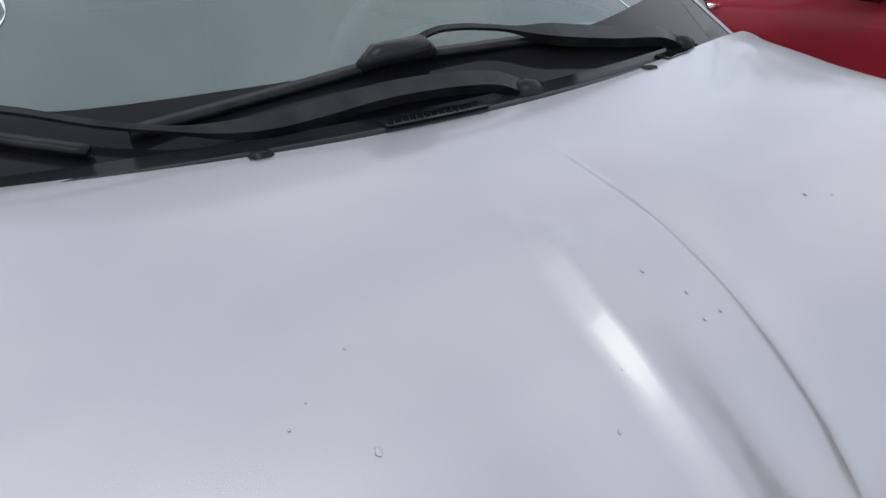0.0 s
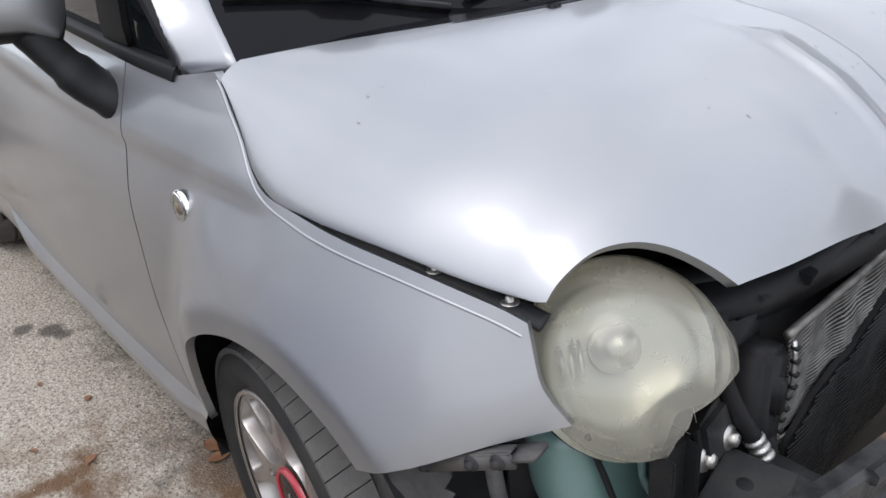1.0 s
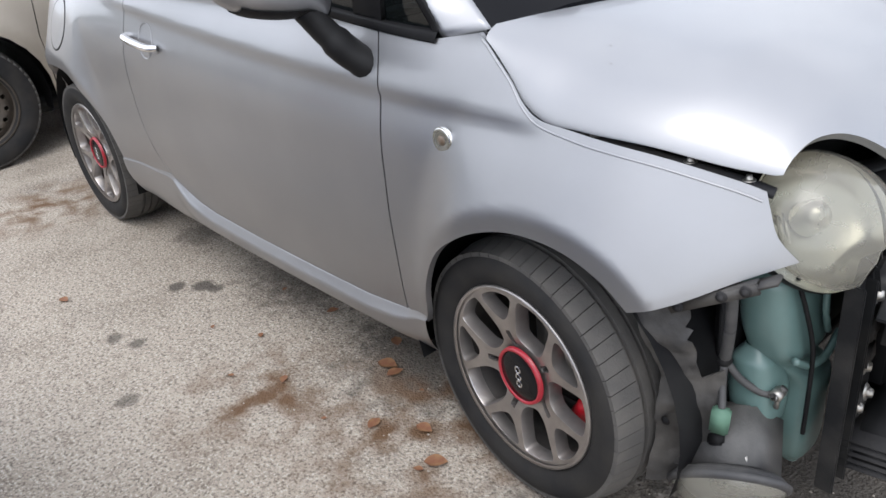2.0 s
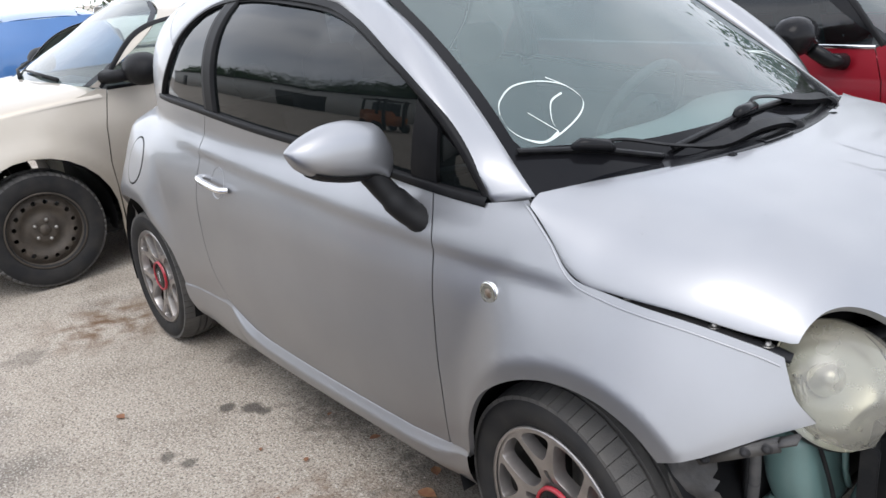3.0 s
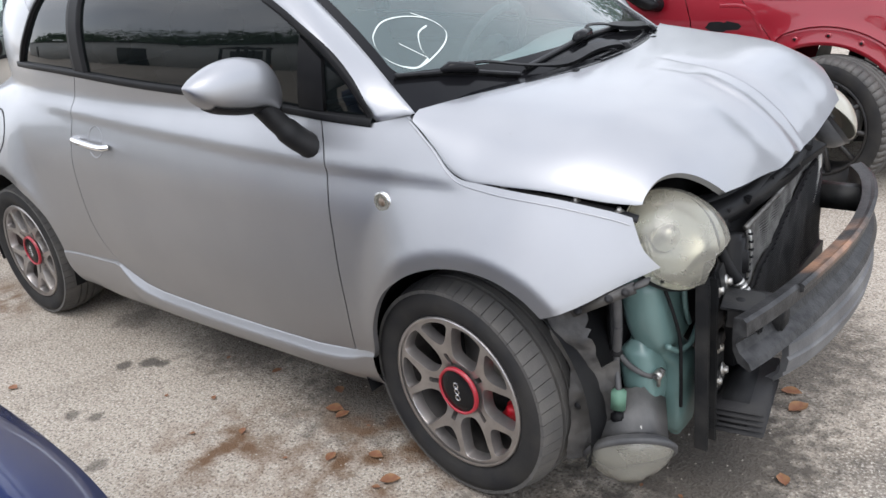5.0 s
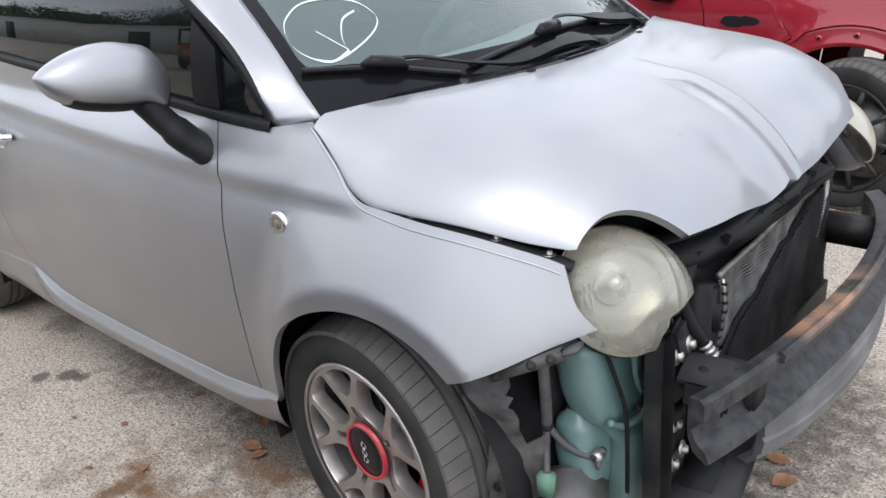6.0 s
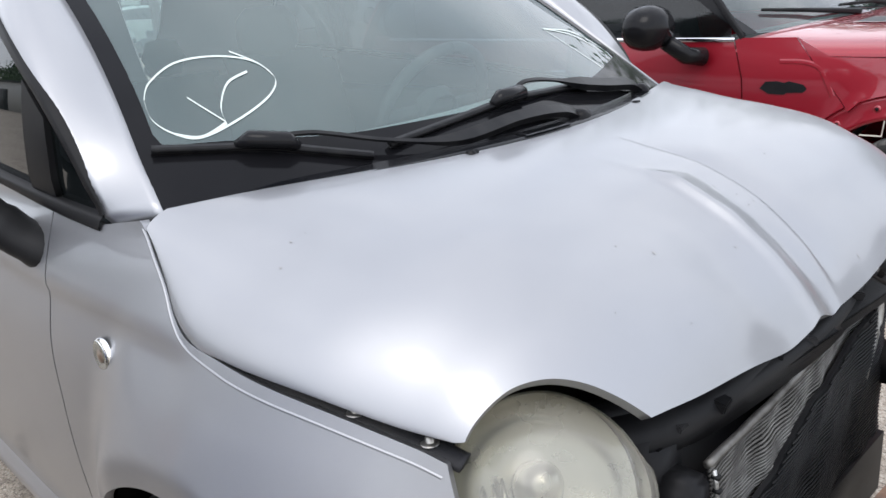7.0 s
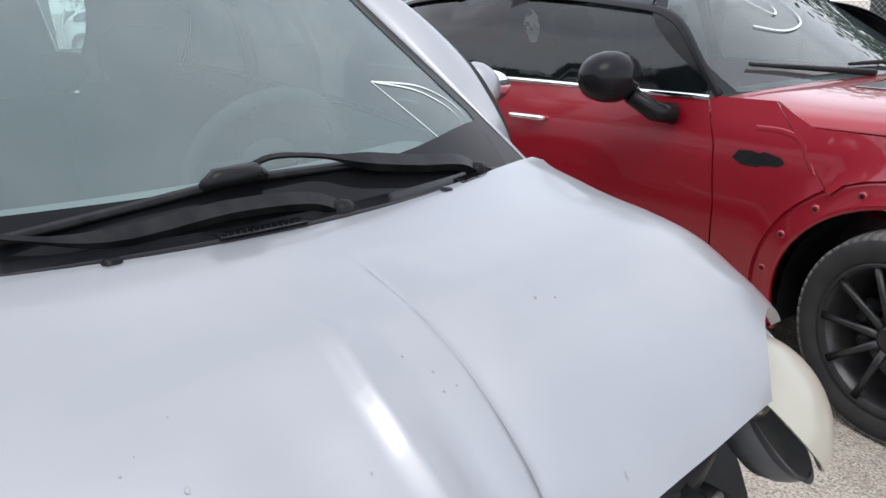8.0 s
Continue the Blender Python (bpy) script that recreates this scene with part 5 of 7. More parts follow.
part("rear_view_mirror", join(box(-0.70, -0.68, -0.12, 0.12, 1.29, 1.35, 0.012), tube([(-0.66, 0, 1.38), (-0.69, 0, 1.33)], 0.01, 8)), CABIN, car)
part("headliner", sheet([(-0.85, -0.36), (-2.35, -0.30), (-2.35, 0.30), (-0.85, 0.36)], lambda x, y: (x, y, roof_height(x, y) - 0.04), 0.12, 0.004, (-1.5, 0, 3)), CABIN_PALE, car)
for s in (-1, 1):
    part("door_trim", box(-1.55, -0.40, min(s * 0.66, s * 0.70), max(s * 0.66, s * 0.70), 0.25, 0.93, 0.02), CABIN, car)
    part("rear_trim", box(-2.15, -1.60, min(s * 0.60, s * 0.64), max(s * 0.60, s * 0.64), 0.25, 1.02, 0.02), CABIN, car)

# ---- headlamps: a dome over an oval, looking forward, outward and up ----
def lamp_frame(s):
    fwd = Vector((0.67, s * 0.42, 0.61)).normalized()
    up = Vector((-0.49, s * -0.36, 0.79))
    up = (up - fwd * up.dot(fwd)).normalized()
    m = Matrix((up.cross(fwd), up, fwd)).transposed().to_4x4()
    m.translation = (0.468, -0.548, 0.697) if s < 0 else (0.472, 0.582, 0.706)
    return m


LAMP_R = 0.115
SHELL = material("grey_lamp_shell", (0.10, 0.102, 0.108), 0.4, 0.0, (0.16, 0.16, 0.162), 12.0, 0.7, bump=0.08, bump_scale=90)
whole = [polar(1.0, a) for a in np.linspace(0, 2 * math.pi, 48, False)]
broken = [(0.27, -0.99), (0.31, -0.82), (0.42, -0.70), (0.45, -0.58), (0.60, -0.52), (0.75, -0.44), (0.90, -0.34), (1.08, -0.24), (1.13, 0.06), (1.02, 0.14), (0.97, 0.22)]
broken += [polar(0.985 - 0.04 * smooth(185, 215, a) * smooth(275, 250, a), radians(a)) for a in range(18, 286, 6)]
for s in (-1, 1):
    m = lamp_frame(s) @ Matrix.Diagonal((LAMP_R, LAMP_R * 1.02, 1, 1))
    def bulge(u, v, m=m, s=s):
        a = math.atan2(v, u if s < 0 else -u)
        q = math.hypot(u, v) / (1 + 0.17 * max(0.0, math.cos(a + 0.25)) ** 3)
        return tuple(m @ Vector((u, v, 0.098 * math.sqrt(max(0.0, 1 - 0.93 * min(1.0, q * q))) - 0.036)))

    cut = [(u if s < 0 else -u, v) for u, v in (broken if s < 0 else whole)]
    centre = m @ Vector((0, 0, -0.5))
    lamp = part("headlamp", sheet(cut, bulge, 0.07, 0.004 if s > 0 else 0.003, centre), LENS if s < 0 else YELLOWED, car,
                "hazy headlamp with a cracked, broken lower corner" if s < 0 else "yellowed hazy headlamp")
    bowl, bowl_faces = lathe([(0.0, -0.062), (0.3, -0.058), (0.56, -0.052), (0.70, -0.045), (0.76, -0.039), (0.80, -0.033), (0.90, -0.027), (0.985, -0.016)], 64, "z")
    turn = [math.atan2(y, x if s < 0 else -x) for x, y, z in bowl]
    egg = [1 + 0.12 * max(0.0, math.cos(a + 0.3)) ** 2 - (0.32 * math.exp(-((a + 0.88) / 0.36) ** 2) * smooth(0.55, 0.9, math.hypot(p[0], p[1])) if s < 0 else 0) for a, p in zip(turn, bowl)]
    part("lamp_bowl", ([m @ Vector((x * k, y * k, z)) for (x, y, z), k in zip(bowl, egg)], bowl_faces), REFLECTOR if s < 0 else SHELL, lamp, "bright reflector bowl" if s < 0 else "grey lamp housing")
    for k in range(3):
        rib = [m @ Vector((-0.34 - 0.11 * k, v, -0.047 + 0.006 * k)) for v in (-0.22 + 0.05 * k, 0.0, 0.22 - 0.05 * k)]
        part("reflector_rib", tube(rib, [0.002, 0.0045, 0.002], 8), REFLECTOR, lamp)
    part("bulb_shield", moved(lathe([(0.0, -0.006), (0.10, -0.008), (0.19, -0.016), (0.24, -0.030), (0.25, -0.056)], 32, "z"), m @ pose(0.02, 0.10, 0)), REFLECTOR, lamp, "domed bulb shield")
    part("lamp_rim", moved(lathe([(0.985, -0.018), (0.99, -0.026), (0.96, -0.040), (0.90, -0.055), (0.75, -0.075 if s > 0 else -0.12), (0.0, -0.08 if s > 0 else -0.13)], 40, "z"), m), PLASTIC if s < 0 else SHELL, lamp, "black lamp housing" if s < 0 else "grey lamp housing")
    if s < 0:
        for pts in ([(0.20, -0.62), (0.34, -0.71), (0.44, -0.76)], [(0.44, -0.52), (0.49, -0.66)]):
            part("crack", tube([Vector(bulge(u, v)) + Vector((0.0006, -0.0004, 0.0006)) for u, v in pts], 0.0004, 5), BARE, lamp)

# ---- the stripped front ----
def sweep(path, profile, closed=True):
    """A section of (outward, up) carried along a plan line of (x, y)."""
    pts = [Vector((p[0], p[1], 0)) for p in curve_through([(*p, 0) for p in path], 6)]
    verts, faces, n = [], [], len(profile)
    for i, p in enumerate(pts):
        d = (pts[min(i + 1, len(pts) - 1)] - pts[max(i - 1, 0)]).normalized()
        out = Vector((d.y, -d.x, 0))
        verts += [p + out * o + Vector((0, 0, z)) for o, z in profile]
    for i in range(len(pts) - 1):
        for k in range(n if closed else n - 1):
            a, b = i * n + k, i * n + (k + 1) % n
            faces.append((a, b, b + n, a + n))
    if closed:
        faces += [tuple(range(n))[::-1], tuple(range(len(verts) - n, len(verts)))]
    return verts, faces


BEAM_PATH = [(0.630, -0.583), (0.650, -0.50), (0.672, -0.37), (0.688, -0.22), (0.699, -0.05), (0.695, 0.12), (0.672, 0.30), (0.628, 0.46), (0.575, 0.565)]
BEAM_SECTION = [(-0.024, 0.546), (-0.002, 0.550), (0.006, 0.544), (0.008, 0.514), (-0.010, 0.504), (-0.018, 0.486), (-0.008, 0.468), (0.014, 0.452), (0.022, 0.438), (0.016, 0.432), (-0.012, 0.444), (-0.024, 0.470), (-0.026, 0.50)]
beam = part("bumper_beam", sweep(BEAM_PATH, BEAM_SECTION), BEAM, car, "scuffed dark steel bumper beam, bent at its end", False)
part("beam_lip", sweep(BEAM_PATH[2:], [(-0.004, 0.549), (0.008, 0.553), (0.016, 0.548), (0.014, 0.534), (0.006, 0.530)]), BEAM, beam, "rolled upper edge of the beam", False)


def rusted(m):
    """Rust worn through along the top of one stretch of the beam."""
    nodes, links = m.node_tree.nodes, m.node_tree.links
    bsdf = nodes["Principled BSDF"]
    paint = bsdf.inputs["Base Color"].links[0].from_socket
    where, split, blot = nodes.new("ShaderNodeTexCoord"), nodes.new("ShaderNodeSeparateXYZ"), nodes.new("ShaderNodeTexNoise")
    blot.inputs["Scale"].default_value, blot.inputs["Detail"].default_value = 16, 6
    links.new(where.outputs["Object"], split.inputs["Vector"])
    links.new(where.outputs["Object"], blot.inputs["Vector"])
    fac = None
    for socket, a, b in ((split.outputs["Z"], 0.530, 0.546), (split.outputs["Y"], -0.31, -0.27), (split.outputs["Y"], 0.10, 0.0), (blot.outputs["Fac"], 0.34, 0.70)):
        ramp = nodes.new("ShaderNodeMapRange")
        ramp.inputs["From Min"].default_value, ramp.inputs["From Max"].default_value = a, b
        links.new(socket, ramp.inputs["Value"])
        if fac is None:
            fac = ramp.outputs["Result"]
        else:
            both = nodes.new("ShaderNodeMath")
            both.operation = "MULTIPLY"
            links.new(fac, both.inputs[0])
            links.new(ramp.outputs["Result"], both.inputs[1])
            fac = both.outputs["Value"]
    tone, mix = nodes.new("ShaderNodeMix"), nodes.new("ShaderNodeMix")
    tone.data_type = mix.data_type = "RGBA"
    tone.inputs["A"].default_value, tone.inputs["B"].default_value = (0.20, 0.17, 0.15, 1), (0.36, 0.17, 0.085, 1)
    links.new(blot.outputs["Fac"], tone.inputs["Factor"])
    links.new(paint, mix.inputs["A"])
    links.new(tone.outputs["Result"], mix.inputs["B"])
    links.new(fac, mix.inputs["Factor"])
    links.new(mix.outputs["Result"], bsdf.inputs["Base Color"])


rusted(BEAM)
for y, x in ((-0.415, 0.63), (0.405, 0.60)):
    part("crash_can", box(x - 0.10, x + 0.035, y - 0.030, y + 0.030, 0.458, 0.528, 0.006), FRAME_STEEL, car, "dark crush box behind the beam")
DAM = material("scuffed_grey_plastic", (0.075, 0.075, 0.078), 0.55, 0.0, (0.17, 0.17, 0.17), 7.0, 0.7, bump=0.12, bump_scale=120)
DAM_PATH = [(0.640, -0.355), (0.668, -0.27), (0.688, -0.15), (0.698, 0.0), (0.692, 0.15), (0.668, 0.31), (0.620, 0.46)]
part("air_dam", sweep(DAM_PATH, [(-0.004, 0.436), (0.012, 0.425), (0.016, 0.402), (0.011, 0.396), (0.020, 0.388), (0.022, 0.362), (0.016, 0.356), (0.022, 0.348), (0.016, 0.318), (0.008, 0.312), (0.008, 0.302), (-0.016, 0.276), (-0.06, 0.268), (-0.06, 0.275), (-0.02, 0.284),
                                       (-0.002, 0.308), (0.004, 0.36), (-0.006, 0.42)]), DAM, car, "scuffed grey plastic lower air dam with long grooves", False)
rail_post = part("frame_rail", join(box(0.520, 0.552, -0.568, -0.562, 0.185, 0.605, 0.002), box(0.524, 0.534, -0.564, -0.516, 0.185, 0.605, 0.003), box(0.520, 0.552, -0.520, -0.514, 0.185, 0.60, 0.002),
                                    box(0.515, 0.535, -0.512, -0.425, 0.225, 0.590, 0.006), moved(box(-0.01, 0.012, -0.04, 0.04, -0.035, 0.035, 0.008), pose(0.530, -0.462, 0.575, 0, -12, 10))), FRAME_STEEL, car, "dark steel upright with bolts", False)
for y, z in ((-0.489, 0.558), (-0.441, 0.560), (-0.486, 0.416), (-0.491, 0.330), (-0.454, 0.341), (-0.490, 0.250)):
    part("bolt", moved(join(lathe([(0.0, 0.013), (0.008, 0.012), (0.010, 0.007), (0.010, 0.0)], 6, "x"), lathe([(0.0, 0.004), (0.015, 0.003), (0.017, 0.0)], 18, "x")), pose(0.541, y, z, 0, -6, 8)), BOLT, rail_post)
for z in (0.30, 0.40, 0.455):
    part("rail_flange", moved(box(-0.006, 0.006, -0.030, 0.030, -0.018, 0.018, 0.004), pose(0.539, -0.470, z + 0.03, 0, -6, 8)), DUSTY, rail_post)
for z in (0.28, 0.42, 0.50):
    part("rail_slot", box(0.5335, 0.5350, -0.546, -0.538, z, z + 0.012, 0.0005), SEAL, rail_post)
part("end_bracket", join(moved(box(-0.045, 0.04, -0.050, 0.045, -0.003, 0.003, 0.002), pose(0.592, -0.470, 0.536, 4, 5, 14)), moved(box(-0.03, 0.045, -0.050, -0.046, -0.045, 0.003, 0.002), pose(0.592, -0.470, 0.536, 4, 5, 14)),
                         moved(box(-0.004, 0.0, -0.045, 0.02, -0.04, 0.0, 0.002), pose(0.628, -0.49, 0.532, 0, 0, 24))), FRAME_STEEL, car, "bent dark end bracket of the beam", False)
part("bracket_hole", moved(lathe([(0.0, 0.0036), (0.010, 0.0036), (0.011, 0.003)], 16, "z"), pose(0.585, -0.475, 0.536, 4, 5, 14)), SEAL, car)

# radiator pack: a crumpled bright condenser before a black core
FIN = material("dull_fin_metal", (0.17, 0.165, 0.155), 0.5, 0.7, (0.055, 0.052, 0.048), 25.0, 0.8)


def rad_x(y, z):
    crush = noise.noise((y * 7, z * 10, 5.2)) + 0.5 * noise.noise((y * 19, z * 23, 2.0))
    return 0.535 - 0.048 * (y + 0.32) + 0.016 * crush * smooth(0.66, 0.58, z)


core = part("radiator", box(0.44, 0.485, -0.30, 0.40, 0.30, 0.64, 0.006), SEAL, car, "black radiator core with a crumpled bright condenser")
for k in range(52):
    z = 0.632 - 0.0062 * k
    line = [(rad_x(y, z) + (0.006 if k > 25 else 0), y, z + 0.012 * noise.noise((y * 8, k * 0.08, 9.0)) * smooth(3, 16, k)) for y in np.linspace(-0.315, 0.40, 34)]
    part("fin", tube(line, 0.0022, 5, 1.0), FIN, core)
backing = sheet([(-0.31, 0.31), (0.40, 0.31), (0.40, 0.628), (-0.31, 0.628)], lambda y, z: (rad_x(y, z) - 0.006, y, z), 0.03, 0.004, (-1, 0, 0.4))
part("fin_backing", backing, SEAL, core)
core_line = lambda y: spline((-0.32, -0.24, -0.12, -0.02, 0.10, 0.22, 0.42), (0.455, 0.50, 0.535, 0.572, 0.585, 0.612, 0.628), y)
front_core = part("front_core", sheet([(-0.305, 0.31)] + [(0.40, 0.31)] + [(y, core_line(y)) for y in np.linspace(0.40, -0.305, 40)], lambda y, z: (rad_x(y, z) * 0.4 + 0.6 * (0.535 - 0.048 * (y + 0.32)) + 0.014, y, z), 0.02, 0.008, (-1, 0, 0.4)), SEAL, core, "black finned core, its upper edge buckled")
for k in range(44):
    z = 0.315 + 0.0072 * k
    ys = [y for y in np.linspace(-0.30, 0.395, 40) if core_line(y) > z + 0.002]
    if len(ys) > 2:
        part("fin", tube([(rad_x(y, z) * 0.4 + 0.6 * (0.535 - 0.048 * (y + 0.32)) + 0.016, y, z + 0.004 * noise.noise((y * 6, z * 9, 3.0))) for y in ys], 0.0018, 5), PLASTIC, front_core)
part("top_bar", tube([(rad_x(y, 0.64) + 0.002, y, 0.641 + 0.004 * math.sin(y * 14) + 0.003 * noise.noise((y * 40, 2.0, 0.0))) for y in np.linspace(-0.32, 0.40, 50)], 0.0065, 8), FIN, core, "dented aluminium header")
part("side_tank", join(box(0.475, 0.545, -0.372, -0.318, 0.30, 0.635, 0.008), box(0.50, 0.552, -0.350, -0.330, 0.42, 0.50, 0.004), box(0.50, 0.556, -0.356, -0.336, 0.545, 0.60, 0.004)), PLASTIC, core)
part("side_tank", box(0.43, 0.50, 0.40, 0.445, 0.30, 0.62, 0.008), PLASTIC, core)
part("lower_shroud", box(0.45, 0.53, -0.33, 0.42, 0.20, 0.36, 0.015), PLASTIC, core)
crimp = part("crimp_edge", tube([(rad_x(-0.316, z) + 0.010, -0.318, z) for z in np.linspace(0.315, 0.640, 18)], 0.0035, 8), BARE, core, "pale crimped edge of the radiator")
for k in range(17):
    z = 0.325 + 0.019 * k
    part("crimp_slot", box(rad_x(-0.316, z) + 0.006, rad_x(-0.316, z) + 0.0165, -0.3225, -0.3135, z, z + 0.005, 0.0005), SEAL, crimp)
for k, (x0, z0, bend) in enumerate(((0.500, 0.690, 0.012), (0.470, 0.712, 0.018))):
    part("air_channel", sweep([(x0 - 0.07, -0.40), (x0 - 0.01, -0.28), (x0 + bend, -0.05), (x0 + bend, 0.15), (x0 - 0.02, 0.34)], [(-0.03, z0 - 0.035), (-0.022, z0 - 0.004), (0.0, z0), (0.014, z0 - 0.012), (0.012, z0 - 0.045), (-0.02, z0 - 0.05)]), PLASTIC, car, "black plastic air channel above the radiator")
# flat black baffles, clips and a rubber flap over the radiator
for y0, y1, dx, z0 in ((-0.36, -0.12, 0.0, 0.668), (-0.10, 0.10, 0.012, 0.676), (0.11, 0.33, 0.0, 0.672)):
    part("baffle", moved(join(box(-0.055, 0.010, y0, y1, -0.002, 0.002, 0.001), box(0.006, 0.010, y0, y1, -0.022, 0.002, 0.001)), pose(0.508 + dx, 0, z0, 0, 14 + 8 * dx / 0.012, -4)), PLASTIC, car, "flat black plastic baffle over the radiator", False)
for k, y in enumerate((-0.31, -0.23, -0.06, 0.03, 0.16, 0.24, 0.30)):
    part("baffle_clip", moved(box(-0.012, 0.012, -0.014, 0.014, -0.006, 0.006 + 0.003 * (k % 3), 0.002), pose(0.506 - 0.05 * abs(y) + 0.012 * (k % 2), y, 0.681, 6 * (k % 3) - 6, 16, 10 * k)), DUSTY if k % 3 == 0 else PLASTIC, car, "", False)
part("coolant_pipe", tube(curve_through([(0.515, 0.30, 0.50), (0.520, 0.335, 0.60), (0.515, 0.338, 0.645), (0.50, 0.31, 0.662)], 5), 0.008, 8), BARE, core)
part("upper_crossmember", join(sweep([(0.43, -0.40), (0.475, -0.28), (0.485, 0.0), (0.475, 0.28), (0.43, 0.44)], [(-0.05, 0.70), (0.02, 0.70), (0.035, 0.675), (0.035, 0.655), (-0.05, 0.66)]),
                               box(0.40, 0.50, -0.40, -0.30, 0.58, 0.68, 0.015)), PLASTIC, car, "black plastic slam panel")
part("hose", tube(curve_through([(0.512, -0.435, 0.655), (0.532, -0.425, 0.60), (0.556, -0.412, 0.552)], 6), 0.012, 10), SEAL, car, "black hose")
hose_end = Vector((0.024, 0.011, -0.044)).normalized().to_track_quat("Z", "Y").to_matrix().to_4x4()
hose_end.translation = (0.556, -0.412, 0.552)
part("hose_fitting", moved(join(*[lathe([(0.008, 0.012 * k), (0.014, 0.012 * k + 0.002), (0.014, 0.012 * k + 0.007), (0.008, 0.012 * k + 0.010)], 16, "z") for k in range(4)], lathe([(0.0075, 0.0), (0.0075, 0.07), (0.0, 0.072)], 12, "z")), hose_end), BARE, car, "ribbed metal hose end")

# washer tank
def loft(sections, n=28, power=3.2):
    """Rounded-square rings (z, x0, x1, y0, y1) from the top down, closed at both ends."""
    keys = [k[0] for k in sections][::-1]
    cols = [[k[c] for k in sections][::-1] for c in range(1, 5)]
    zs = np.linspace(sections[0][0], sections[-1][0], 46)
    verts, faces = [], []
    for z in zs:
        x0, x1, y0, y1 = (spline(keys, c, z) for c in cols)
        end = min(1.0, 0.55 + 0.45 * min(smooth(0, 0.03, zs[0] - z), smooth(0, 0.03, z - zs[-1])))
        for k in range(n):
            a = 2 * math.pi * k / n
            c, d = math.cos(a), math.sin(a)
            verts.append(((x0 + x1) / 2 + (x1 - x0) / 2 * end * math.copysign(abs(c) ** (2 / power), c), (y0 + y1) / 2 + (y1 - y0) / 2 * end * math.copysign(abs(d) ** (2 / power), d), z))
    for i in range(len(zs) - 1):
        for k in range(n):
            faces.append((i * n + k, i * n + (k + 1) % n, (i + 1) * n + (k + 1) % n, (i + 1) * n + k))
    return verts, faces + [tuple(range(n)), tuple(range(len(verts) - n, len(verts)))[::-1]]


tank = part("washer_tank", loft([(0.625, 0.36, 0.452, -0.625, -0.445), (0.56, 0.36, 0.462, -0.628, -0.440), (0.48, 0.37, 0.468, -0.618, -0.438), (0.44, 0.38, 0.470, -0.600, -0.442), (0.412, 0.395, 0.456, -0.575, -0.455), (0.385, 0.40, 0.474, -0.552, -0.440),
                                 (0.30, 0.41, 0.480, -0.542, -0.438), (0.22, 0.41, 0.480, -0.538, -0.440), (0.165, 0.42, 0.470, -0.53, -0.45)]), TANK, car, "milky green washer fluid tank")
part("tank_lobe", loft([(0.46, 0.37, 0.430, -0.625, -0.55), (0.40, 0.36, 0.445, -0.63, -0.53), (0.30, 0.37, 0.445, -0.62, -0.53), (0.24, 0.38, 0.43, -0.60, -0.54)]), TANK, tank)
part("tank_ridge", tube(curve_through([(0.472, -0.60, 0.455), (0.478, -0.555, 0.425), (0.482, -0.50, 0.418), (0.480, -0.45, 0.445)], 5), 0.007, 8), TANK, tank)
part("tank_ridge", tube(curve_through([(0.474, -0.52, 0.60), (0.482, -0.525, 0.52), (0.480, -0.50, 0.47)], 5), 0.006, 8), TANK, tank)
part("washer_wire", tube(curve_through([(0.462, -0.605, 0.615), (0.478, -0.582, 0.53), (0.486, -0.566, 0.46), (0.486, -0.560, 0.37), (0.484, -0.556, 0.28)], 6), 0.0042, 8), SEAL, tank, "thin black wire")

part("arch_flap", loft([(0.345, -0.282, -0.246, -0.748, -0.69), (0.31, -0.290, -0.236, -0.752, -0.69), (0.25, -0.288, -0.222, -0.752, -0.69), (0.21, -0.280, -0.226, -0.750, -0.69), (0.19, -0.274, -0.236, -0.746, -0.69)]), CRUST, car, "scuffed black flap behind the front wheel")
# torn arch liner, bracket under the fender, loom
def torn(x, z):
    return x, -0.735 + 0.62 * (x - 0.30) + 0.016 * noise.noise((x * 16, z * 13, 3.0)) + 0.007 * noise.noise((x * 40, z * 37, 7.0)), z


LINER = material("dusty_liner_plastic", (0.032, 0.031, 0.031), 0.55, 0.0, (0.095, 0.089, 0.082), 14.0, 0.7, bump=0.25, bump_scale=60)
part("torn_liner", sheet([(0.262, 0.555), (0.30, 0.572), (0.332, 0.572), (0.340, 0.540), (0.335, 0.524), (0.347, 0.520), (0.343, 0.505), (0.352, 0.500), (0.360, 0.417), (0.392, 0.442), (0.396, 0.36), (0.372, 0.27), (0.345, 0.19), (0.285, 0.18), (0.30, 0.30), (0.300, 0.42)], torn, 0.008, 0.004, (0, 0, 0.4)), LINER, car, "torn dusty black arch liner")
# added black block that stands for the shaded void behind the liner
part("liner_void", box(0.33, 0.36, -0.62, -0.44, 0.22, 0.60, 0.01), SEAL, car)
part("liner_clip", moved(lathe([(0.0, -0.004), (0.006, -0.003), (0.009, 0.0)], 12), pose(0.318, -0.735, 0.33)), SEAL, car)
bracket_pose = Matrix.Translation((0.316, -0.738, 0.566)) @ pose(0, 0, 0, 0, -27.4, 13)
bracket = part("fender_bracket", moved(join(box(0.0, 0.155, -0.003, 0.003, -0.011, 0.010, 0.002), box(0.0, 0.155, -0.003, 0.016, 0.007, 0.010, 0.001), box(0.125, 0.185, -0.002, 0.03, -0.004, 0.004, 0.002)), bracket_pose), LINER, car, "dusty bracket along the fender's lower edge")
for along_x in (0.018, 0.095, 0.135):
    part("bracket_bolt", moved(join(lathe([(0.0, -0.010), (0.005, -0.009), (0.006, -0.003)], 6), lathe([(0.0, -0.004), (0.009, -0.0035), (0.010, 0.0)], 14)), bracket_pose @ pose(along_x, -0.002, 0)), DUSTY, bracket)


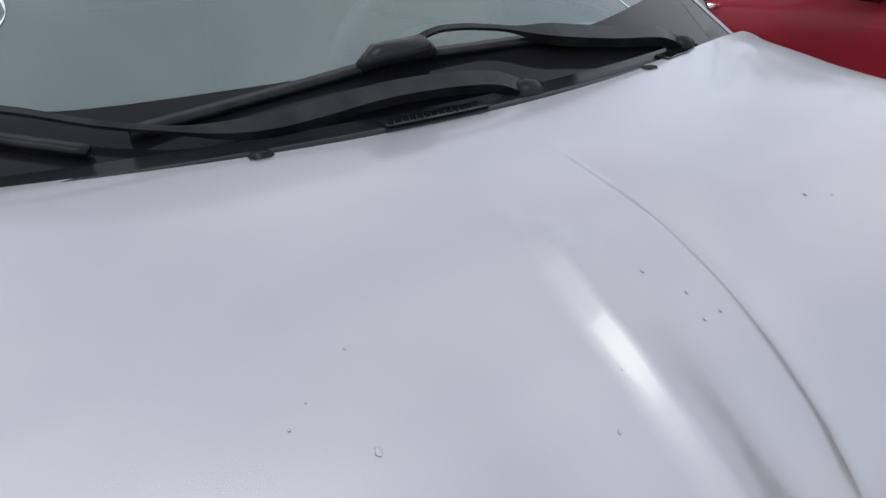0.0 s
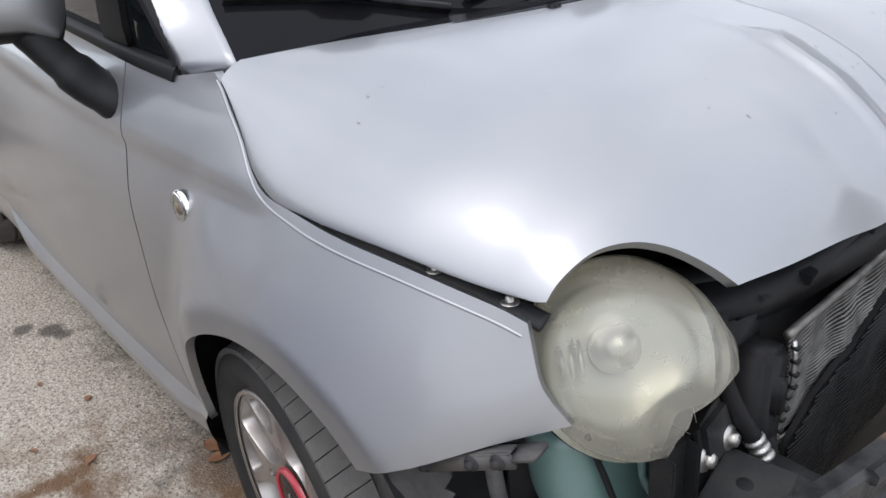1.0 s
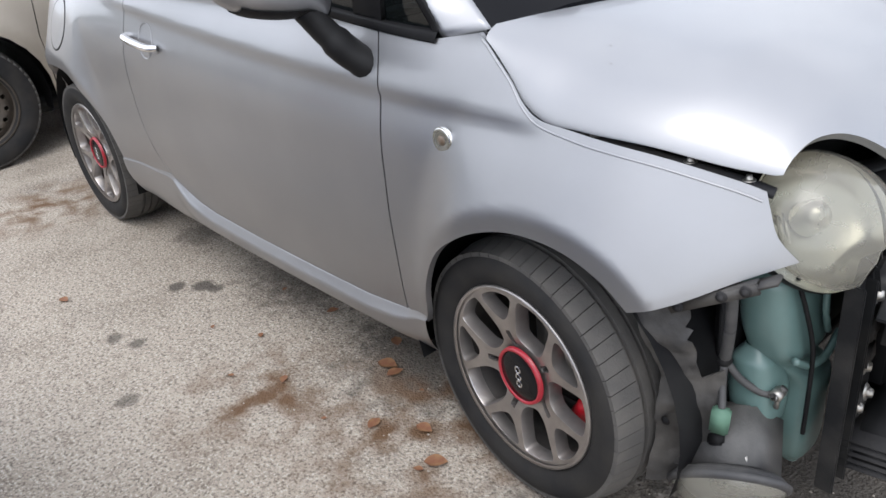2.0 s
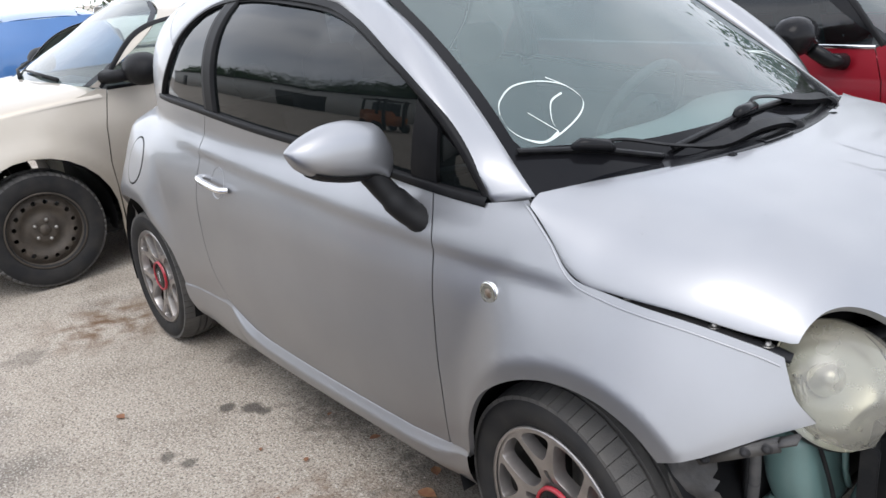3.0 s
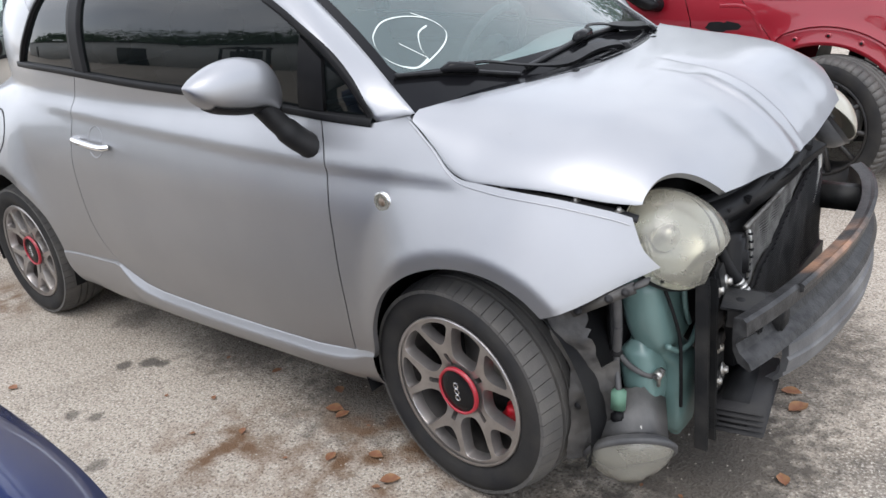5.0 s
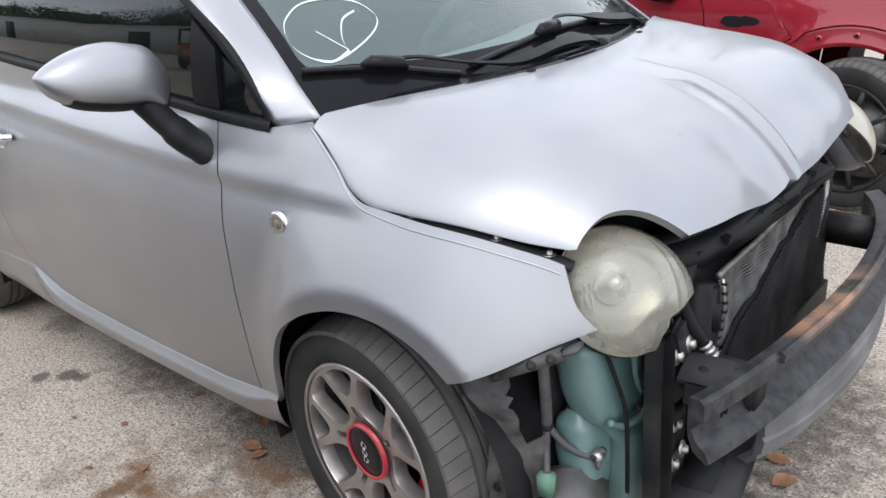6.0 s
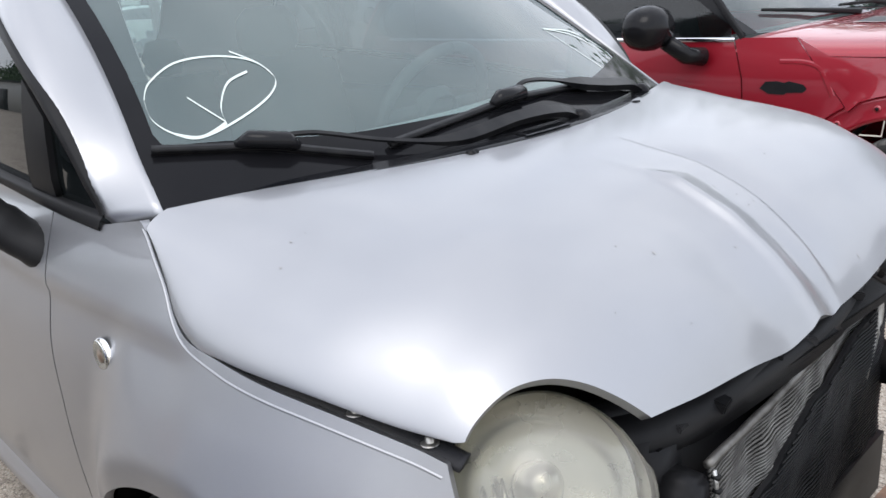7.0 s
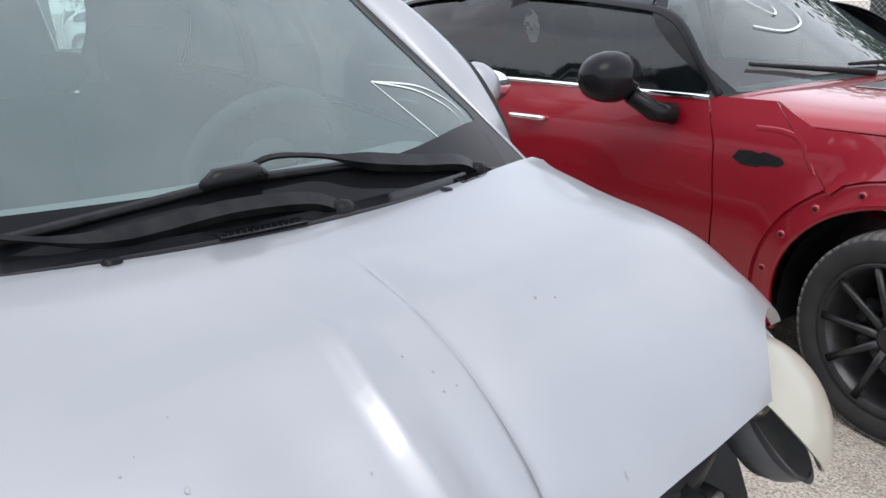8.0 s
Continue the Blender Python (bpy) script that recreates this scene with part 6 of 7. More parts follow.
def ribbed(points, r, n=60):
    """Corrugated conduit."""
    return tube(resample3(curve_through(points, 8), n), [r * (1.0 if k % 2 else 0.84) for k in range(n)], 9)


LOOM = material("grey_conduit", (0.05, 0.05, 0.052), 0.55, 0.0, (0.10, 0.098, 0.095), 20.0, 0.6)
loom = part("wiring_loom", ribbed([(0.405, -0.700, 0.622), (0.400, -0.688, 0.55), (0.387, -0.668, 0.48), (0.378, -0.657, 0.446)], 0.0105), LOOM, car, "grey corrugated wiring loom")
part("loom_branch", ribbed([(0.378, -0.657, 0.448), (0.386, -0.672, 0.41), (0.398, -0.690, 0.372)], 0.0075, 40), LOOM, loom)
part("loom_branch", ribbed([(0.378, -0.657, 0.448), (0.404, -0.642, 0.408), (0.432, -0.622, 0.384), (0.452, -0.608, 0.382), (0.462, -0.602, 0.396)], 0.0075, 60), LOOM, loom)
part("loom_tie", moved(lathe([(0.010, -0.008), (0.014, 0.0), (0.010, 0.008)], 10, "z"), pose(0.379, -0.658, 0.447)), PLASTIC, loom)
part("loom_clip", moved(join(lathe([(0.008, -0.012), (0.011, -0.010), (0.011, 0.010), (0.008, 0.012)], 12), box(-0.004, 0.004, -0.004, 0.004, -0.03, 0.0, 0.001)), pose(0.456, -0.612, 0.386)), BOLT, loom)
part("plug", moved(box(-0.016, 0.016, -0.012, 0.012, -0.045, 0.008, 0.004), pose(0.400, -0.694, 0.366, 8, 4, 20)), STICKER_GREEN, loom, "pale green plug")

# a lower lamp hanging by its loom
axis = Vector((0.38, -0.70, -0.60)).normalized()
across_lamp = Vector((0.86, 0.06, 0.46))
across_lamp = (across_lamp - axis * across_lamp.dot(axis)).normalized()
fm = Matrix((across_lamp, axis.cross(across_lamp), axis)).transposed().to_4x4()
fm.translation = (0.420, -0.690, 0.212)
oval = fm @ Matrix.Diagonal((0.108, 0.080, 1, 1))
HOUSING = material("dusty_grey_housing", (0.045, 0.045, 0.047), 0.5, 0.0, (0.13, 0.127, 0.12), 9.0, 0.7, bump=0.12, bump_scale=160)
fog = part("hanging_lamp", moved(lathe([(1.0, 0.0), (0.98, -0.012), (0.90, -0.020), (0.74, -0.024), (0.0, -0.026)], 36, "z"), oval), HOUSING, car, "dislodged lower lamp hanging face down by its wires")
part("lamp_lens", moved(lathe([(0.0, 0.062), (0.30, 0.060), (0.34, 0.054), (0.62, 0.044), (0.86, 0.022), (0.97, 0.006), (1.0, 0.0)], 44, "z"), oval), LENS, fog, "clouded oval lens")
part("lamp_reflector", moved(lathe([(0.0, -0.01), (0.5, -0.006), (0.9, 0.002)], 32, "z"), oval), REFLECTOR, fog)
part("lamp_flange", moved(lathe([(0.98, 0.006), (1.05, 0.003), (1.06, -0.006), (0.98, -0.012)], 44, "z"), oval), HOUSING, fog)
part("lamp_back", moved(box(-0.086, 0.080, -0.050, 0.058, -0.138, -0.012, 0.012), fm), HOUSING, fog)
part("sticker", moved(box(-0.040, 0.004, 0.0578, 0.0592, -0.132, -0.098, 0.0005), fm), STICKER_GREEN, fog, "small green sticker")
for spec in ((0.045, 0.075, -0.02, 0.015, -0.065, -0.035, 0.004), (0.0, 0.03, 0.052, 0.070, -0.085, -0.055, 0.004), (-0.05, -0.025, 0.052, 0.068, -0.07, -0.045, 0.003), (0.02, 0.06, -0.03, 0.0, -0.15, -0.12, 0.005)):
    part("lamp_socket", moved(box(*spec), fm), PLASTIC, fog)
part("lamp_screw", moved(lathe([(0.0, 0.008), (0.008, 0.007), (0.010, 0.0)], 14), fm @ pose(0.06, 0.045, -0.035)), BOLT, fog)

# ribbed black duct low behind the beam
duct = part("air_duct", moved(box(0.0, 0.12, -0.16, 0.13, 0.0, 0.088, 0.03), pose(0.50, -0.36, 0.205, 0, 0, 10)), PLASTIC, car, "ribbed black plastic duct under the beam")
for k in range(5):
    part("duct_rib", moved(box(0.004, 0.127, -0.167, 0.10, 0.010 + 0.0145 * k, 0.0165 + 0.0145 * k, 0.003), pose(0.50, -0.36, 0.205, 0, 0, 10)), DUSTY, duct)
# added black filler, its colour standing for shade deep in the engine bay
part("dark_bay", box(0.30, 0.42, -0.48, 0.48, 0.36, 0.66, 0.02), SEAL, car)

# the dusty inner rail seen in the gap beside the hood
gap_rail = [(x, -(body(x, z) - 0.026), z - 0.012) for x, z in line2(GAP_LINE, 6)[20:]]
inner_rail = part("inner_rail", tube(gap_rail, 0.016, 6, 0.5), DUSTY, car, "dusty inner rail beside the hood")
for k in (5, 12, 17):
    x, y, z = gap_rail[k]
    part("rail_bolt", moved(join(lathe([(0.0, 0.009), (0.005, 0.008), (0.006, 0.0)], 6, "z"), lathe([(0.0, 0.002), (0.010, 0.0015), (0.011, 0.0)], 14, "z")), pose(x, y - 0.004, z + 0.008)), BOLT, inner_rail)

# chips and dirt specks on the hood
CHIP = material("chipped_paint", (0.30, 0.295, 0.295), 0.7, 0.0, (0.2, 0.2, 0.2), 300.0, 0.6)
hood_part = bpy.data.objects["hood"]
rng = random.Random(3)
specks = [(0.424, -0.260, 0.0075), (0.459, -0.400, 0.003), (0.502, -0.301, 0.003), (0.375, -0.010, 0.005), (0.093, -0.596, 0.007), (0.122, -0.634, 0.007), (0.093, -0.572, 0.004), (0.424, 0.022, 0.004), (0.268, -0.457, 0.004),
          (0.351, -0.246, 0.0025), (0.381, -0.286, 0.002), (0.394, -0.302, 0.004), (0.357, 0.200, 0.006), (0.366, 0.225, 0.003), (0.403, 0.008, 0.004), (0.425, 0.005, 0.004), (0.461, -0.108, 0.005), (0.534, 0.163, 0.008)]
specks += [(rng.uniform(0.05, 0.53), rng.uniform(-0.55, 0.5), rng.uniform(0.0008, 0.0014)) for _ in range(14)]
for x, y, r in specks:
    r *= 0.42
    rim = [(x + r * rng.uniform(0.5, 1.2) * math.cos(a), y + r * rng.uniform(0.5, 1.2) * 0.8 * math.sin(a)) for a in np.linspace(0, 2 * math.pi, 9, False)]
    ring = [(u, v, hood_height(u, v) + 0.0006) for u, v in rim]
    part("paint_chip", (ring + [(x, y, hood_height(x, y) + 0.0012)], [(i, (i + 1) % 9, 9) for i in range(9)]), CHIP, hood_part, smooth=False)



# ---- the yard ----
def ground_sheet():
    """One sheet, fine near the cars, out to the horizon."""
    stops = [-900, -200, -60, -25, -12] + [x * 0.5 for x in range(-16, 17)] + [12, 25, 60, 200, 900]
    verts = [(x, y, 0.0) for x in stops for y in stops]
    n = len(stops)
    faces = [(i * n + j, (i + 1) * n + j, (i + 1) * n + j + 1, i * n + j + 1) for i in range(n - 1) for j in range(n - 1)]
    return part("ground", (verts, faces), GROUND)


tagged(ground_sheet(), "pale worn concrete yard with grit, rust-brown dirt and oil stains", "ground", kind="structure")


# ---- the other parked cars, all on one pattern: x forward from the front axle, y to the left ----
def arc(cx, cz, r, a0, a1, n=14):
    return [(cx + r * math.cos(radians(a0 + (a1 - a0) * k / n)), cz + r * math.sin(radians(a0 + (a1 - a0) * k / n))) for k in range(n + 1)]


def build_car(name, m, label, paint, wheels, half=0.85, front=0.78, rear=-3.25, base=-2.57, belt=0.95, belt_back=1.0, roof=1.43, cowl_x=-0.32, cowl_z=0.98,
              top_x=-0.98, back_x=-2.55, nose=0.72, door=(-0.55, -1.62, -2.42), radius=0.31, arch=0.37, front_arch=None, steer=(0, 0, 0), roof_paint=None, pillar_paint=None, glass=TINT, simple=False,
              group="", trim=None, hood_gap=None):
    """A hatchback body. Side panels lie on one flank surface; glass, roof, hood, nose and tail follow from a few heights and lengths."""
    roof_paint, pillar_paint = roof_paint or paint, pillar_paint or paint
    front_arch = front_arch or arch
    root = thing(name, m, label, "car", group)
    step = 0.09 if simple else 0.032

    def plan(x):
        return half * spline((rear, rear + 0.35, base, base / 2, 0, front - 0.40, front - 0.15, front), (0.74, 0.92, 0.99, 1.0, 0.985, 0.93, 0.83, 0.62), x)

    def belt_z(x):
        return belt + (belt_back - belt) * smooth(door[0], rear, x)

    def top(x):
        return spline((rear + 0.05, back_x, (back_x + top_x) / 2, top_x, top_x + 0.4), (belt_back + 0.18, roof - 0.06, roof, roof - 0.05, roof - 0.06), x)

    def flank(x, z):
        low = plan(x) * spline((0.15, 0.35, 0.60, 0.80, 0.95, 1.10), (0.92, 0.965, 1.0, 0.99, 0.955, 0.92), z)
        low += sum(0.02 * smooth(arch + 0.12, arch + 0.01, math.hypot(x - cx, z - radius)) for cx in (0, base))
        q = min(1, max(0, (z - 0.93) / max(0.3, top(x) - 0.93)))
        high = plan(x) * 0.955 * max(0, 1 - q ** 2.9) ** (1 / 2.9)
        t = smooth(0.92, 1.02, z)
        return low * (1 - t) + high * t

    def glass_x(y, z):
        return cowl_x + 0.06 - (z - cowl_z) * (cowl_x - top_x) / (roof - 0.04 - cowl_z) - 0.26 * y * y

    def screen_end(z):
        y = half * 0.8
        for _ in range(12):
            y = flank(glass_x(y, z), z) - 0.012
        return glass_x(y, z), y

    def crown(x):
        return spline((cowl_x - 0.2, cowl_x + 0.1, front - 0.45, front - 0.12, front), (cowl_z + 0.01, cowl_z - 0.005, (cowl_z * 0.62 + nose * 0.38), nose, nose - 0.14), x)

    def edge_z(x):
        return crown(x) - 0.09

    def hood_at(x, u):
        q = 1 - (1 - min(1, abs(u))) ** 2
        y = math.copysign(q, u) * plan(x) * 0.965
        return x, y, edge_z(x) + 0.09 * (1 - q ** 4) ** 0.5

    def sheet_part(what, outline, to3d, mat, parent=root, text="", **more):
        return part(what, sheet(outline, to3d, more.get("step", step), 0.012, (base / 2, 0, 0.6)), mat, parent, text)

    def pane_part(what, outline, to3d, mat, parent, text=""):
        ob = part(what, sheet(outline, to3d, 0.12, 0, (base / 2, 0, 0.6)), mat, parent, text)
        ob.visible_shadow = False
        return ob

    hood_x = [cowl_x - 0.12 + (front - 0.02 - cowl_x + 0.12) * k / 16 for k in range(17)]
    light = [(door[0] - 0.02, belt_z(door[0]) + 0.01), ((door[0] + top_x) / 2 + 0.03, belt + (roof - belt) * 0.52), (top_x - 0.04, roof - 0.155), ((top_x + back_x) / 2, roof - 0.105),
             (back_x + 0.10, roof - 0.15), (back_x - 0.18, roof - 0.26), (door[2] - 0.38, belt_back + 0.03)]
    upper_line = line2(light, 14)
    for s in (-1, 1):
        place = lambda x, z, out=0.0, s=s: (x, s * (flank(x, z) + out), z)
        gap = [(cowl_x - 0.10, belt_z(cowl_x) + 0.01)] + ([(x, edge_z(x)) for x in hood_x[3:15]] if not hood_gap else [hood_gap[0], hood_gap[1]])
        if hood_gap:
            front_bit = arc(0, radius, front_arch, 114, 180) + [(-front_arch, 0.24), (door[0], 0.24)]
        else:
            front_bit = [(front - 0.12, nose - 0.2), (front - 0.14, 0.45), (front - 0.2, 0.25), (front_arch + 0.02, 0.22)] + arc(0, radius, front_arch, 0, 180) + [(-front_arch, 0.24), (door[0], 0.24)]
        fender = sheet_part("front_fender", gap + front_bit + [(door[0] + 0.02, 0.6), (door[0], 0.8), (door[0] - 0.05, belt_z(door[0]))], place, paint)
        if hood_gap:
            sheet_part("front_fender", [hood_gap[0], (cowl_x + 0.25, edge_z(cowl_x + 0.25)), (0.15, edge_z(0.15)), (0.45, edge_z(0.45)), (front - 0.12, nose - 0.2), (front - 0.14, 0.45), (front - 0.2, 0.25), (arch + 0.02, 0.22)]
                       + arc(0, radius, front_arch, 0, 112) + [hood_gap[1]], lambda x, z, place=place: place(x + 0.004, z, 0.001), paint)
        split = [(door[1], 0.27), (door[1] - 0.01, 0.6), (door[1] - 0.02, belt_z(door[1]))]
        front_door = sheet_part("front_door", [(door[0] - 0.006, 0.27), (door[0] + 0.014, 0.6), (door[0] - 0.006, 0.8), (door[0] - 0.056, belt_z(door[0]))] + split[::-1], place, paint)
        rear_door = sheet_part("rear_door", [(x - 0.006, z) for x, z in split] + [(door[2], belt_z(door[2])), (door[2], 0.75), (door[2] + 0.1, 0.5), (door[2] + 0.14, 0.27)], place, paint)
        tail = [(door[2] - 0.006, belt_z(door[2])), (door[2] - 0.38, belt_back + 0.02), (rear + 0.22, belt_back + 0.02), (rear + 0.10, 0.8), (rear + 0.14, 0.35), (base - arch - 0.02, 0.28)]
        tail += [(x, z) for x, z in arc(base, radius, arch, 180, 8)] + [(door[2] + 0.134, 0.27), (door[2] + 0.094, 0.5), (door[2] - 0.006, 0.75)]
        sheet_part("rear_quarter", tail, place, paint)
        sheet_part("sill", [(-arch, 0.235), (-arch - 0.01, 0.16), (base + arch, 0.16), (base + arch, 0.262)] + [(door[0], 0.262)], place, paint)
        rail_line = [(screen_end(z)[0], z) for z in np.linspace(belt + 0.02, roof - 0.07, 9)]
        rail_line += [(x, BELT + (top(x) - BELT) * 0.955) for x in np.linspace(top_x - 0.1, back_x - 0.12, 9)] + [(rear + 0.22, belt_back + 0.03), (door[2] - 0.38, belt_back + 0.03)]
        sheet_part("roof_rail", upper_line + rail_line[::-1], place, pillar_paint)
        inset = lambda x, z, out=0.0, place=place: place(x, z, out - 0.012)
        low = [(x, belt_z(x) + 0.012) for x in np.linspace(door[2] - 0.36, door[0] - 0.04, 60)]
        whole = low + upper_line
        pane_part("side_window", whole, inset, glass, front_door, "tinted side glass")
        strip("window_seal", upper_line, place, 0.010, SEAL, root, 0.002, 0.02)
        strip("belt_trim", [(x, belt_z(x) + 0.004) for x in np.linspace(door[2] - 0.36, door[0] - 0.05, 12)], place, 0.009, trim or SEAL, root, 0.007, 0.01)
        mid_x = door[1] - 0.02
        strip("door_pillar", [(mid_x, belt_z(mid_x)), (mid_x - 0.02, roof - 0.12)], place, 0.04, SEAL, root, -0.003, 0.02)
        if not simple:
            for dx in (door[1] + 0.20, door[2] + 0.12):
                part("door_handle", tube(curve_through([place(dx + 0.09, 0.81, 0.0), place(dx + 0.07, 0.815, 0.03), place(dx - 0.07, 0.815, 0.03), place(dx - 0.09, 0.81, 0.0)], 4), 0.011, 8), trim or paint, root)
        for cx in (0, base):
            liner = lathe([(arch - 0.012, -0.06), (arch - 0.005, 0.28)], 24)
            liner = (liner[0], [f for f in liner[1] if all(liner[0][i][2] > -0.1 for i in f)])
            part("wheel_liner", moved(liner, pose(cx, s * (half - 0.12), radius, 0, 0, 0 if s < 0 else 180)), SEAL, root)
            set_wheel(wheels(root), cx + (steer[0] if cx == 0 else 0), s * (half - 0.125 + (steer[1] if cx == 0 else 0)), radius, (0 if s < 0 else 180) + (steer[2] if cx == 0 else 0), 12)

    outline = [(x, 1.0) for x in hood_x] + [(front - 0.02, u) for u in np.linspace(0.7, -0.7, 9)] + [(x, -1.0) for x in hood_x[::-1]] + [(cowl_x + 0.06 - 0.3 * u * u, u) for u in np.linspace(-0.7, 0.7, 9)]
    sheet_part("hood", outline, hood_at, paint, step=0.06)
    nose_x = lambda y, z: front - 0.20 * (abs(y) / half) ** 2.4 - 0.05 * smooth(0.5, 0.25, z) - 0.06 * smooth(nose - 0.25, nose, z)
    face = sheet_part("front_bumper", [(-half * 0.92, 0.24), (half * 0.92, 0.24), (half * 0.93, nose - 0.16), (half * 0.6, nose - 0.10), (-half * 0.6, nose - 0.10), (-half * 0.93, nose - 0.16)], lambda y, z: (nose_x(y, z), y, z), paint, step=0.09)
    part("grille", box(front - 0.10, front - 0.005, -half * 0.45, half * 0.45, 0.34, 0.48, 0.02), PLASTIC, face)
    for s in (-1, 1):
        part("headlight", moved(lathe([(0.0, 0.03), (0.5, 0.026), (0.85, 0.01), (1.0, -0.02)], 20, "x"), pose(front - 0.17, s * half * 0.70, nose - 0.09) @ pose(0, 0, 0, 0, 0, s * 28) @ Matrix.Diagonal((1, 0.14, 0.085, 1))), YELLOWED, face)
    tail_at = lambda y, z: (rear + 0.22 * (abs(y) / half) ** 3 + 0.45 * max(0, z - 0.98), y, z)
    sheet_part("tailgate", [(-half * 0.9, 0.25), (half * 0.9, 0.25), (half * 0.9, 0.95), (half * 0.62, roof - 0.12), (-half * 0.62, roof - 0.12), (-half * 0.9, 0.95)], tail_at, paint, step=0.12)
    roof_at = lambda x, v: (x, v, BELT + (top(x) - BELT) * (1 - min(0.999, abs(v) / (plan(x) * 0.955)) ** 2.9) ** (1 / 2.9))
    width = lambda x: plan(x) * 0.955 * (1 - 0.955 ** 2.9) ** (1 / 2.9)
    xs = np.linspace(top_x - 0.04, back_x - 0.2, 10)
    sheet_part("roof", [(x, width(x)) for x in xs] + [(x, -width(x)) for x in xs[::-1]] + [(top_x + 0.03, -0.3), (top_x + 0.05, 0.0), (top_x + 0.03, 0.3)], roof_at, roof_paint, step=0.1)
    zs = np.linspace(cowl_z - 0.02, roof - 0.075, 8)
    pane = [(-screen_end(z)[1], z) for z in zs] + [(y, roof - 0.075 + 0.045 * (1 - (y / 0.55) ** 2)) for y in np.linspace(-0.5, 0.5, 9)] + [(screen_end(z)[1], z) for z in zs[::-1]] + [(0.3, cowl_z - 0.02), (-0.3, cowl_z - 0.02)]
    at_screen = lambda y, z, out=0.0: (glass_x(y, z) + out * 0.6, y, z + out * 0.8)
    windscreen_of = pane_part("windscreen", pane, at_screen, PANE, root, "clear windscreen")
    for s in (-1, 1):
        band("glass_border", [(s * screen_end(z)[1], z) for z in zs], at_screen, [(s * (screen_end(z)[1] - 0.05), z) for z in zs], FRIT, windscreen_of, 0.003)
    part("cowl_panel", sheet([(-0.66, 0), (0.66, 0), (0.66, 1), (-0.66, 1)], lambda y, t: (cowl_x + 0.11 - 0.3 * y * y - 0.13 * t, y, cowl_z - 0.035 + 0.012 * t), 0.12, 0.004, (-1, 0, 0)), COWL, root)
    part("wiper", tube([at_screen(0.5, cowl_z, 0.01), at_screen(0.2, cowl_z + 0.02, 0.02), at_screen(-0.15, cowl_z + 0.03, 0.015)], [0.014, 0.01, 0.006], 6), PLASTIC, root)
    part("wiper", tube([at_screen(-0.05, cowl_z, 0.01), at_screen(-0.35, cowl_z + 0.02, 0.02), at_screen(-0.62, cowl_z + 0.05, 0.015)], [0.014, 0.01, 0.006], 6), PLASTIC, root)
    part("floor_pan", box(rear + 0.25, front - 0.3, -half * 0.78, half * 0.78, 0.18, 0.26, 0.02), FRAME_STEEL, root)
    part("firewall", box(cowl_x - 0.25, cowl_x - 0.2, -half * 0.8, half * 0.8, 0.2, cowl_z - 0.04, 0.01), CABIN, root)
    part("dashboard", box(cowl_x - 0.42, cowl_x - 0.05, -half * 0.78, half * 0.78, cowl_z - 0.18, cowl_z - 0.06, 0.04), CABIN, root)
    for y in (-0.36, 0.36):
        one = part("car_seat", box(door[1] + 0.15, door[1] + 0.65, y - 0.23, y + 0.23, 0.3, 0.55, 0.05), CABIN, root)
        part("backrest", moved(box(-0.06, 0.06, -0.22, 0.22, 0, 0.60, 0.05), pose(door[1] + 0.18, y, 0.5, 0, -15, 0)), CABIN, one)
        part("headrest", box(door[1] - 0.06, door[1] + 0.04, y - 0.12, y + 0.12, 1.08, 1.24, 0.04), CABIN, one)
    part("rear_bench", box(door[2] - 0.15, door[2] - 0.02, -half * 0.7, half * 0.7, 0.5, belt_back + 0.08, 0.05), CABIN, root)
    return root, flank, at_screen, windscreen_of, hood_at


def car_mirror(root, s, x, y, z, mat, stalk=PLASTIC, round_form=True):
    low = (0.13, 0.12, 0.06) if round_form else (0.03, 0.03, 0.02)
    ob = part("door_mirror", tube([(x + 0.14, s * (y - 0.13), z - low[0]), (x + 0.10, s * (y - 0.07), z - low[1]), (x + 0.05, s * y, z - low[2])], [0.055, 0.05, 0.045], 12, 0.7), stalk, root, "door mirror")
    shell, faces = lathe([(0.0, -1.0), (0.5, -0.88), (0.82, -0.6), (0.97, -0.25), (1.0, 0.1), (0.95, 0.5), (0.88, 0.62), (0.0, 0.62)], 28, "x")
    part("mirror_shell", ([(x - a * 0.09, s * (y + 0.045 + b * (0.125 if round_form else 0.14)), z + c * (0.090 if round_form else 0.085)) for a, b, c in shell], faces), mat, ob)


red_car, red_flank, red_screen, red_glass, red_hood = build_car(
    "compact_car", pose(0.08, 2.79, 0), "red compact car, black roof and mirrors, arch trim missing", RED, ten_spoke_wheel, half=0.86, roof=1.415, belt=0.945, belt_back=0.965,
    cowl_x=-0.54, cowl_z=0.985, top_x=-1.18, back_x=-2.75, nose=0.86, front=0.80, door=(-0.61, -1.70, -2.45), radius=0.312, arch=0.375, front_arch=0.452, steer=(0.06, 0.11, -14), roof_paint=GLOSS_BLACK, pillar_paint=GLOSS_BLACK, glass=DEEP_TINT, trim=CHROME,
    hood_gap=((-0.42, 0.955), (-0.205, 0.695)))
for s in (-1, 1):
    car_mirror(red_car, s, -0.93, 0.975, 1.015, GLOSS_BLACK, GLOSS_BLACK)
on_red = lambda x, z, out=0.0: (x, -red_flank(x, z) - out, z)
hole = [(-0.535, 0.767), (-0.515, 0.793), (-0.47, 0.796), (-0.44, 0.790), (-0.425, 0.797), (-0.37, 0.785), (-0.355, 0.770), (-0.37, 0.756), (-0.43, 0.753), (-0.44, 0.746), (-0.50, 0.748)]
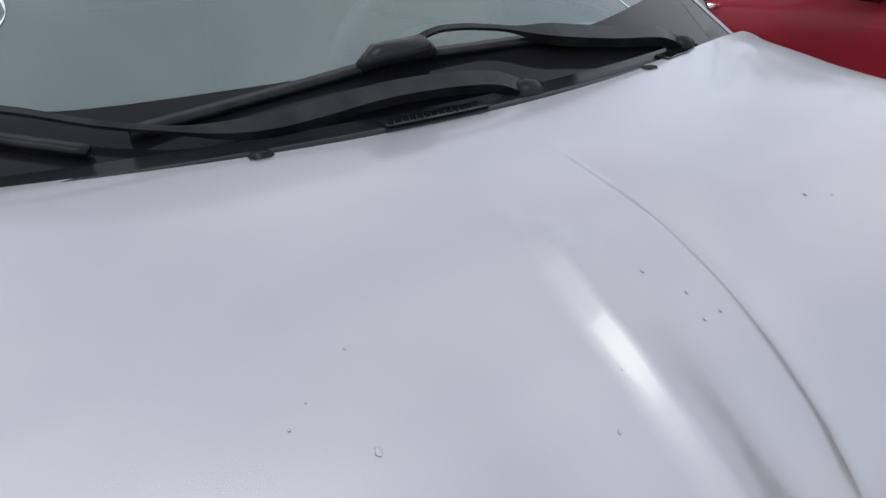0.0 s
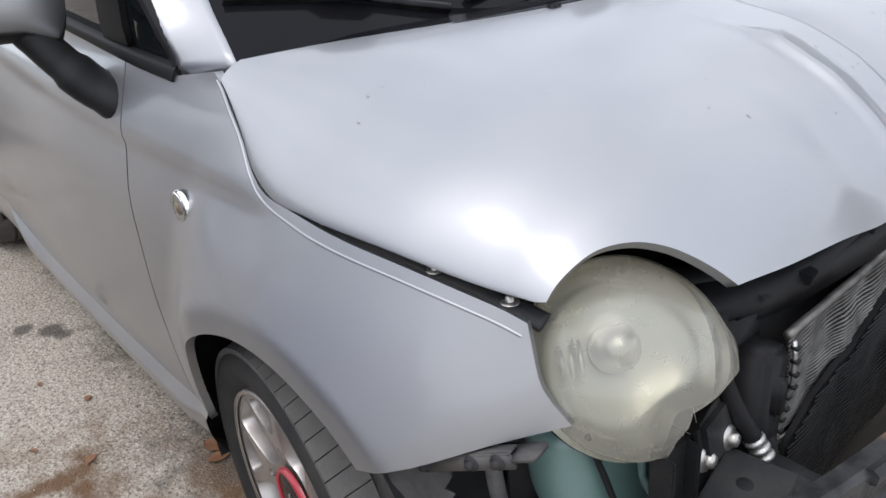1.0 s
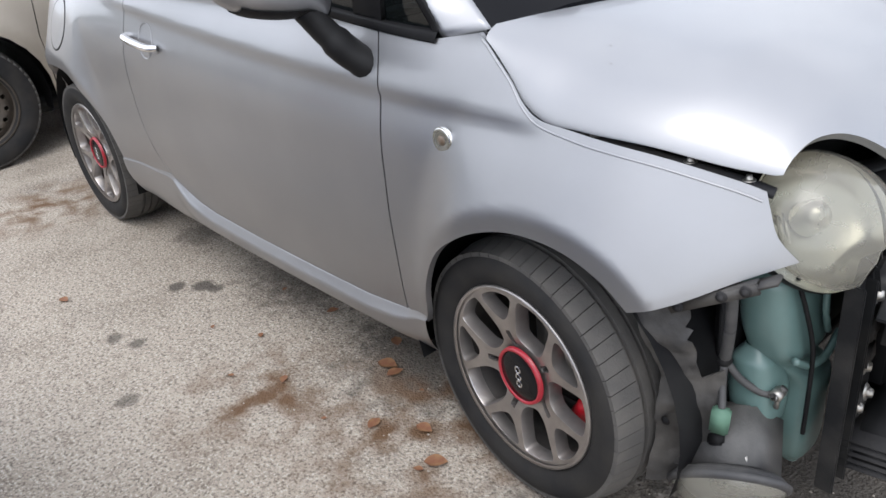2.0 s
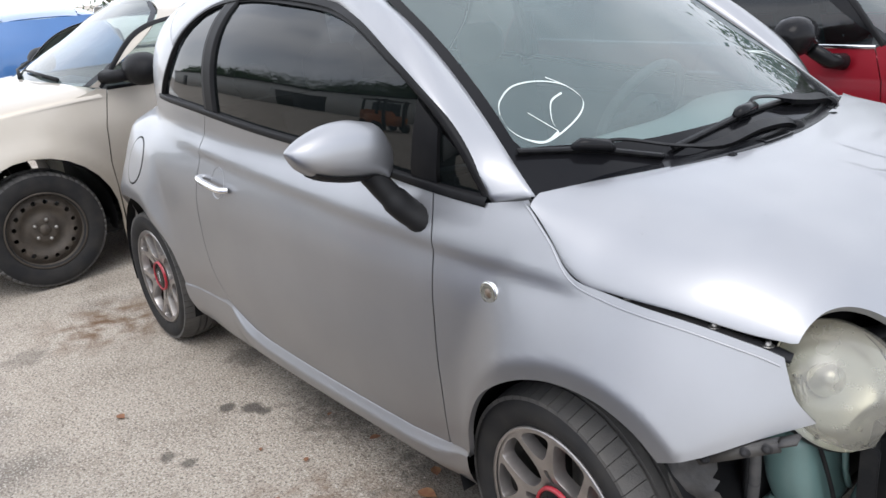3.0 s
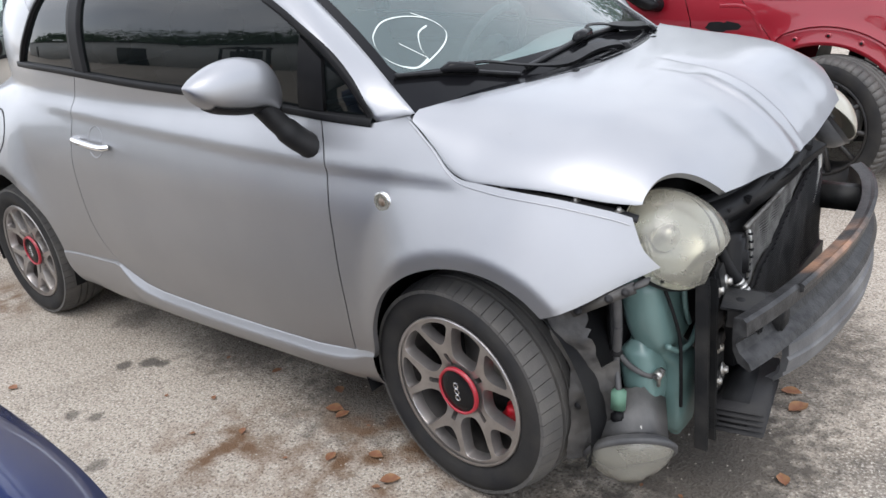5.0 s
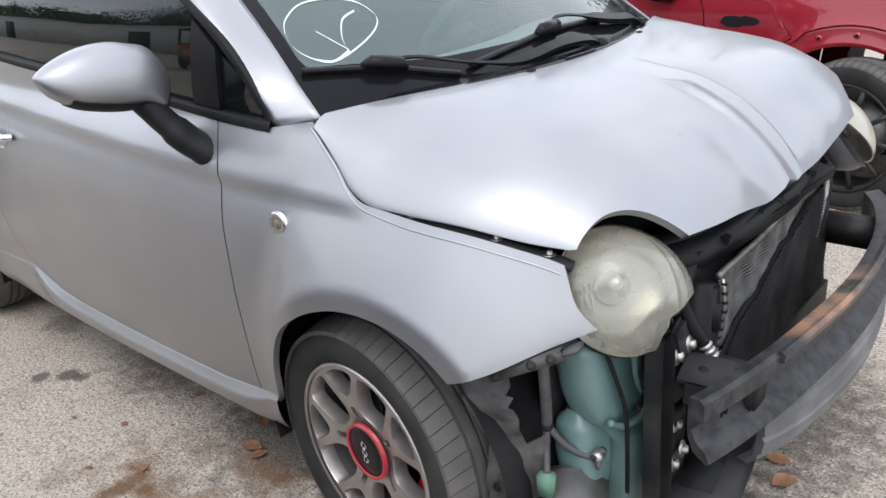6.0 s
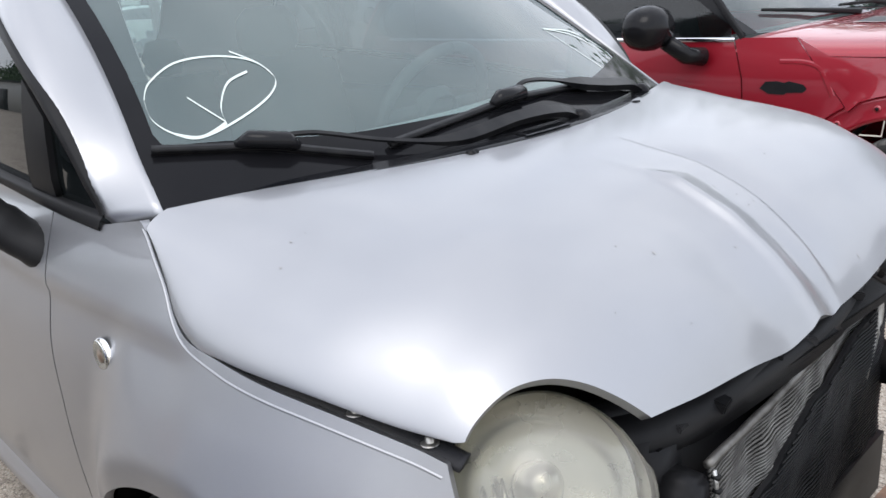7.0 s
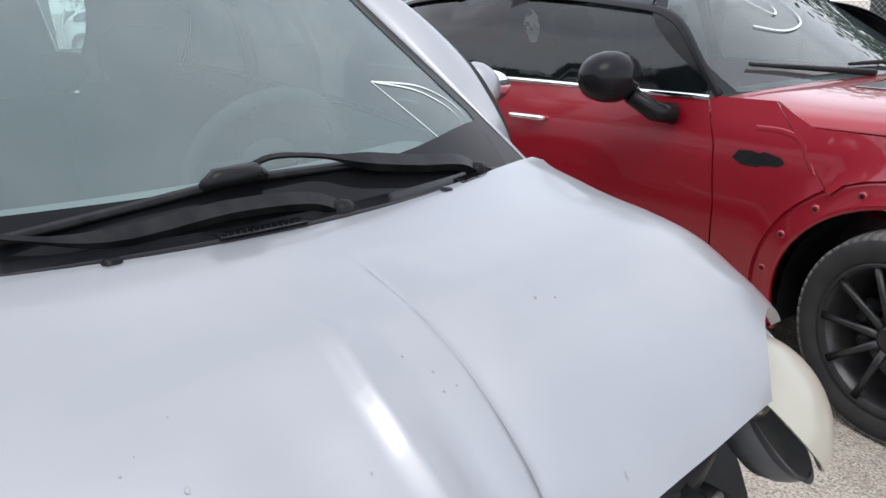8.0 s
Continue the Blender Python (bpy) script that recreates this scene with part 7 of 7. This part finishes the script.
part("lamp_hole", sheet(hole, lambda x, z: on_red(x, z, 0.003), 0.02, 0.002, (-1, 0, 0.6)), SEAL, red_car, "dark empty slot where the side trim was")
strip("scuttle_edge", line2([(-0.47, 0.868), (-0.38, 0.866), (-0.32, 0.845), (-0.285, 0.79), (-0.262, 0.745)]), on_red, 0.009, RED, red_car, 0.0010, 0.004)
strip("arch_flange", [(x, z) for x, z in arc(0, 0.305, 0.415, 5, 196, 40)], on_red, 0.042, RED, red_car, -0.014, 0.03, "bare red arch flange with clip holes")
for k in range(7):
    a = radians(45 + 20 * k)
    x, z = 0.415 * math.cos(a), 0.305 + 0.415 * math.sin(a)
    part("clip_hole", moved(lathe([(0.0, -0.001), (0.005, -0.001), (0.007, 0.002)], 12), Matrix.Translation(on_red(x, z, -0.0115))), SEAL, red_car)
    part("clip_boss", moved(lathe([(0.007, -0.0012), (0.010, -0.001), (0.014, 0.003)], 16), Matrix.Translation(on_red(x, z, -0.012))), RED, red_car)
STRIPE = material("dark_grey_stripe", (0.03, 0.03, 0.032), 0.4, 0.0, (0.045, 0.045, 0.045), 8.0, 0.5, coat=0.4)


def on_hood(x, y, out=0.0):
    x, y, z = red_hood(x, math.copysign(1 - math.sqrt(max(0.0, 1 - abs(y) / 0.78)), y))
    return x, y, z + out


for s in (-1, 1):
    xs = np.linspace(-0.36, 0.66, 16)
    for y0, y1, mat, lift in ((0.21, 0.40, STRIPE, 0.004), (0.405, 0.415, WHITE, 0.004), (0.195, 0.205, WHITE, 0.004)):
        band("hood_stripe", [(x, s * y0) for x in xs], on_hood, [(x, s * y1) for x in xs], mat, red_car, lift, "dark grey hood stripe edged in white" if mat is STRIPE else "")
for pts in ([(0.05, 1.30), (-0.02, 1.24), (0.05, 1.17), (0.22, 1.14), (0.36, 1.16)], [(0.16, 1.32), (0.10, 1.24), (0.16, 1.20), (0.22, 1.26)]):
    line = curve_through([(-y, z, 0) for y, z in pts], 6)
    band("chalk_mark", [(p[0], p[1]) for p in line], red_screen, [(p[0], p[1] + 0.006) for p in line], CHALK, red_glass, 0.006, "hand-drawn white paint mark")

beige_car, beige_flank, _, _, _ = build_car(
    "family_car", pose(-4.26, -0.93, 0, 0, 0, -90), "dusty champagne hatchback on bare steel wheels, front door ajar", BEIGE, steel_wheel, half=0.86, roof=1.475, belt=0.985, belt_back=1.02, cowl_x=-0.30, cowl_z=1.03, top_x=-1.02, back_x=-2.75,
    nose=0.78, door=(-0.40, -1.50, -2.35), radius=0.315, arch=0.385, glass=PANE)
for s in (-1, 1):
    car_mirror(beige_car, s, -0.60, 0.935, 1.075, PLASTIC, PLASTIC, False)
# unseen bulk made taller so that its reflection darkens the silver door
build_car("near_car", pose(-0.30, -2.50, 0, 0, 0, 90), "dark blue glossy car parked nose towards the silver one", BLUE, plain_wheel, half=0.95, roof=1.62, nose=0.93, cowl_z=1.12, belt=1.06, belt_back=1.1, simple=True)
build_car("blue_car", pose(-11.6, 1.0, 0, 0, 0, 172), "light blue hatchback standing further back", SKYBLUE, plain_wheel, simple=True)


def leaf_cloud(count, spread, size, seed, centres):
    """Many small crossed leaves in uneven clumps round some centres."""
    rng = random.Random(seed)
    verts, faces = [], []
    for _ in range(count):
        c = rng.choice(centres)
        d = Vector((rng.gauss(0, 1), rng.gauss(0, 1), rng.gauss(0, 0.8)))
        p = Vector(c[:3]) + d * spread * c[3] * 0.5
        a = Vector((rng.uniform(-1, 1), rng.uniform(-1, 1), rng.uniform(-0.6, 0.6))).normalized() * size * rng.uniform(0.6, 1.4)
        b = a.cross(Vector((rng.uniform(-1, 1), rng.uniform(-1, 1), rng.uniform(-1, 1)))).normalized() * size * 0.45
        n = len(verts)
        verts += [p - a, p + b, p + a, p - b]
        faces.append((n, n + 1, n + 2, n + 3))
    return verts, faces


def tree(x, y, height, width, seed, leaves=2600, label="broad leafy tree with an uneven crown"):
    rng = random.Random(seed)
    root = thing("tree", pose(x, y, 0), label, "tree", "trees round the yard")
    trunk = [(0, 0, 0), (0.1, 0.05, height * 0.2), (0.05, -0.08, height * 0.42), (0.0, 0.0, height * 0.62)]
    limbs = []
    centres = []
    for k in range(9):
        a, h = rng.uniform(0, 6.28), height * rng.uniform(0.30, 0.9)
        r = width * rng.uniform(0.25, 0.55)
        tip = (r * math.cos(a), r * math.sin(a), h)
        start = (0.05, 0, height * rng.uniform(0.22, 0.5))
        limbs.append(tube(curve_through([start, ((start[0] + tip[0]) * 0.5, (start[1] + tip[1]) * 0.5, (start[2] + tip[2]) * 0.5 + 0.2), tip], 3), [0.09, 0.08, 0.07, 0.06, 0.045, 0.03, 0.02], 6))
        centres.append((*tip, rng.uniform(0.7, 1.2)))
    centres.append((0, 0, height * 0.8, 1.2))
    part("trunk", join(tube(curve_through(trunk, 4), [0.2] * 3 + [0.17] * 3 + [0.14] * 3 + [0.10] * 4, 10), *limbs), BARK, root)
    part("crown", leaf_cloud(leaves, width * 0.42, 0.24, seed, centres), FOLIAGE, root, smooth=False)
    return root


# far side: racks of stacked cars, shrubs and trees
rack = thing("car_rack", pose(-25, 11, 0), "rusty steel rack carrying stacked scrap cars", "rack")
for x in (0.0, -4.6):
    for y in (-1.75, -1.15, 0.1, 0.65, 1.55, 2.6, 8.0) if x == 0 else (-0.9, 1.9, 5.2):
        part("rack_post", moved(join(box(-0.10, 0.10, -0.13, -0.10, 0, 5.6, 0.005), box(-0.10, 0.10, 0.10, 0.13, 0, 5.6, 0.005), box(-0.015, 0.015, -0.10, 0.10, 0, 5.6, 0.002)), pose(x, y, 0)), RUSTY_POST, rack)
for z in (1.95, 4.4):
    for x in (0.14, -4.74):
        part("rack_beam", box(x - 0.05, x + 0.05, -2.1, 8.4, z, z + 0.2, 0.006), RUSTY_POST, rack)
    for y in (-1.7, 2.6, 8.0):
        part("rack_arm", box(-4.7, 0.1, y - 0.05, y + 0.05, z - 0.03, z + 0.19, 0.006), RUSTY_POST, rack)
scrap = "scrap cars in the yard"
white_scrap = build_car("scrap_car", pose(-26.0, 12.6, 2.15, 0, 0, -90), "stripped white scrap car on a rusty rack", WHITE, plain_wheel, simple=True, group=scrap)[0]
build_car("scrap_car", pose(-53, 17.2, 1.62, 0, 0, -25), "faded red scrap car stacked on a stand", RED, plain_wheel, simple=True, group=scrap, belt=1.0, roof=1.45)
green_scrap = build_car("scrap_car", pose(-53, 18.0, 3.36, 0, 0, -15), "dark green scrap car stacked high on a stand", GREEN_CAR, plain_wheel, simple=True, group=scrap, roof=1.7, belt=1.1, belt_back=1.15, cowl_z=1.1, nose=0.95)[0]
for x, y, z, turn in ((-27.5, 16.4, 2.15, -86), (-27.0, 13.2, 0.0, 84), (-26.5, 20.5, 0.0, 95), (-24.5, 9.2, 0.0, 60), (-50, 11.0, 0.0, 10), (-48, 14.0, 0.0, -20), (-33, 12.0, 0.0, 80), (-34, 16.0, 0.0, -100), (-33, 18.5, 0.0, 70), (-34, 15.9, 1.36, 80), (-39, 18.0, 0.0, 100), (-38, 10.5, 0.0, -80)):
    copy_thing(white_scrap, pose(x, y, z, 0, 0, turn))
copy_thing(green_scrap, pose(-25.0, 18.2, 0.35, 0, 0, 100))
low_rack = thing("steel_stand", pose(-53.8, 17.8, 0), "tall rusty steel stand under scrap cars", "rack")
for x in (-1.8, 1.2):
    for y in (-1.3, 1.3):
        part("stand_post", box(x - 0.1, x + 0.1, y - 0.1, y + 0.1, 0, 3.36, 0.005), RUSTY_POST, low_rack)
    for z in (1.5, 3.25):
        part("stand_beam", box(x - 0.08, x + 0.08, -1.5, 1.5, z, z + 0.11, 0.005), RUSTY_POST, low_rack)


def shrub(x, y, height, width, seed):
    rng = random.Random(seed)
    root = thing("shrub", pose(x, y, 0), "loose green shrub growing by the rack", "shrub", "shrubs by the rack")
    centres = [(rng.uniform(-width, width) * 0.5, rng.uniform(-width, width) * 0.5, height * rng.uniform(0.2, 0.9), rng.uniform(0.6, 1.1)) for _ in range(12)]
    part("stems", join(*[tube(curve_through([(0, 0, 0), (c[0] * 0.4, c[1] * 0.4, c[2] * 0.6), c[:3]], 3), [0.03, 0.028, 0.024, 0.02, 0.016, 0.012, 0.008], 5) for c in centres]), BARK, root)
    part("leaves", leaf_cloud(2200, width * 0.30, 0.07, seed, centres), FOLIAGE, root, smooth=False)


for k, (x, y, h, w) in enumerate(((-23.2, 13.9, 3.8, 2.2), (-23.6, 15.4, 4.2, 2.6), (-23.8, 17.2, 3.6, 2.4), (-31.5, 9.0, 3.6, 2.8))):
    shrub(x, y, h, w, 40 + k)
for k, (x, y, h, w) in enumerate(((-60, 30, 8, 7), (-56, 37, 8, 7), (-58, 28, 8, 7), (-44, 24, 8, 6), (-36, 27, 9, 6.5), (-28, 26, 8, 6), (-15, 24, 9, 6), (-7, 24, 8, 6), (2, 22, 8, 6))):
    tree(x, y, h, w, 10 + k)

hedge_rng = random.Random(77)
hedge = leaf_cloud(9000, 2.4, 0.5, 77, [(hedge_rng.uniform(-74, -68), y + hedge_rng.uniform(-0.6, 0.6), hedge_rng.uniform(0.6, 6.5), 1.0) for y in np.linspace(27, 70, 90)])
tagged(part("woods", hedge, FOLIAGE, smooth=False), "dense dark green woods behind the yard", "woods", kind="stuff")

hedge = leaf_cloud(15000, 2.6, 0.8, 78, [(x + hedge_rng.uniform(-0.6, 0.6), hedge_rng.uniform(-48, -40), hedge_rng.uniform(1.0, 12.0 + 2.5 * math.sin(x * 0.21)), 1.0) for x in np.linspace(-150, -8, 220)])
tagged(part("woods", hedge, FOLIAGE, smooth=False), "dense dark green woods behind the white workshop", "woods", kind="stuff")

# chain-link fence beyond the red car, with dark stock behind it
fence = thing("chain_link_fence", pose(-1.5, 8.6, 0), "galvanised chain-link fence with thin steel posts", "fence")
for x in (-4.6, -2.3, 0.0, 2.3, 4.6, 6.9):
    part("fence_post", moved(lathe([(0.0, 2.02), (0.02, 2.01), (0.03, 1.98), (0.03, 0.0)], 12, "z"), pose(x, 0, 0)), WIRE, fence)
part("top_rail", tube([(-4.6, 0, 1.95), (6.9, 0, 1.95)], 0.02, 8), WIRE, fence)
wires = []
for k in range(-30, 176):
    x = -4.6 + 0.066 * k
    for d in (1, -1):
        a, b = (x, x + d * 1.9)
        t0 = max(0.0, (-4.6 - a) / (b - a) if d > 0 else (6.9 - a) / (b - a)) if (a < -4.6 if d > 0 else a > 6.9) else 0.0
        t1 = min(1.0, ((6.9 if d > 0 else -4.6) - a) / (b - a))
        if t1 > t0:
            wires.append(tube([(a + (b - a) * t0, 0.004 * d, 0.03 + 1.9 * t0), (a + (b - a) * t1, 0.004 * d, 0.03 + 1.9 * t1)], 0.0025, 4))
tagged(part("wire_mesh", join(*wires), WIRE, fence), kind="stuff")
CONTAINER = material("dark_container", (0.03, 0.035, 0.04), 0.6, 0.1, (0.06, 0.06, 0.055), 1.5, 0.7, bump=0.1, bump_scale=30)
box_car = thing("container", pose(1.5, 10.6, 0), "dark corrugated container behind the fence", "container")
part("container_body", box(-5.5, 6.0, 0, 2.4, 0.0, 2.6, 0.02), CONTAINER, box_car)
for k in range(38):
    part("rib", box(-5.4 + 0.3 * k, -5.25 + 0.3 * k, -0.03, 0.004, 0.2, 2.5, 0.005), CONTAINER, box_car)
crate = thing("rusty_crate", pose(-2.6, 9.4, 0), "rust-brown steel crate behind the fence", "crate")
part("crate_body", box(-0.5, 0.5, -0.3, 0.3, 0.0, 0.95, 0.01), RUST, crate)

# behind the camera: a long white workshop and a line of trees, seen mirrored in the windows
shop = thing("workshop", pose(-16, -19, 0), "long white workshop with dark doorways", "building")
part("wall", box(-70, 14, -6, 0, 0, 4.2, 0.02), WALL_WHITE, shop)
part("roof_edge", box(-70.3, 14.3, -6.2, 0.25, 4.2, 4.38, 0.02), FRAME_STEEL, shop)
for x in (-48, -31, -14, -5.5, 3, 11.5):
    part("doorway", box(x - 1.6, x + 1.6, -0.05, 0.012, 0.0, 3.0, 0.01), FRAME_STEEL, shop)
for k in range(8):
    tree(-62 + 7.0 * k, -31 - 2 * (k % 3), 10 + (k * 7 % 4), 8, 80 + k, 2200)
lift = thing("forklift", pose(-9.5, -8.5, 0, 0, 0, 20), "orange forklift with a black overhead guard", "forklift")
ORANGE = material("orange_paint", (0.42, 0.13, 0.03), 0.5, 0.0, (0.3, 0.1, 0.03), 3.0, 0.5)
part("forklift_body", join(box(-0.9, 0.7, -0.55, 0.55, 0.35, 1.0, 0.06), box(-0.95, -0.3, -0.55, 0.55, 0.6, 1.3, 0.1)), ORANGE, lift)
for x, y in ((-0.75, -0.5), (-0.75, 0.5), (0.6, -0.5), (0.6, 0.5)):
    part("guard_post", box(x - 0.04, x + 0.04, y - 0.04, y + 0.04, 1.0, 2.1, 0.01), FRAME_STEEL, lift)
part("guard_roof", box(-0.85, 0.7, -0.58, 0.58, 2.08, 2.16, 0.02), FRAME_STEEL, lift)
part("mast", join(box(0.75, 0.85, -0.4, -0.3, 0.1, 2.2, 0.01), box(0.75, 0.85, 0.3, 0.4, 0.1, 2.2, 0.01)), FRAME_STEEL, lift)
for x in (-0.6, 0.5):
    for y in (-0.5, 0.5):
        part("tyre", moved(lathe([(0.0, -0.1), (0.25, -0.1), (0.3, -0.06), (0.3, 0.06), (0.25, 0.1), (0.0, 0.1)], 20), pose(x, y, 0.3)), RUBBER, lift)

# dry leaves and grit
rng = random.Random(5)


def dry_leaf(x, y, size, turn):
    verts, faces = [], []
    n = 7
    for i in range(n + 1):
        t = i / n
        w = size * 0.32 * math.sin(math.pi * min(1, t * 1.05)) ** 0.8
        lift = 0.004 + size * 0.16 * (t - 0.5) ** 2
        verts += [(size * (t - 0.5), -w, lift + w * 0.35), (size * (t - 0.5), 0, lift), (size * (t - 0.5), w, lift + w * 0.45)]
    for i in range(n):
        for k in (0, 1):
            a = 3 * i + k
            faces.append((a, a + 1, a + 4, a + 3))
    ob = part("dry_leaf", (verts, faces), LEAF_DRY)
    ob.matrix_world = pose(x, y, 0, 0, 0, turn)
    return tagged(ob, "curled dry brown leaf lying on the concrete", "leaf", "dry leaves on the ground")


for x, y, size, turn in ((-0.590, -0.690, 0.065, 20), (-0.545, -0.70, 0.05, 75), (-0.31, -0.80, 0.05, 10), (-0.20, -0.86, 0.06, 40), (-0.42, -0.87, 0.045, 100), (-0.66, -0.60, 0.05, 150), (0.60, -0.02, 0.07, 60),
                         (0.56, 0.05, 0.06, 10), (0.66, -0.35, 0.05, 120), (0.93, 0.70, 0.08, 30), (-1.75, -1.18, 0.045, 15), (-0.95, -0.62, 0.04, 70)):
    dry_leaf(x, y, size, turn)
for _ in range(26):
    dry_leaf(rng.uniform(-1.2, 0.9), rng.uniform(-1.05, -0.45), rng.uniform(0.015, 0.035), rng.uniform(0, 360))
grit_v, grit_f = [], []
for _ in range(2600):
    x, y, r = rng.uniform(-3.4, 1.3), rng.uniform(-1.75, 0.2) if rng.random() < 0.8 else rng.uniform(0.2, 1.6), rng.uniform(0.0012, 0.0042)
    n = len(grit_v)
    a = rng.uniform(0, 6.28)
    for k in range(4):
        grit_v.append((x + r * math.cos(a + 1.57 * k) * rng.uniform(0.7, 1.3), y + r * math.sin(a + 1.57 * k), 0.0))
    grit_v.append((x, y, r * rng.uniform(0.6, 1.1)))
    grit_f += [(n + k, n + (k + 1) % 4, n + 4) for k in range(4)]
GRIT = material("pale_grit", (0.42, 0.38, 0.33), 0.85, 0.0, (0.2, 0.17, 0.14), 60.0, 0.8)
tagged(part("gravel", (grit_v, grit_f), GRIT, smooth=False), "loose pale grit strewn over the concrete", "gravel", kind="stuff")
